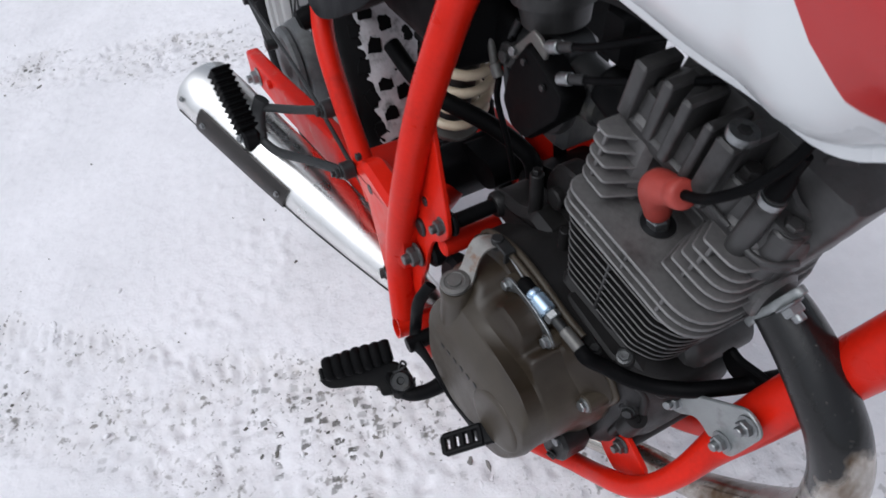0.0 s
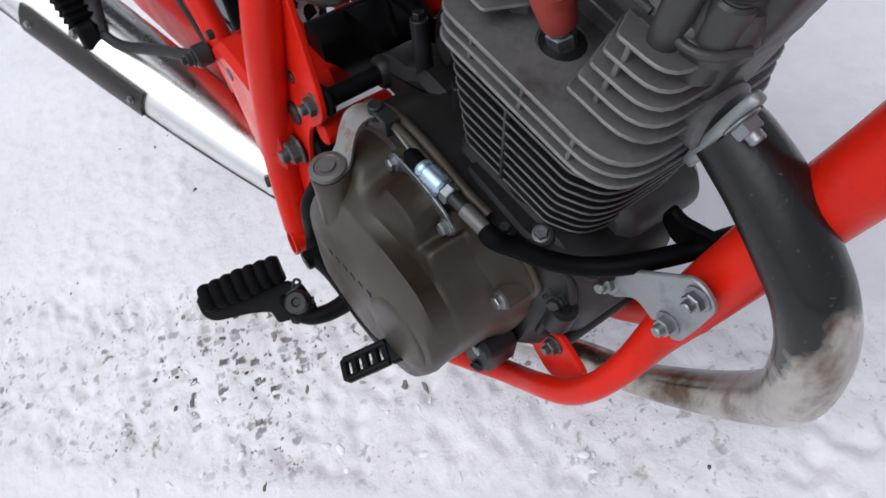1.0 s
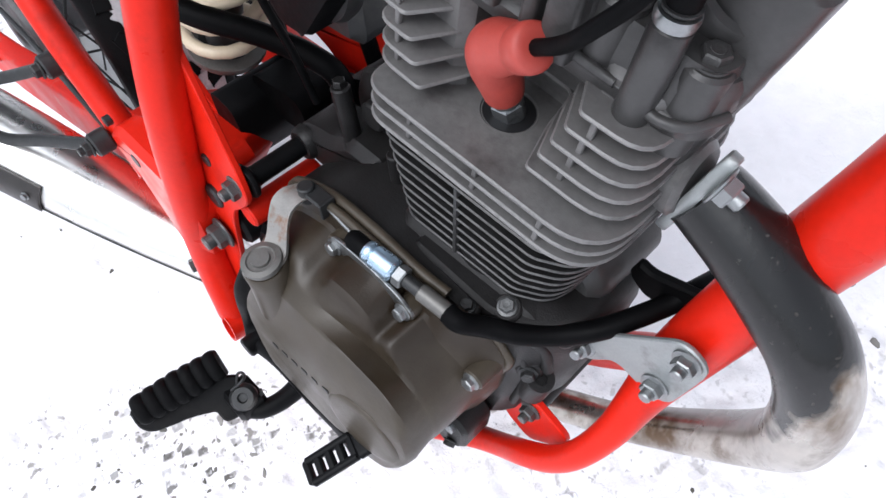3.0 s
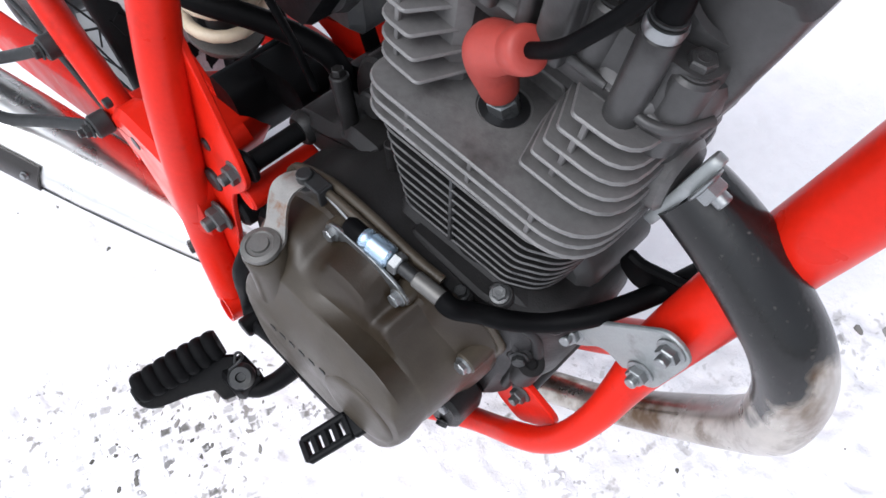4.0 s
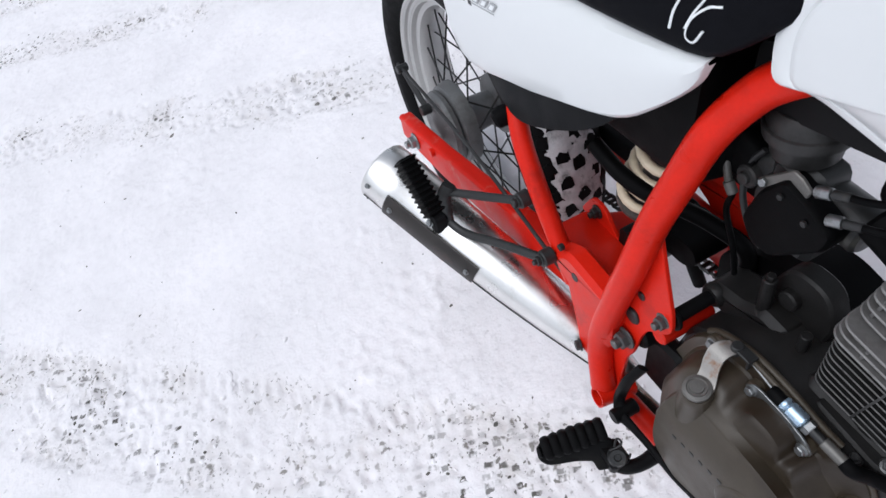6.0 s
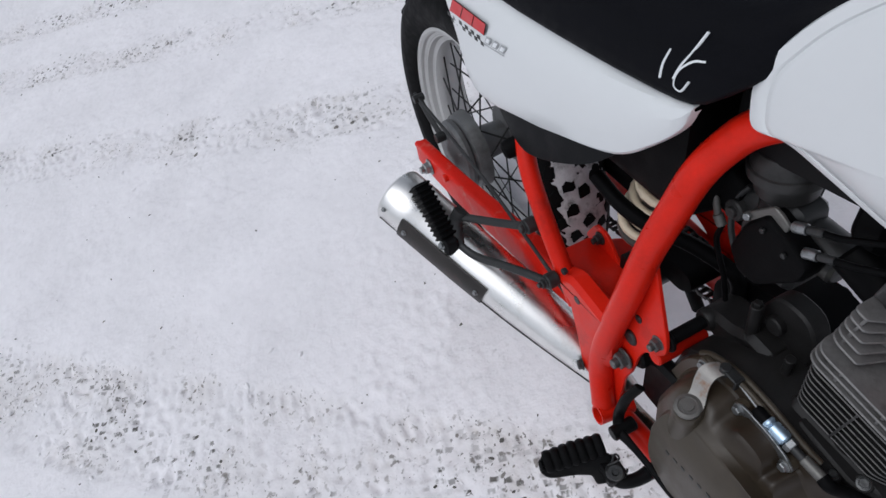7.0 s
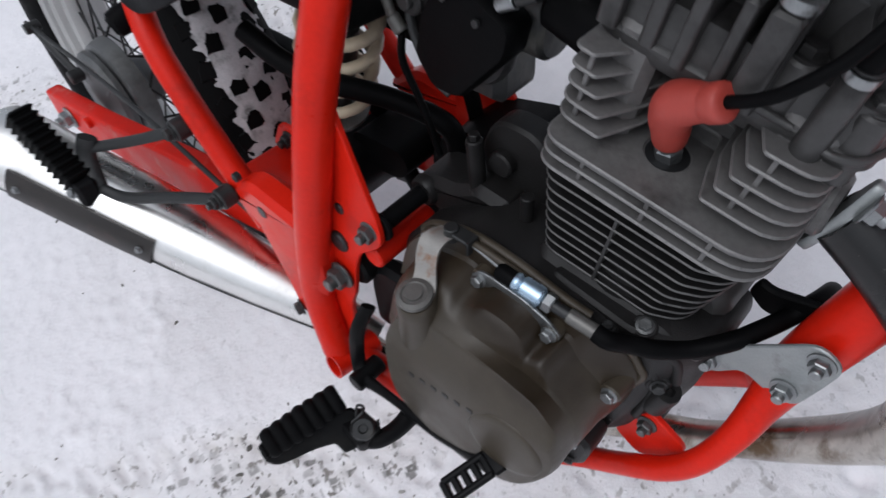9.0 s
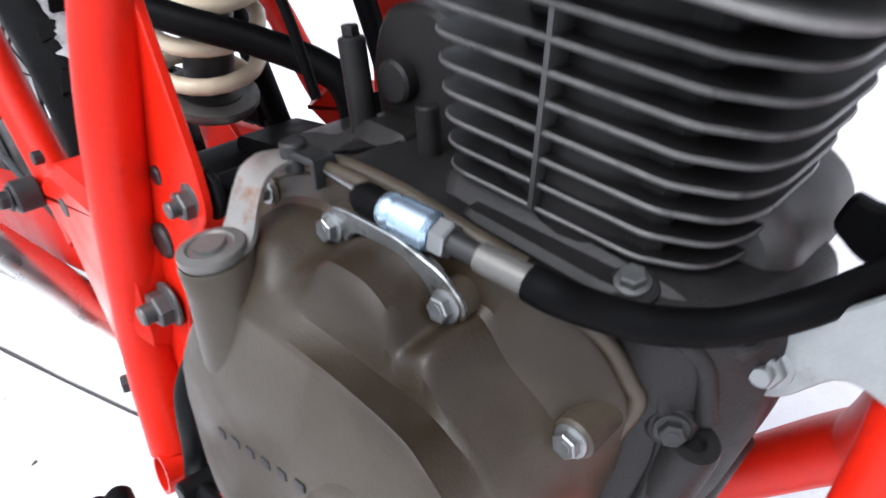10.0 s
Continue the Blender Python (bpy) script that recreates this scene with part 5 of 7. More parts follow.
def build_clutch_cover():
    # contours from the joint outwards: flange, upper wavy edge, foot of the riser, edge of the outer face
    base = [(0.052, 0.40), (0.070, 0.455), (0.100, 0.490), (0.140, 0.506), (0.158, 0.507), (0.172, 0.507), (0.186, 0.5055), (0.203, 0.5025), (0.215, 0.500), (0.224, 0.4985), (0.232, 0.496), (0.240, 0.494), (0.250, 0.4925), (0.258, 0.490), (0.267, 0.485), (0.276, 0.475), (0.2945, 0.446), (0.2925, 0.424), (0.287, 0.392), (0.268, 0.340), (0.239, 0.296), (0.165, 0.271), (0.10, 0.287), (0.066, 0.33)]
    wave = [(0.074, 0.4), (0.089, 0.449), (0.11, 0.477), (0.146, 0.487), (0.162, 0.48), (0.1735, 0.4835), (0.186, 0.4912), (0.205, 0.4912), (0.2155, 0.4868), (0.2215, 0.4805), (0.225, 0.4725), (0.2285, 0.469), (0.2387, 0.4728), (0.244, 0.4685), (0.249, 0.46), (0.2563, 0.452), (0.269, 0.442), (0.28, 0.425), (0.282, 0.398), (0.262, 0.345), (0.235, 0.3), (0.165, 0.274), (0.112, 0.295), (0.08, 0.337)]
    foot = [(0.082, 0.4), (0.095, 0.444), (0.115, 0.468), (0.15, 0.4765), (0.164, 0.4745), (0.1745, 0.4725), (0.186, 0.47), (0.2, 0.466), (0.21, 0.4622), (0.217, 0.4598), (0.223, 0.4578), (0.2285, 0.4565), (0.238, 0.4555), (0.245, 0.454), (0.251, 0.452), (0.258, 0.448), (0.269, 0.44), (0.279, 0.423), (0.28, 0.397), (0.26, 0.344), (0.233, 0.302), (0.165, 0.276), (0.117, 0.299), (0.088, 0.339)]
    brow = [(0.1, 0.4), (0.107, 0.437), (0.121, 0.4575), (0.1386, 0.462), (0.156, 0.4642), (0.168, 0.4648), (0.18, 0.465), (0.193, 0.4645), (0.203, 0.4638), (0.211, 0.4633), (0.219, 0.4625), (0.226, 0.4615), (0.236, 0.46), (0.245, 0.4582), (0.254, 0.455), (0.263, 0.447), (0.272, 0.437), (0.2775, 0.42), (0.28, 0.39), (0.262, 0.345), (0.23, 0.308), (0.172, 0.289), (0.127, 0.308), (0.104, 0.345)]
    c = Vector((0.18, 0.378))
    face = [tuple(c + (Vector(p) - c) * 0.95) for p in brow]

    def out(z, x=0.15):
        """The outer face: it slopes out from its upper edge and flattens, less far out in front."""
        far = -0.1405 - 0.37 * max(0.0, 0.460 - max(z, 0.422)) - 0.03 * max(0.0, 0.422 - max(z, 0.335)) + 0.12 * max(0.0, 0.335 - z)
        return far + 0.0075 * max(0.0, min(1.0, (x - 0.20) / 0.075))

    def front(x):
        return 0.0215 * max(0.0, min(1.0, (x - 0.256) / 0.03))

    bm = bmesh.new()
    loops = []
    small = lambda k: [tuple(c + (Vector(p) - c) * k) for p in face]
    mix = lambda p, q, t: [tuple(Vector(a) * (1 - t) + Vector(b) * t) for a, b in zip(p, q)]
    level = lambda y: lambda x, z: y

    def toe(x, z):
        """Depth of the riser's foot, nearer the face behind than in front."""
        return -0.1290 + 0.0070 * max(0.0, min(1.0, (x - 0.18) / 0.05))
    flat = lambda x, z: out(z, x)
    stack = [(base, level(-0.074)), (base, level(-0.0830)), (mix(base, wave, 0.06), level(-0.0846)), (mix(base, wave, 0.62), level(-0.0862)), (mix(base, wave, 0.78), level(-0.0890)), (mix(base, wave, 0.95), level(-0.1100)), (mix(base, wave, 0.99), level(-0.1150)), (mix(wave, foot, 0.10), level(-0.1178))]
    stack += [(mix(wave, foot, 0.28), lambda x, z: -0.1190 + 0.2 * (toe(x, z) + 0.119)), (mix(wave, foot, 0.85), lambda x, z: -0.119 + 0.80 * (toe(x, z) + 0.119)), (mix(foot, brow, 0.05), toe), (mix(foot, brow, 0.22), lambda x, z: toe(x, z) - 0.0018), (mix(foot, brow, 0.80), level(-0.1362)), (brow, level(-0.1386))]
    stack += [(mix(brow, face, 0.25), lambda x, z: 0.45 * -0.1386 + 0.55 * out(z, x)), (mix(brow, face, 0.6), lambda x, z: 0.9 * out(z, x) - 0.01386), (face, flat), (small(0.85), flat), (small(0.7), flat), (small(0.5), flat), (small(0.3), flat), (small(0.12), flat)]
    for poly, fy in stack:
        ring = spline([(*p, 0) for p in poly] + [(*poly[0], 0)], 4)[:-1]
        ease = (1.0, 1.0, 0.94, 0.38, 0.28, 0.05)[len(loops)] if len(loops) < 6 else 0.0
        loops.append([(a, fy(a, b) + ease * front(a), b) for a, b, _ in ring])
    loft(bm, loops)
    cover = part("clutch_cover", bm, oil_and_shade(OLIVE, "oily_shaded_cover_paint"), bike, "olive-brown painted clutch cover, scuffed", angle=27)
    bm = bmesh.new()
    lathe(bm, [(0, 0.0032), (0.029, 0.0032), (0.0335, 0.0026), (0.0355, 0.001), (0.037, -0.003), (0.0, -0.004)], aim((0.236, out(0.390, 0.236) + 0.001, 0.390), Vector((0.09, -1, 0.06)).normalized()), 48)
    part("cover_boss", bm, OLIVE, cover)
    # lever boss
    bm = bmesh.new()
    lathe(bm, [(0, -0.06), (0.024, -0.06), (0.0195, -0.03), (0.0172, -0.012), (0.0168, 0.0), (0.0155, 0.002), (0, 0.002)], aim((0.1325, -0.1360, 0.481), (0.0, -0.12, 1)), 28)
    part("lever_boss", bm, OLIVE, cover)
    bm = bmesh.new()
    lathe(bm, [(0, 0.002), (0.0142, 0.002), (0.0152, 0.0045), (0.0148, 0.0072), (0.0108, 0.0082), (0.0098, 0.0072), (0.0072, 0.0072), (0.0068, 0.0092), (0.0, 0.0095)], aim((0.1325, -0.1365, 0.481), (0.0, -0.12, 1)), 32)
    part("lever_shaft", bm, SHAFT, cover, "worn grey steel shaft end")
    bm = bmesh.new()
    row = [(0.1335, -0.1365, 0.4855, 0.0125), (0.131, -0.124, 0.4875, 0.0118), (0.1225, -0.112, 0.499, 0.0108), (0.1195, -0.104, 0.507, 0.0105), (0.1205, -0.095, 0.5112, 0.0100), (0.1245, -0.085, 0.5118, 0.0090)]
    loft(bm, [[(x - w, y, z), (x + w, y, z), (x + w, y + 0.0016, z - 0.0018), (x - w, y + 0.0016, z - 0.0018)] for x, y, z, w in [tuple(q) for q in spline(row, 5)]])
    part("clutch_lever", bm, RUSTY, cover, "zinc clutch arm with rust stains")
    bm = bmesh.new()
    block(bm, (0.134, -0.084, 0.5135), (0.024, 0.013, 0.004), 0.001)
    rod(bm, (0.127, -0.086, 0.504), (0.127, -0.086, 0.5185), 0.0062)
    block(bm, (0.1465, -0.084, 0.508), (0.003, 0.013, 0.014), 0.0006)
    part("cable_clevis", bm, DSTEEL, cover, "steel cable clevis")
    # fixing bolts, each on its boss
    for x, y, z, s in ((0.1633, -0.0950, 0.4900, 0.0095), (0.2314, -0.0955, 0.4800, 0.0095), (0.2848, -0.0865, 0.4392, 0.0095), (0.100, -0.088, 0.486, 0.009), (0.268, -0.092, 0.345, 0.0095)):
        bm = bmesh.new()
        rod(bm, (x, -0.060 if x > 0.28 else -0.078, z), (x, y, z), 0.0088, 18)
        part("bolt_boss", bm, OLIVE, cover)
        bolt(cover, (x, y, z), (0, -1, 0.1), s)
    # flange rim along the joint
    bm = bmesh.new()
    sweep(bm, [(0.100, -0.082, 0.492), (0.140, -0.082, 0.508), (0.185, -0.082, 0.507), (0.235, -0.082, 0.497), (0.262, -0.079, 0.490), (0.271, -0.072, 0.484), (0.283, -0.063, 0.469), (0.292, -0.061, 0.455), (0.2965, -0.061, 0.446), (0.289, -0.061, 0.424), (0.279, -0.066, 0.388)], 0.0035, 10, 6)
    part("cover_flange", bm, OLIVE, cover)
    bm = bmesh.new()
    sweep(bm, [(0.084, -0.0745, 0.478), (0.100, -0.0740, 0.493), (0.140, -0.0735, 0.507), (0.185, -0.0735, 0.506), (0.225, -0.0735, 0.499), (0.250, -0.071, 0.493)], 0.0042, 12, 6)
    part("joint_face", bm, OLIVE, cover)
    # worn maker's lettering: plain bars
    for k in range(6):
        t = k / 5
        x, z = 0.136 + 0.066 * t, 0.394 + 0.0150 * t
        bm = bmesh.new()
        block(bm, (x, out(z, x) - 0.0002, z), (0.0062, 0.0010, 0.0050), 0.0004)
        part("worn_mark", bm, DSTEEL, cover)
    # cable stay, adjuster and clutch cable
    bm = bmesh.new()
    slab(bm, rounded([(0.154, 0.490, 0.008), (0.163, 0.5010, 0.008), (0.177, 0.5015), (0.205, 0.5000), (0.230, 0.493), (0.2425, 0.482, 0.008), (0.234, 0.470, 0.008), (0.2225, 0.477, 0.006), (0.2145, 0.4885), (0.200, 0.4925), (0.178, 0.4935), (0.167, 0.480, 0.006)], 0.006, 4), -0.0925, -0.0952, 0.0006)
    part("cable_stay", bm, ZINC, bike, "bright zinc cable stay")
    a, b = Vector((0.1925, -0.0884, 0.5062)), Vector((0.262, -0.0830, 0.4972))
    d = (b - a).normalized()
    bm = bmesh.new()
    rod(bm, (0.144, -0.084, 0.509), a, 0.0013, 8)
    part("cable_wire", bm, ZINC, bike, "bare steel cable wire")
    bm = bmesh.new()
    lathe(bm, [(0, -0.016), (0.005, -0.016), (0.0072, -0.012), (0.0068, 0.0), (0, 0)], aim(a, d), 18)
    part("cable_boot", bm, BLACK, bike, "black rubber cable boot")
    bm = bmesh.new()
    lathe(bm, [(0, 0), (0.007, 0), (0.0078, 0.002), (0.0078, 0.004), (0.0066, 0.006), (0.0085, 0.008), (0.0085, 0.024), (0.006, 0.026), (0, 0.026)], aim(a, d), 20)
    adj = part("cable_adjuster", bm, BLUEZ, bike, "blue-tinted zinc cable adjuster")
    bolt(adj, a + d * 0.026, d, 0.0135, "plain")
    bm = bmesh.new()
    rod(bm, a + d * 0.032, a + d * 0.050, 0.0048, 16)
    part("threaded_shank", bm, DSTEEL, adj, "dull threaded shank")
    bm = bmesh.new()
    rod(bm, a + d * 0.047, a + d * 0.072, 0.0060, 18)
    part("cable_ferrule", bm, SHAFT, bike, "steel cable ferrule")
    e = a + d * 0.070
    bm = bmesh.new()
    sweep(bm, [e, e + d * 0.010, (0.2825, -0.0695, 0.487), (0.2985, -0.058, 0.4825), (0.317, -0.041, 0.4815), (0.3347, -0.025, 0.4885), (0.348, -0.005, 0.4945), (0.3585, 0.015, 0.499), (0.368, 0.032, 0.508), (0.372, 0.055, 0.50), (0.37, 0.08, 0.47)], 0.0072, 14, 8)
    part("clutch_cable", bm, BLACK, bike, "black sheathed clutch cable")


build_clutch_cover()


def header_paint():
    """Stained steel under black paint that is worn through lower down."""
    m = HEADER.copy()
    m.name = "worn_black_header"
    m.node_tree.nodes["Principled BSDF"].inputs["Specular IOR Level"].default_value = 0.42
    n, l = m.node_tree.nodes, m.node_tree.links
    b = n["Principled BSDF"]
    src = b.inputs["Base Color"].links[0].from_socket
    co = n.new("ShaderNodeTexCoord")
    sep = n.new("ShaderNodeSeparateXYZ")
    l.new(co.outputs["Object"], sep.inputs[0])
    ns = n.new("ShaderNodeTexNoise")
    ns.inputs["Scale"].default_value, ns.inputs["Detail"].default_value = 28, 9
    l.new(co.outputs["Object"], ns.inputs["Vector"])
    add = n.new("ShaderNodeMath")
    add.operation, add.inputs[1].default_value = "MULTIPLY_ADD", 0.27
    l.new(ns.outputs[0], add.inputs[0])
    front = n.new("ShaderNodeMapRange")
    front.inputs["From Min"].default_value, front.inputs["From Max"].default_value = 0.448, 0.470
    front.inputs["To Min"].default_value, front.inputs["To Max"].default_value = 0.0, -0.15
    l.new(sep.outputs["X"], front.inputs["Value"])
    low = n.new("ShaderNodeMath")
    low.operation = "ADD"
    l.new(sep.outputs["Z"], low.inputs[0])
    l.new(front.outputs[0], low.inputs[1])
    l.new(low.outputs[0], add.inputs[2])
    rg = n.new("ShaderNodeMapRange")
    rg.inputs["From Min"].default_value, rg.inputs["From Max"].default_value = 0.612, 0.655
    l.new(add.outputs[0], rg.inputs["Value"])
    chips = n.new("ShaderNodeTexNoise")
    chips.inputs["Scale"].default_value, chips.inputs["Detail"].default_value = 230, 7
    l.new(co.outputs["Object"], chips.inputs["Vector"])
    cr = n.new("ShaderNodeMapRange")
    cr.inputs["From Min"].default_value, cr.inputs["From Max"].default_value = 0.655, 0.71
    cr.inputs["To Min"].default_value, cr.inputs["To Max"].default_value = 1.0, 0.85
    l.new(chips.outputs[0], cr.inputs["Value"])
    fac = n.new("ShaderNodeMath")
    fac.operation = "MULTIPLY"
    l.new(rg.outputs[0], fac.inputs[0])
    l.new(cr.outputs[0], fac.inputs[1])
    mix = n.new("ShaderNodeMix")
    mix.data_type = "RGBA"
    l.new(fac.outputs[0], mix.inputs["Factor"])
    l.new(src, mix.inputs["A"])
    mix.inputs["B"].default_value = (0.0080, 0.0078, 0.0078, 1)
    l.new(mix.outputs["Result"], b.inputs["Base Color"])
    inv = n.new("ShaderNodeMapRange")
    inv.inputs["To Min"].default_value, inv.inputs["To Max"].default_value = 0.95, 0.0
    l.new(fac.outputs[0], inv.inputs["Value"])
    l.new(inv.outputs[0], b.inputs["Metallic"])
    return m


def build_exhaust():
    bm = bmesh.new()
    F0 = Vector((0.3545, 0.0, 0.6170))
    fd = Vector((0.945, 0.0, -0.325)).normalized()
    m = aim(F0, fd)
    q = fd.cross(Vector((0, 1, 0))).normalized()
    poly = rounded([(-0.033, -0.007, 0.006), (-0.016, -0.018, 0.012), (0.016, -0.018, 0.012), (0.034, -0.007, 0.006), (0.034, 0.007, 0.006), (0.016, 0.018, 0.012), (-0.016, 0.018, 0.012), (-0.033, 0.007, 0.006)], 0.008, 4)
    slab(bm, poly, -0.002, 0.0045, 0.001, lambda a, b, t: F0 + Vector((0, 1, 0)) * (b * 0.55 - 0.006) + q * a + fd * t)
    flange = part("exhaust_flange", bm, PLATE, bike, "steel exhaust flange")
    bolt(flange, F0 + q * 0.021 * (1 if q.z > 0 else -1) + Vector((0, -0.012, 0)) + fd * 0.0045, fd, 0.0135, "nut")
    bm = bmesh.new()
    rod(bm, eng(0.055, 0, 0.13), F0 - fd * 0.002, 0.021, 24)
    part("port_stub", bm, HEADM, bike, "grey exhaust port stub")
    path = [(0.356, 0.000, 0.6145), (0.366, 0.001, 0.609), (0.388, 0.001, 0.596), (0.414, -0.001, 0.577), (0.436, -0.001, 0.555), (0.451, 0.003, 0.520), (0.457, 0.012, 0.470), (0.454, 0.024, 0.430), (0.443, 0.036, 0.388), (0.421, 0.046, 0.338), (0.388, 0.052, 0.283), (0.343, 0.050, 0.232), (0.28, 0.04, 0.192), (0.20, 0.0, 0.172), (0.09, -0.06, 0.180), (0.01, -0.095, 0.215), (-0.05, -0.105, 0.243)]
    r = [0.0195, 0.0205, 0.0215, 0.0215, 0.0215, 0.0215, 0.0215, 0.021, 0.0205, 0.020, 0.019, 0.0175, 0.017, 0.017, 0.017, 0.018, 0.02]
    bm = bmesh.new()
    sweep(bm, [(*p, k) for p, k in zip(path, r)], 0.02, 28, 8)
    part("header_pipe", bm, header_paint(), bike, "exhaust header pipe, black above and heat-stained steel below")
    # silencer
    a, b = Vector((-0.035, -0.091, 0.243)), Vector((-0.452, -0.254, 0.410))
    d = (b - a).normalized()
    L = (b - a).length
    bm = bmesh.new()
    lathe(bm, [(0.017, -0.03), (0.0245, 0.0), (0.0290, 0.03), (0.0378, 0.12), (0.0438, 0.20), (0.0475, 0.30), (0.0495, L - 0.06), (0.0505, L - 0.058), (0.0500, L - 0.004), (0.047, L), (0.022, L - 0.002), (0.016, L + 0.010), (0.014, L + 0.010), (0.014, L - 0.02), (0, L - 0.02)], aim(a, d), 40)
    muf = part("silencer", bm, CHROME, bike, "polished steel silencer with dents and road film")
    down = Vector((0.15, -0.95, -0.1))
    down = (down - d * down.dot(d)).normalized()
    bm = bmesh.new()
    sweep(bm, [a + d * 0.03 + down * 0.0290, a + d * 0.12 + down * 0.0378, a + d * 0.20 + down * 0.0438, a + d * 0.30 + down * 0.0475, a + d * (L - 0.01) + down * 0.0503], 0.0016, 8, 3)
    part("seam", bm, DSTEEL, muf, "welded seam along the silencer")
    # stained guard strip, bent to the silencer
    bm = bmesh.new()
    e1 = Vector((0.1, -0.9, 0.1))
    e1 = (e1 - d * e1.dot(d)).normalized()
    e2 = d.cross(e1)
    if e2.z > 0:
        e2 = -e2
    rows = []
    for t in (0.244, 0.253, 0.30, 0.36, 0.417, 0.426):
        row = []
        grow = 0.0438 + 0.0037 * (t - 0.20) / 0.10 if t < 0.30 else 0.0475 + 0.0015 * (t - 0.30) / 0.10
        for rad in (grow + 0.001, grow + 0.0045):
            angs = [radians(-34 + 9 * k) for k in range(6)]
            row += [a + d * t + (e1 * math.cos(w) + e2 * math.sin(w)) * rad for w in (angs if rad < grow + 0.002 else reversed(angs))]
        rows.append(row)
    loft(bm, rows)
    part("heat_guard", bm, BROWN, muf, "brown-black stained heat guard strip")
    for t in (0.258, 0.412):
        w = radians(-12)
        dirn = e1 * math.cos(w) + e2 * math.sin(w)
        bolt(muf, a + d * t + dirn * (0.0505 if t < 0.3 else 0.0535), dirn, 0.0065, "flange", name="screw")
    for w in (-20, 50):
        dirn = e1 * math.cos(radians(w)) + e2 * math.sin(radians(w))
        bolt(muf, a + d * (L - 0.014) + dirn * 0.0500, dirn, 0.006, "flange", name="screw")


build_exhaust()


def build_pegs():
    # rider's footrest
    for s in (1, -1):
        a, b = Vector((0.055, -0.187 * s, 0.303)), Vector((0.034, -0.268 * s, 0.291))
        d = (b - a).normalized()
        up = Vector((0.573, 0, 0.82))
        up = (up - d * up.dot(d)).normalized()
        w = up.cross(d) * s
        L = (b - a).length
        m = Matrix(((*w, 0), (*d, 0), (*up, 0), (0, 0, 0, 1))).transposed()
        m.translation = (a + b) / 2
        bm = bmesh.new()
        block(bm, (-0.002, 0, -0.001), (0.024, L * 0.97, 0.014), 0.005, m)
        peg = part("footrest", bm, RUBBER, bike, "black ribbed rubber rider footrest")
        bm = bmesh.new()
        wing = rounded([(-0.010, 0.040), (0.000, 0.051), (0.014, 0.0525, 0.006), (0.024, 0.044, 0.008), (0.0275, 0.028, 0.02), (0.0305, 0.008, 0.02), (0.038, -0.0135, 0.003), (0.052, -0.016), (0.055, -0.036), (0.043, -0.049), (0.018, -0.047), (0.0125, -0.036, 0.001), (-0.010, -0.036)], 0.004, 4)
        slab(bm, wing, -0.014, -0.007, 0.002, lambda p, q, r: m @ Vector((p, q, r)))
        part("footrest_plate", bm, BPAINT, peg)
        bm = bmesh.new()
        slab(bm, rounded([(0.006, 0.049), (0.024, 0.043, 0.008), (0.0275, 0.028, 0.02), (0.0305, 0.008, 0.02), (0.036, -0.010), (0.031, -0.008, 0.01), (0.026, 0.008, 0.02), (0.022, 0.03, 0.02)], 0.003, 3), -0.022, -0.0072, 0.001, lambda p, q, r: m @ Vector((p, q, r)))
        part("plate_rim", bm, BPAINT, peg)
        bm = bmesh.new()
        block(bm, (0.0035, L / 2 + 0.005, -0.006), (0.015, 0.006, 0.011), 0.002, m)
        part("end_stop", bm, BPAINT, peg)
        for k in range(7):
            sc = 1.0 - 0.03 * abs(k - 3)
            mk = m.copy()
            mk.translation = a + d * (k + 0.5) / 7 * L
            bm = bmesh.new()
            x, z = 0.0165 * sc, 0.010
            prof = rounded([(-x, -0.008, 0.005), (x, -0.008, 0.005), (x, z, 0.008), (0.45 * x, z + 0.006, 0.010), (-0.45 * x, z + 0.006, 0.010), (-x, z, 0.008)], 0.006, 4)
            half = L / 13.6
            loft(bm, [[mk @ Vector((p * k0, u * half, q * k0 - 0.002 * (1 - k0))) for p, q in prof] for u, k0 in ((-1, 0.84), (-0.8, 0.905), (-0.5, 0.965), (-0.15, 1), (0.15, 1), (0.5, 0.965), (0.8, 0.905), (1, 0.84))])
            part("rubber_rib", bm, RUBBER, peg)
        if s < 0:
            bm = bmesh.new()
            sweep(bm, [(0.092, 0.19, 0.268), (0.107, 0.150, 0.262), (0.125, 0.10, 0.245)], 0.010, 12, 5)
            part("footrest_bracket", bm, BPAINT, bike, "black steel footrest bracket")
    bm = bmesh.new()
    c = Vector((0.086, -0.180, 0.276))
    block(bm, (0.082, -0.190, 0.270), (0.036, 0.030, 0.022), 0.004)
    sweep(bm, [(0.090, -0.192, 0.264, 0.011), (0.100, -0.1836, 0.262, 0.0095), (0.1054, -0.170, 0.262, 0.0095), (0.1068, -0.1566, 0.262, 0.010), (0.107, -0.138, 0.262, 0.011), (0.112, -0.10, 0.255, 0.011)], 0.01, 14, 6)
    br = part("footrest_bracket", bm, BPAINT, bike, "black steel footrest bracket")
    bm = bmesh.new()
    lathe(bm, [(0, 0.006), (0.004, 0.006), (0.005, 0.009), (0.010, 0.009), (0.013, 0.005), (0.013, 0.0), (0, 0.0)], aim((0.0885, -0.1905, 0.283), (0.5, -0.3, 0.81)), 20)
    part("pivot_pin", bm, DSTEEL, br)
    bm = bmesh.new()
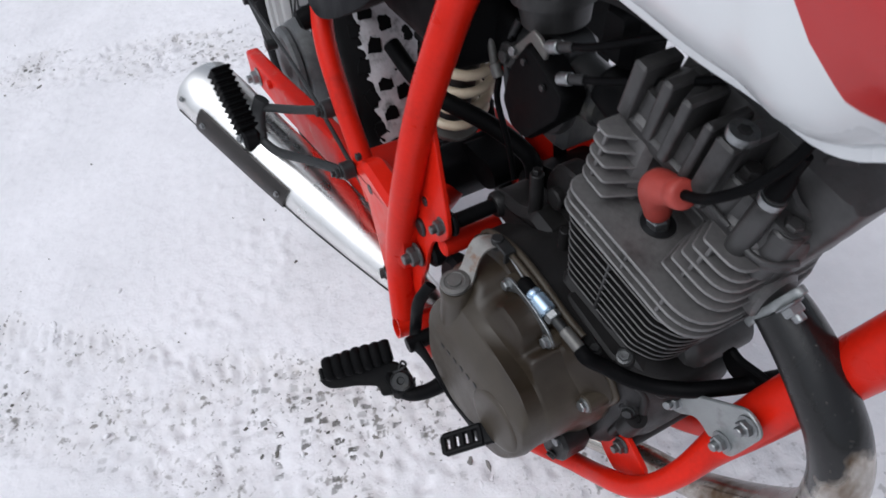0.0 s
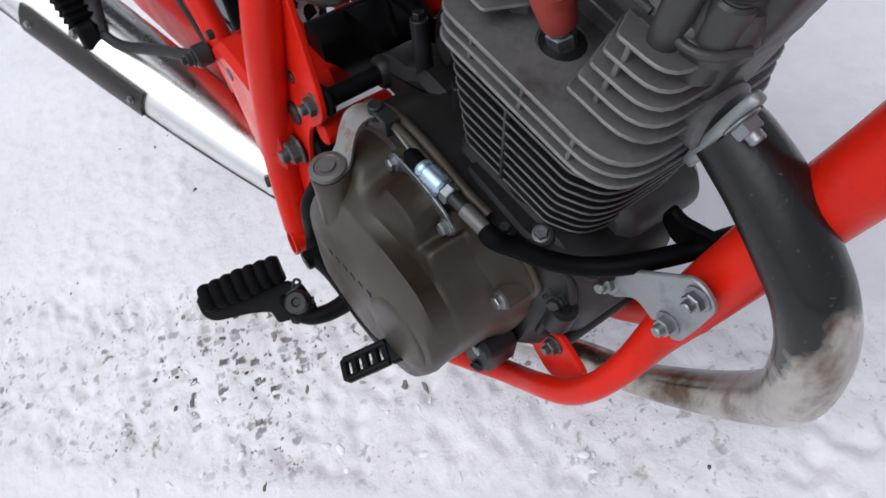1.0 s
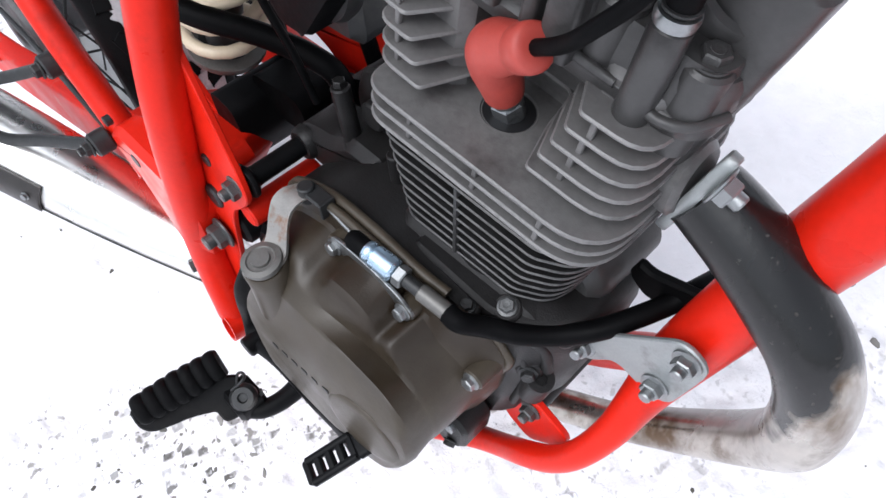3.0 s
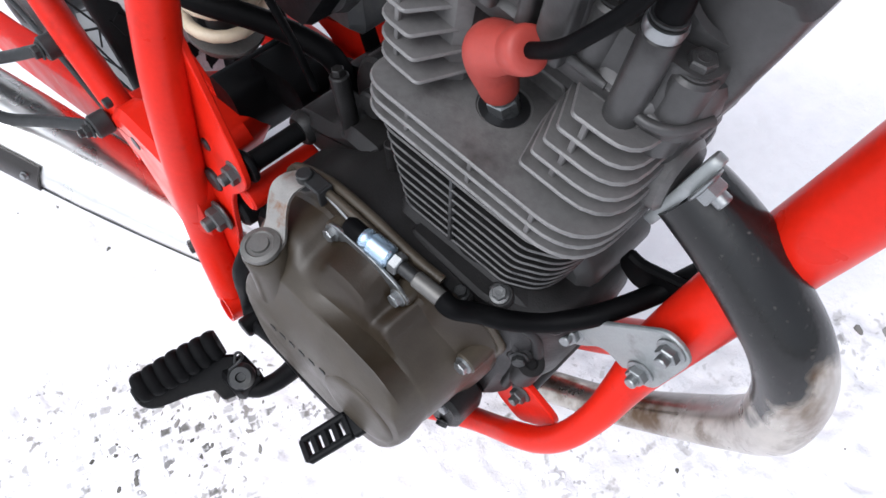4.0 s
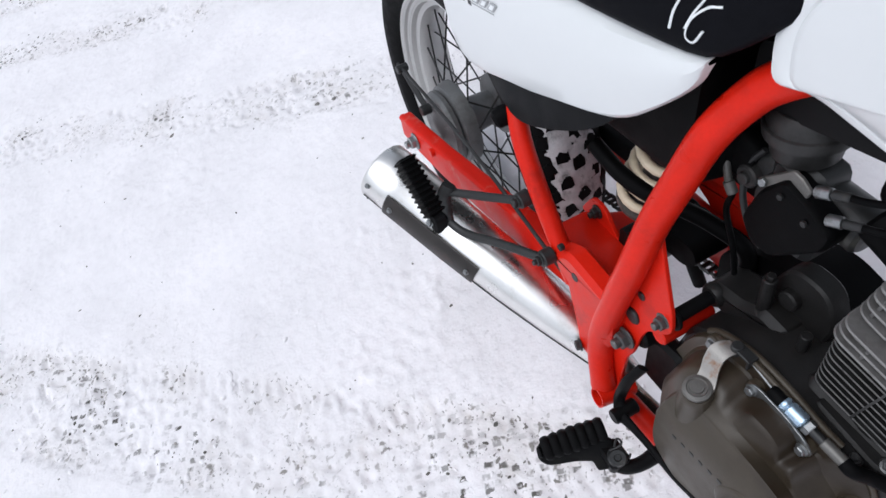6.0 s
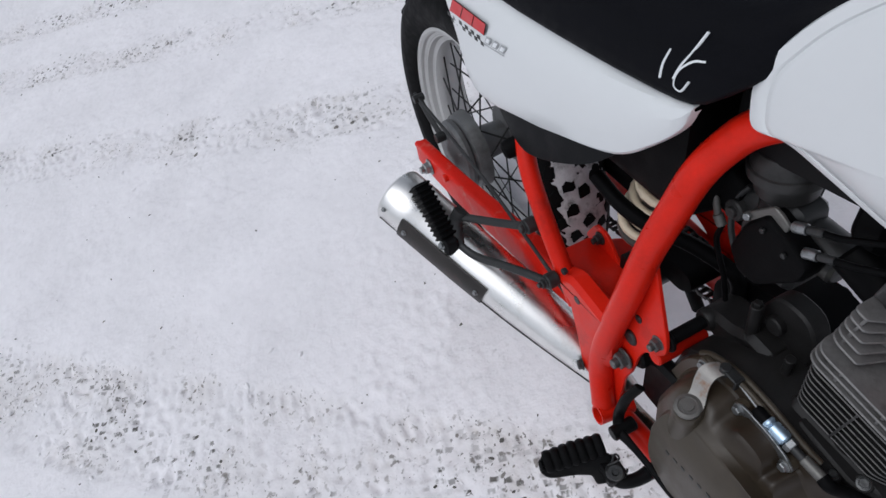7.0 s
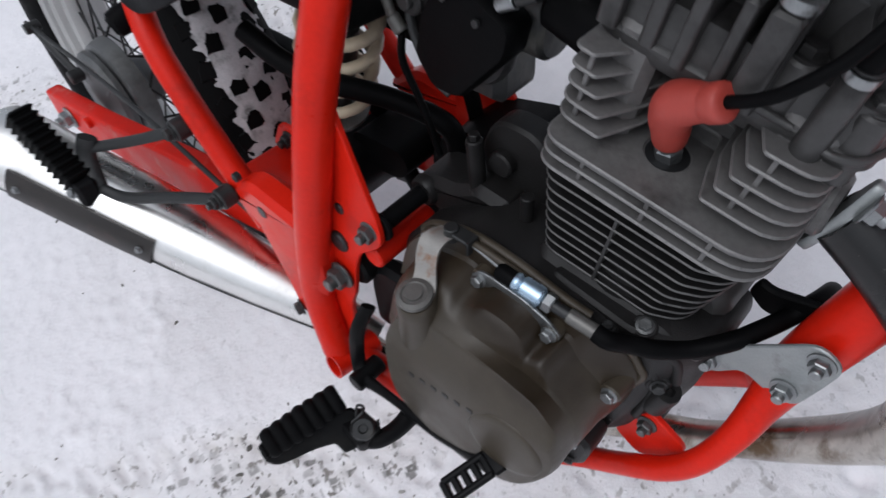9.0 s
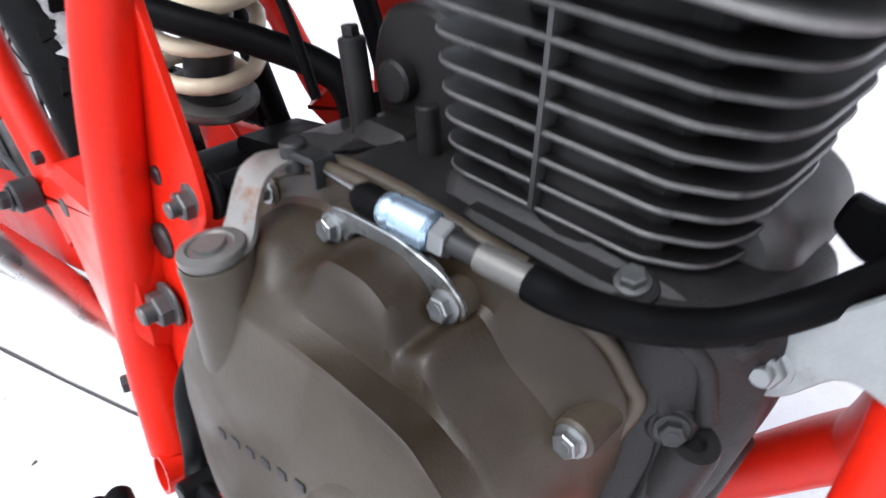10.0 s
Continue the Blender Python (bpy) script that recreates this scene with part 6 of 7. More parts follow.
    sweep(bm, [(0.080, -0.196, 0.292), (0.0842, -0.1852, 0.300), (0.0815, -0.1795, 0.300), (0.0762, -0.1800, 0.300), (0.0755, -0.1840, 0.299), (0.083, -0.190, 0.291), (0.090, -0.181, 0.280), (0.097, -0.178, 0.280), (0.0965, -0.176, 0.288)], 0.0015, 8, 5)
    part("return_spring", bm, DSTEEL, br)
    bm = bmesh.new()
    sweep(bm, [(0.040, -0.120, 0.372), (0.033, -0.132, 0.345), (0.029, -0.136, 0.32), (0.025, -0.138, 0.285), (0.038, -0.147, 0.268)], 0.008, 12, 6, flat=0.5)
    part("brake_bracket", bm, BPAINT, bike, "black bent bracket behind the pedal")
    # brake pedal
    bm = bmesh.new()
    sweep(bm, [(0.038, -0.147, 0.268, 0.009), (0.066, -0.147, 0.276, 0.006), (0.10, -0.148, 0.284, 0.005), (0.15, -0.151, 0.296, 0.005), (0.190, -0.153, 0.318, 0.006), (0.226, -0.157, 0.345, 0.009)], 0.008, 12, 6, flat=0.7)
    rod(bm, (0.038, -0.12, 0.268), (0.038, -0.158, 0.268), 0.011)
    pedal = part("brake_pedal", bm, BPAINT, bike, "black brake pedal with a slotted pad")
    bm = bmesh.new()
    c0, c1 = Vector((0.226, -0.157, 0.350)), Vector((0.209, -0.199, 0.331))
    d = (c1 - c0).normalized()
    up = Vector((0.1, 0, 1))
    up = (up - d * up.dot(d)).normalized()
    w = d.cross(up)
    m = Matrix(((*w, 0), (*d, 0), (*up, 0), (0, 0, 0, 1))).transposed()
    m.translation = (c0 + c1) / 2
    L = (c1 - c0).length
    block(bm, (0, -L / 2 - 0.004, 0), (0.026, 0.014, 0.008), 0.003, m)
    pad = part("pedal_pad", bm, BPAINT, pedal, "black slotted pedal pad")
    for s in (-1, 1):
        bm = bmesh.new()
        block(bm, (s * 0.0090, -0.001, 0), (0.0066, L - 0.002, 0.008), 0.003, m)
        part("pad_rail", bm, BPAINT, pedal)
    for k in range(5):
        bm = bmesh.new()
        block(bm, (0, -L / 2 + 0.004 + (L - 0.008) * k / 4, 0), (0.02, 0.0066, 0.007), 0.0015, m)
        part("pad_rung", bm, BPAINT, pedal)
    # passenger footrest on two bars
    bm = bmesh.new()
    sweep(bm, [(-0.202, -0.141, 0.482), (-0.262, -0.168, 0.455), (-0.325, -0.200, 0.432)], 0.0064, 12, 5, flat=0.7)
    sweep(bm, [(-0.134, -0.151, 0.434), (-0.20, -0.176, 0.415), (-0.262, -0.202, 0.396), (-0.300, -0.214, 0.398)], 0.0064, 12, 5, flat=0.7)
    sweep(bm, [(-0.315, -0.195, 0.450), (-0.320, -0.205, 0.425), (-0.300, -0.215, 0.398)], 0.011, 10, 5, flat=0.6)
    for p in ((-0.202, -0.139, 0.482), (-0.134, -0.148, 0.434)):
        rod(bm, Vector(p) + Vector((0, 0.012, 0)), Vector(p) + Vector((0, -0.006, 0)), 0.012)
    stay = part("passenger_footrest_bracket", bm, DSTEEL, bike, "dark grey steel passenger footrest bracket")
    bolt(stay, (-0.202, -0.146, 0.482), (0, -1, 0.1), 0.012, "flange", DSTEEL)
    bolt(stay, (-0.134, -0.155, 0.434), (0, -1, 0.1), 0.012, "nut", DSTEEL)
    bm = bmesh.new()
    a, b = Vector((-0.315, -0.226, 0.405)), Vector((-0.385, -0.232, 0.472))
    d = (b - a).normalized()
    y = Vector((0, -1, 0.2))
    y = (y - d * y.dot(d)).normalized()
    w = d.cross(y)
    L = (b - a).length
    m = Matrix(((*w, 0), (*d, 0), (*y, 0), (0, 0, 0, 1))).transposed()
    m.translation = (a + b) / 2
    block(bm, (0, 0, 0), (0.028, L, 0.025), 0.003, m)
    pp = part("passenger_footrest", bm, RUBBER, bike, "folded black rubber passenger footrest")
    for k in range(11):
        m.translation = a + d * (k + 0.5) / 11 * L
        bm = bmesh.new()
        block(bm, (0, 0, 0), (0.036, L / 11 * 0.62, 0.031), 0.003, m)
        part("rubber_rib", bm, RUBBER, pp)
    bm = bmesh.new()
    block(bm, (-0.308, -0.226, 0.399), (0.03, 0.024, 0.03), 0.004)
    part("hinge", bm, BPAINT, pp)
    bolt(pp, (-0.306, -0.239, 0.404), (0.2, -0.8, 0.5), 0.009)


build_pegs()


def build_carburettor():
    c = Vector((0.088, 0.0, 0.660))
    bm = bmesh.new()
    block(bm, c + Vector((-0.008, 0.004, -0.004)), (0.058, 0.048, 0.076), 0.010)
    rod(bm, c + Vector((-0.06, 0.005, 0)), c + Vector((0.065, 0.005, -0.004)), 0.024, 24)
    block(bm, c + Vector((0, 0.01, -0.055)), (0.06, 0.05, 0.045), 0.008)
    carb = part("carburettor", bm, DSTEEL, bike, "dark grey carburettor body")
    bm = bmesh.new()
    lathe(bm, [(0, -0.03), (0.030, -0.03), (0.033, -0.010), (0.0385, -0.008), (0.0395, 0.0), (0.0385, 0.003), (0.036, 0.004), (0.035, 0.016), (0.031, 0.021), (0.012, 0.024), (0, 0.024)], aim(c + Vector((-0.022, 0.0, 0.066)), (-0.12, -0.05, 1)), 40)
    part("diaphragm_cap", bm, CARBM, carb, "round grey diaphragm cap")
    bm = bmesh.new()
    poly = rounded([(0.054, 0.622, 0.008), (0.065, 0.663, 0.008), (0.087, 0.696, 0.008), (0.119, 0.685, 0.008), (0.146, 0.673, 0.008), (0.142, 0.649, 0.008), (0.098, 0.598, 0.008), (0.071, 0.598, 0.008)], 0.01, 5)
    loft(bm, [[(x, -0.018, z) for x, z in poly], [(x, -0.036, z) for x, z in poly], [(x, -0.041, z) for x, z in inset(poly, 0.003)], [(x, -0.042, z) for x, z in inset(poly, 0.008)]])
    cov = part("linkage_cover", bm, BLACK, carb, "black plastic throttle linkage cover")
    for x, z in ((0.09, 0.679), (0.119, 0.67)):
        bolt(cov, (x, -0.042, z), (0, -1, 0), 0.0055, "plain", DSTEEL)
    bm = bmesh.new()
    lathe(bm, [(0.010, -0.012), (0.041, -0.012), (0.042, -0.006), (0.039, 0.0), (0.010, 0.0)], aim((0.090, -0.024, 0.642), (0, -1, 0)), 36)
    part("linkage_plate", bm, CARBM, carb, "grey cast plate round the linkage")
    bm = bmesh.new()
    slab(bm, rounded([(0.057, 0.671), (0.089, 0.706), (0.099, 0.704), (0.111, 0.697), (0.108, 0.684), (0.101, 0.686), (0.089, 0.695), (0.071, 0.672), (0.062, 0.663)], 0.003, 3), -0.032, -0.0365, 0.001)
    part("cable_bracket", bm, SHAFT, carb, "light grey throttle cable bracket")
    bm = bmesh.new()
    sweep(bm, [(0.046, -0.020, 0.690), (0.036, -0.022, 0.665), (0.040, -0.026, 0.630), (0.062, -0.030, 0.600), (0.080, -0.030, 0.590)], 0.0035, 10, 6, flat=0.7)
    part("drain_hose", bm, DSTEEL, carb, "grey drain hose")
    for (x, z), x1, z1 in (((0.122, 0.708), 0.225, 0.765), ((0.14, 0.689), 0.235, 0.735)):
        p = Vector((x, -0.038, z))
        d = Vector((0.85, 0.08, 0.42)).normalized()
        bm = bmesh.new()
        rod(bm, p - d * 0.007, p + d * 0.007, 0.0055, 16)
        part("cable_nut", bm, ZINC, carb, "bright cable adjuster")
        bm = bmesh.new()
        rod(bm, p + d * 0.008, p + d * 0.024, 0.0042, 12)
        part("cable_sleeve", bm, DSTEEL, carb)
        bm = bmesh.new()
        sweep(bm, [p + d * 0.022, p + d * 0.05, (x1, -0.02, z1), (x1 + 0.09, 0.0, z1 + 0.05)], 0.0032, 10, 8)
        part("throttle_cable", bm, BLACK, bike, "black throttle cable")
    # choke plunger, its elbow and the idle screw
    bm = bmesh.new()
    rod(bm, (0.013, -0.03, 0.664), (0.023, -0.03, 0.637), 0.0042, 14)
    rod(bm, (0.023, -0.03, 0.637), (0.032, -0.03, 0.626), 0.0058, 14)
    part("choke_plunger", bm, SHAFT, carb, "dull grey choke plunger")
    bm = bmesh.new()
    rod(bm, Vector((0.039, -0.028, 0.653)) + Vector((0, 0.03, 0)), (0.039, -0.028, 0.653), 0.0125, 22)
    rod(bm, Vector((0.039, -0.028, 0.653)) + Vector((0, 0.002, 0)), Vector((0.039, -0.028, 0.653)) + Vector((0, -0.005, 0)), 0.0065, 16)
    part("choke_housing", bm, CARBM, carb, "grey cast choke housing")
    bolt(carb, (0.066, -0.037, 0.675), (0.1, -1, 0.2), 0.0075, "plain", ZINC, name="idle_screw")
    bm = bmesh.new()
    sweep(bm, [(0.032, -0.03, 0.626), Vector((0.032, -0.03, 0.626)) + Vector((-0.004, 0.002, -0.030)), Vector((0.032, -0.03, 0.626)) + Vector((0.010, 0.008, -0.075)), Vector((0.032, -0.03, 0.626)) + Vector((0.020, 0.012, -0.12))], 0.0034, 10, 6)
    part("vent_hose", bm, BLACK, carb, "thin black vent hose")
    # airbox and its joint behind the carburettor
    bm = bmesh.new()
    loft(bm, [[(x, y, z) for y, z in rounded([(-w, -h + zc), (w, -h + zc), (w, h + zc), (-w, h + zc)], 0.02, 4)] for x, w, h, zc in ((0.04, 0.024, 0.024, 0.66), (0.020, 0.028, 0.03, 0.665), (0.0, 0.066, 0.075, 0.70), (-0.12, 0.078, 0.075, 0.71), (-0.24, 0.078, 0.06, 0.73))])
    part("airbox", bm, BLACK, bike, "black plastic airbox")
    # added dark block that closes a bright gap under the tank
    bm = bmesh.new()
    block(bm, (0.168, 0.0, 0.735), (0.036, 0.045, 0.05), 0.008)
    part("tank_gap_block", bm, BLACK, bike, "black block added to close a gap under the tank")
    # hoses and loom in the dark behind the engine
    bm = bmesh.new()
    sweep(bm, [(-0.155, -0.060, 0.575), (-0.11, -0.054, 0.556), (-0.0695, -0.0394, 0.543), (-0.0233, -0.0083, 0.528), (0.018, 0.011, 0.514), (0.036, 0.018, 0.498), (0.042, 0.020, 0.46)], 0.0105, 14, 8)
    part("breather_hose", bm, BLACK, bike, "black breather hose")
    bm = bmesh.new()
    sweep(bm, [(-0.02, 0.06, 0.62), (0.02, 0.065, 0.50), (0.03, 0.07, 0.40)], 0.008, 10, 6)
    part("hose", bm, BLACK, bike, "black rubber hose")
    # added filler, keeps the space behind the carburettor dark and closed
    bm = bmesh.new()
    loft(bm, [[(x, y, z) for x, z in rounded([(-0.12, 0.57), (0.02, 0.56), (0.055, 0.60), (0.060, 0.72), (0.10, 0.76), (0.10, 0.80), (-0.12, 0.80)], 0.02, 4)] for y in (0.035, 0.04, 0.08, 0.085)])
    part("filler_box", bm, BLACK, bike, "black box added to close the view behind the carburettor")
    bm = bmesh.new()
    loft(bm, [[(x, y, z) for x, z in rounded([(0.0, 0.36), (0.14, 0.40), (0.17, 0.50), (0.11, 0.515), (0.03, 0.492), (-0.008, 0.45)], 0.02, 4)] for y in (0.03, 0.035, 0.095, 0.10)])
    part("sprocket_cover", bm, BLACK, bike, "black sprocket cover")
    bm = bmesh.new()
    sweep(bm, [(-0.175, 0.060, 0.54), (-0.142, 0.060, 0.473), (-0.114, 0.060, 0.4125), (-0.085, 0.07, 0.33), (-0.07, 0.085, 0.27)], 0.0105, 12, 6)
    part("drain_hose", bm, BLACK, bike, "black rubber hose")
    # added far panel, black for the shade inside; blocks light and see-through
    bm = bmesh.new()
    poly = rounded([(0.03, 0.80), (0.015, 0.77), (-0.06, 0.70), (-0.14, 0.655), (-0.25, 0.62), (-0.37, 0.605), (-0.43, 0.74), (-0.43, 0.80)], 0.02, 4)
    slab(bm, poly, 0.098, 0.103, 0.001)
    part("side_cover", bm, BLACK, bike, "added far side cover, black for shade, blocks light")
    # side stand under the left side
    foot = BIKE.inverted() @ Vector((-0.06, 0.30, 0.006))
    bm = bmesh.new()
    sweep(bm, [(0.045, 0.125, 0.255), (0.02, 0.16, 0.20), foot], 0.011, 14, 6)
    stand = part("side_stand", bm, BPAINT, bike, "black side stand leg, down on the snow")
    bm = bmesh.new()
    block(bm, (0, 0, 0.003), (0.05, 0.035, 0.006), 0.002, Matrix.Translation(foot) @ Matrix.Rotation(radians(LEAN), 4, "X"))
    part("stand_foot", bm, BPAINT, stand)
    bm = bmesh.new()
    loft(bm, [[(x, y, z) for x, z in rounded([(0.02, 0.735), (0.18, 0.765), (0.34, 0.765), (0.34, 0.80), (0.02, 0.80)], 0.012, 4)] for y in (-0.03, -0.025, 0.025, 0.03)])
    part("backbone", bm, BPAINT, bike, "dark frame backbone under the tank")


build_carburettor()


def tank_paint():
    """White paint with the dark red panel that begins under the rider's knee."""
    m = WHITE.copy()
    m.name = "two_tone_tank_paint"
    n, l = m.node_tree.nodes, m.node_tree.links
    b = n["Principled BSDF"]
    src = b.inputs["Base Color"].links[0].from_socket
    co = n.new("ShaderNodeTexCoord")
    sep = n.new("ShaderNodeSeparateXYZ")
    l.new(co.outputs["Object"], sep.inputs[0])

    def calc(op, x, y, z=None):
        k = n.new("ShaderNodeMath")
        k.operation = op
        for i, v in enumerate((x, y, z)):
            if v is None:
                continue
            if isinstance(v, float):
                k.inputs[i].default_value = v
            else:
                l.new(v, k.inputs[i])
        return k.outputs[0]
    slope = calc("ADD", calc("MULTIPLY_ADD", sep.outputs["Z"], 1.25, -1.443), sep.outputs["X"])
    low = calc("SUBTRACT", sep.outputs["Z"], 0.8425)
    both = calc("SMOOTH_MIN", slope, low, 0.012)
    edge = calc("MULTIPLY", calc("ADD", both, 0.0), 900.0)
    lim = n.new("ShaderNodeClamp")
    l.new(edge, lim.inputs[0])
    mix = n.new("ShaderNodeMix")
    mix.data_type = "RGBA"
    l.new(lim.outputs[0], mix.inputs["Factor"])
    l.new(src, mix.inputs["A"])
    mix.inputs["B"].default_value = (0.42, 0.012, 0.012, 1)
    l.new(mix.outputs["Result"], b.inputs["Base Color"])
    return m


def build_bodywork():
    # tank: its side outline, swelling outwards in layers
    prof = [(0.055, 0.850, 0.03), (0.064, 0.797, 0.016), (0.10, 0.8116, 0.02), (0.22, 0.800, 0.03), (0.285, 0.7935, 0.03), (0.33, 0.7943, 0.03), (0.375, 0.7875, 0.03), (0.42, 0.8230, 0.03), (0.52, 0.86, 0.03), (0.56, 0.92, 0.03), (0.52, 0.98, 0.03), (0.42, 1.01, 0.03), (0.28, 1.01, 0.03), (0.165, 0.985, 0.03), (0.098, 0.918, 0.03)]
    outline = rounded(prof, 0.02, 5)
    mid = Vector((0.31, 0.905))
    layers = []
    def side(x, y):
        """The flank is flat behind and swells towards the front."""
        at = (0.08, 0.20, 0.32, 0.44)
        swell = float(np.interp(x, at, (0.03, 0.32, 0.58, 1.20)))
        shift = float(np.interp(x, at, (0.007, 0.0012, 0.003, 0.006)))
        return (y if y > -0.0765 else -0.0765 + (y + 0.0765) * swell) + (shift if y < -0.05 else 0.0)

    for k, y in ((0.97, 0.0), (0.985, -0.055), (1.0, -0.066), (1.0, -0.0715), (0.992, -0.0745), (0.975, -0.0755), (0.938, -0.0764), (0.928, -0.0750), (0.918, -0.0768), (0.90, -0.088), (0.82, -0.106), (0.70, -0.1195), (0.52, -0.129), (0.30, -0.134), (0.08, -0.1355)):
        ring = [(mid.x + (a - mid.x) * k, mid.y + (b - mid.y) * k) for a, b in outline]
        layers.append([(a, side(a, y), b) for a, b in ring])
    both = [[(x, -y, z) for x, y, z in lay] for lay in reversed(layers[1:])] + layers
    bm = bmesh.new()
    loft(bm, both)
    part("fuel_tank", bm, tank_paint(), bike, "glossy white fuel tank with a dark red panel", angle=40)
    # seat
    bm = bmesh.new()
    loops = []
    for x, w, zl, zt in ((0.118, 0.030, 0.905, 0.935), (0.100, 0.052, 0.885, 0.933), (0.078, 0.068, 0.860, 0.925), (0.050, 0.081, 0.829, 0.910), (0.020, 0.091, 0.806, 0.897), (-0.05, 0.098, 0.797, 0.886), (-0.15, 0.105, 0.790, 0.885), (-0.30, 0.111, 0.782, 0.89), (-0.45, 0.107, 0.785, 0.90), (-0.58, 0.085, 0.80, 0.895), (-0.64, 0.05, 0.81, 0.88)):
        half = [(0, zl), (-w * 0.8, zl - 0.002), (-w * 0.97, zl), (-w, zl + 0.006), (-w * 0.985, zl + 0.018), (-w * 0.93, zl + (zt - zl) * 0.55), (-w * 0.80, zt - 0.013), (-w * 0.5, zt - 0.002), (0, zt)]
        loops.append([(x, y, z) for y, z in half + [(-y, z) for y, z in reversed(half[1:-1])]])
    fine = []
    for i in range(len(loops[0])):
        fine.append(spline([lp[i] for lp in loops], 3))
    bm2 = [[tuple(f[j]) for f in fine] for j in range(len(fine[0]))]
    loft(bm, bm2)
    seat = part("seat", bm, VINYL, bike, "black vinyl seat with chalk strokes", angle=50)
    return seat


def seat_y(x, z):
    """The seat's side near its nose."""
    w = 0.091 + 0.007 * min(1, max(0, (0.02 - x) / 0.07)) - 0.010 * max(0.0, (x - 0.02) / 0.03)
    zl = 0.806 - 0.009 * min(1, max(0, (0.02 - x) / 0.07)) + 0.023 * max(0.0, (x - 0.02) / 0.03)
    return -w * (0.99 - 0.07 * max(0, (z - zl - 0.012)) / 0.035) - 0.0012


def build_trim(seat):
    # two chalk strokes and a hooked one on the seat's flank
    for name, pts in (("chalk_stroke", [(-0.0137, 0.845), (-0.018, 0.830), (-0.0176, 0.816)]), ("chalk_stroke", [(0.018, 0.873), (0.009, 0.852), (0.001, 0.836), (-0.003, 0.822)]), ("chalk_stroke", [(0.0238, 0.850), (0.012, 0.845), (0.000, 0.831), (-0.001, 0.817), (0.008, 0.815), (0.014, 0.827)])):
        bm = bmesh.new()
        sweep(bm, [(x, seat_y(x, z), z) for x, z in pts], 0.0014, 6, 5, flat=0.5)
        part(name, bm, MARKW, seat, "white chalk stroke")
    # side cover
    U = [(0.0225, 0.806), (0.006, 0.803), (-0.04, 0.797), (-0.09, 0.793), (-0.16, 0.789), (-0.26, 0.784), (-0.36, 0.785), (-0.42, 0.79), (-0.45, 0.80)]
    Lw = [(0.0215, 0.797), (0.012, 0.771), (-0.018, 0.735), (-0.062, 0.696), (-0.137, 0.664), (-0.252, 0.631), (-0.372, 0.608), (-0.408, 0.68), (-0.43, 0.735)]
    bm = bmesh.new()
    rows = []
    for p, q in zip(spline([(*p, 0) for p in U], 5), spline([(*p, 0) for p in Lw], 5)):
        h = max(0.004, math.hypot(p[0] - q[0], p[1] - q[1]))
        prof = []
        for t, off in ((0.0, -0.024), (min(0.05, 0.008 / h), -0.016), (min(0.12, 0.022 / h), -0.0075), (min(0.22, 0.040 / h), -0.0025), (min(0.34, 0.062 / h), 0.0), (0.5, 0.002), (0.8, 0.001), (0.95, -0.0005), (0.985, -0.003), (1.0, -0.007)):
            x, z = p[0] + (q[0] - p[0]) * t, p[1] + (q[1] - p[1]) * t
            prof.append((x, cover_y(x) - off, z))
        rows.append(prof + [(a, b + 0.004, c) for a, b, c in reversed(prof)])
    loft(bm, rows)
    cover = part("side_cover", bm, WHITE, bike, "white plastic side cover with a racing decal", angle=24)
    # decal: plain shapes
    def quad(pts, mat, name, lift):
        bm = bmesh.new()
        slab(bm, pts, 0.0, 0.0006, 0.0001, lambda a, b, y: (a, cover_y(a) - 0.0012 - lift - y, b))
        part(name, bm, mat, cover)
    A, B, C, D = [Vector(p) for p in DECAL]
    for k in range(3):
        t0, t1 = k / 3 + 0.01, (k + 1) / 3 - 0.015
        q = [A.lerp(B, t0), A.lerp(B, t1), D.lerp(C, t1), D.lerp(C, t0)]
        c = sum(q, Vector((0, 0))) / 4
        quad([tuple(c + (p - c) * 1.10) for p in q], DECBLK, "decal_outline", 0.0)
        quad([tuple(p) for p in q], DECRED, "decal_block", 0.0007)
    e0, e1 = Vector(CHECK[0]), Vector(CHECK[1])
    dr = (e1 - e0) / 12
    nr = Vector((dr.y, -dr.x)).normalized() * 0.0055
    for k in range(12):
        p = e0 + dr * k + nr * (0.5 if k % 2 else -0.5)
        quad([tuple(p + dr * 0.05), tuple(p + dr * 0.95), tuple(p + dr * 0.95 + nr), tuple(p + dr * 0.05 + nr)], DECBLK, "decal_check", 0.0)
    g0, g1, g2, g3 = [Vector(p) for p in DIGITS]
    for k in range(3):
        t0, t1 = k / 3 + 0.03, (k + 1) / 3 - 0.05
        up = (g0 - g3) * 0.9
        q = [g3.lerp(g2, t0), g3.lerp(g2, t1), g3.lerp(g2, t1) + up, g3.lerp(g2, t0) + up]
        c = sum(q, Vector((0, 0))) / 4
        quad([tuple(p) for p in q], DECGRY, "decal_mark", 0.0)
        quad([tuple(c + (p - c) * 0.62) for p in q], MARKW, "decal_mark", 0.0007)
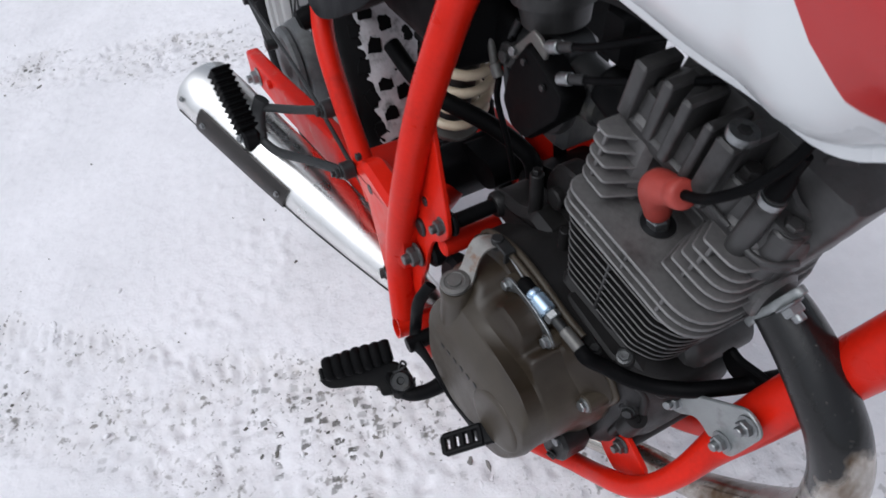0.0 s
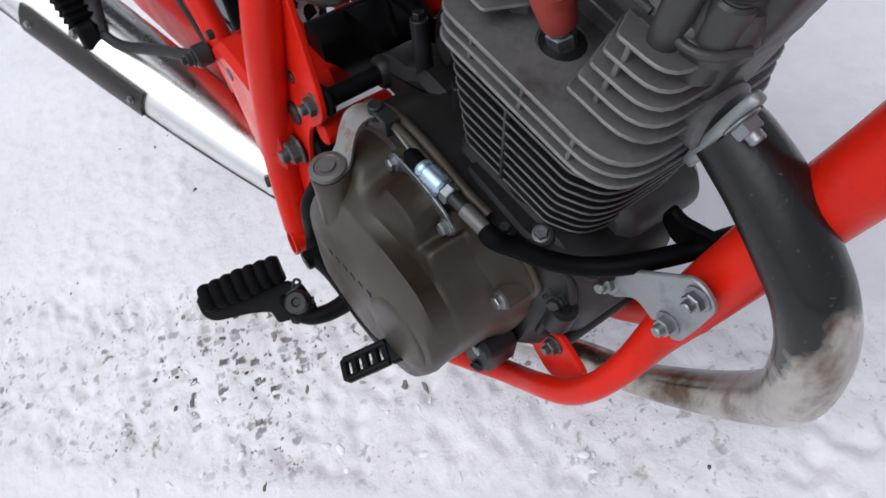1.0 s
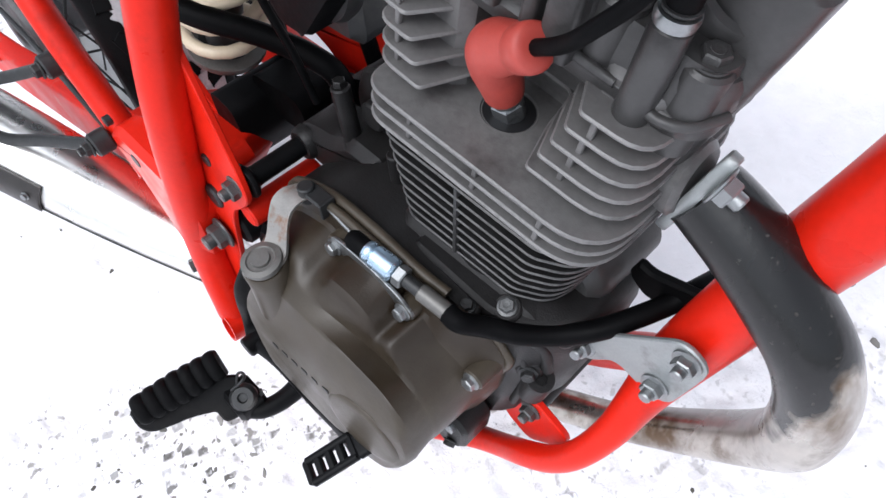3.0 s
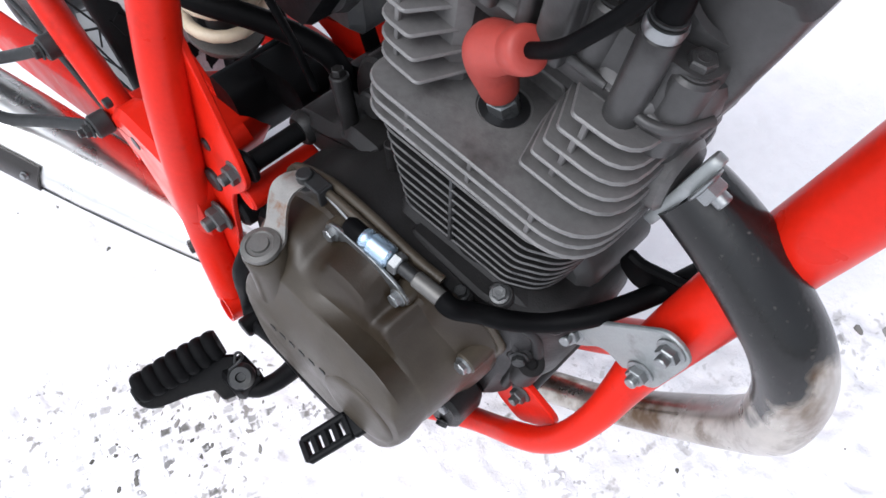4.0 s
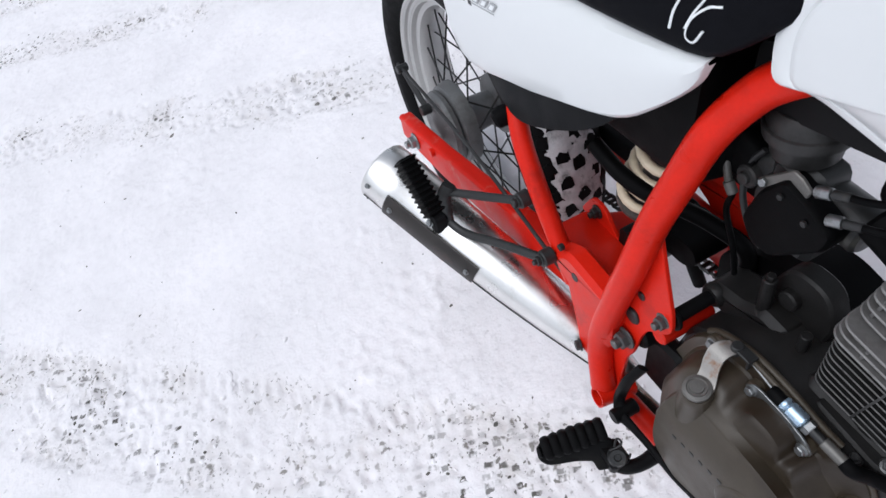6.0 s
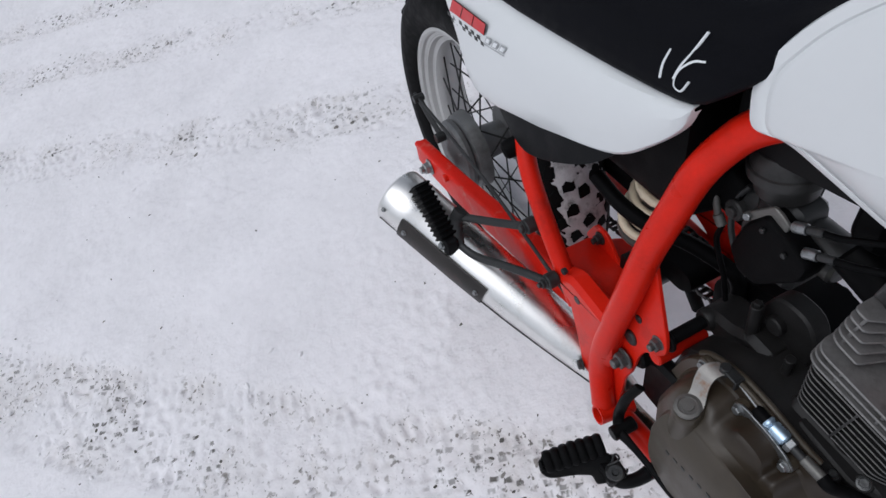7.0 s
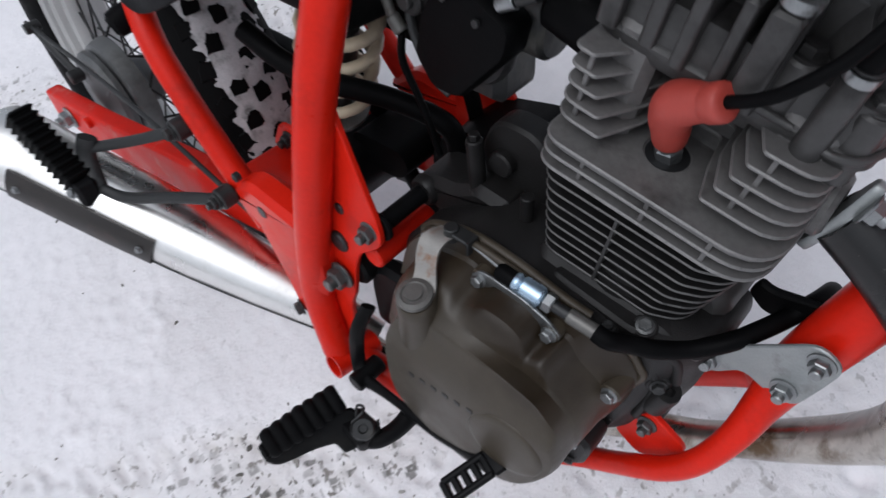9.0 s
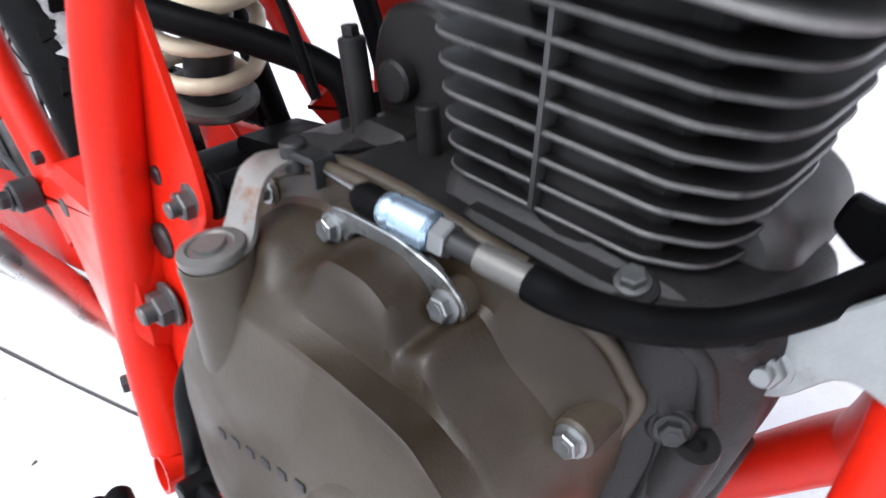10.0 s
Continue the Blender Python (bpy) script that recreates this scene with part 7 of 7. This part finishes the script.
    quad([tuple(g3 - (g0 - g3) * 0.22), tuple(g2 - (g0 - g3) * 0.22), tuple(g2 - (g0 - g3) * 0.34), tuple(g3 - (g0 - g3) * 0.34)], DECGRY, "decal_line", 0.0)
    # dark panel below the cover
    bm = bmesh.new()
    edge = [(-0.356, 0.66, -0.098), (-0.334, 0.622, -0.106), (-0.286, 0.602, -0.116), (-0.220, 0.595, -0.120), (-0.115, 0.650, -0.114), (-0.064, 0.697, -0.100), (-0.05, 0.74, -0.094), (-0.33, 0.75, -0.094)]
    line = [tuple(q) for q in spline(edge + edge[:1], 6)[:-1]]
    mid = Vector((-0.20, -0.105, 0.675))
    grow = lambda k, dy: [tuple(mid + (Vector((x, y, z)) - mid) * k + Vector((0, dy, 0))) for x, z, y in line]
    loft(bm, [grow(0.99, 0.03), grow(1.0, 0.002), grow(0.995, -0.0005), grow(0.97, -0.0015), grow(0.6, -0.001), grow(0.2, 0.0)])
    part("inner_mudguard", bm, FENDER, bike, "dark grey plastic inner panel, dusty")
    # mirrored copy on the far side, added to cut light from the left
    bm = bmesh.new()
    loft(bm, [[(x, -y, z) for x, y, z in grow(k, dy)] for k, dy in ((0.2, 0.0), (0.6, -0.001), (0.97, -0.0015), (1.0, 0.002), (0.99, 0.03))])
    part("inner_mudguard", bm, FENDER, bike, "dark grey plastic inner panel, dusty")
    bm = bmesh.new()
    lathe(bm, [(0, 0), (0.013, 0), (0.0145, 0.010), (0.013, 0.020), (0.008, 0.024), (0, 0.024)], aim((-0.266, -0.112, 0.577), (-0.15, -1, -0.3)), 18)
    part("panel_knob", bm, BLACK, bike, "black panel fastener knob")


def cover_y(x):
    return -0.099 - 0.021 * max(0.0, min(1.0, (0.03 - x) / 0.33)) + 0.014 * max(0.0, (x + 0.030) / 0.06) ** 2


DECAL = [(-0.3985, 0.7415), (-0.3043, 0.7468), (-0.313, 0.7283), (-0.4147, 0.7186)]
CHECK = [(-0.4235, 0.7103), (-0.3192, 0.7169)]
DIGITS = [(-0.3079, 0.7302), (-0.2585, 0.7331), (-0.266, 0.7229), (-0.317, 0.7168)]
build_trim(build_bodywork())
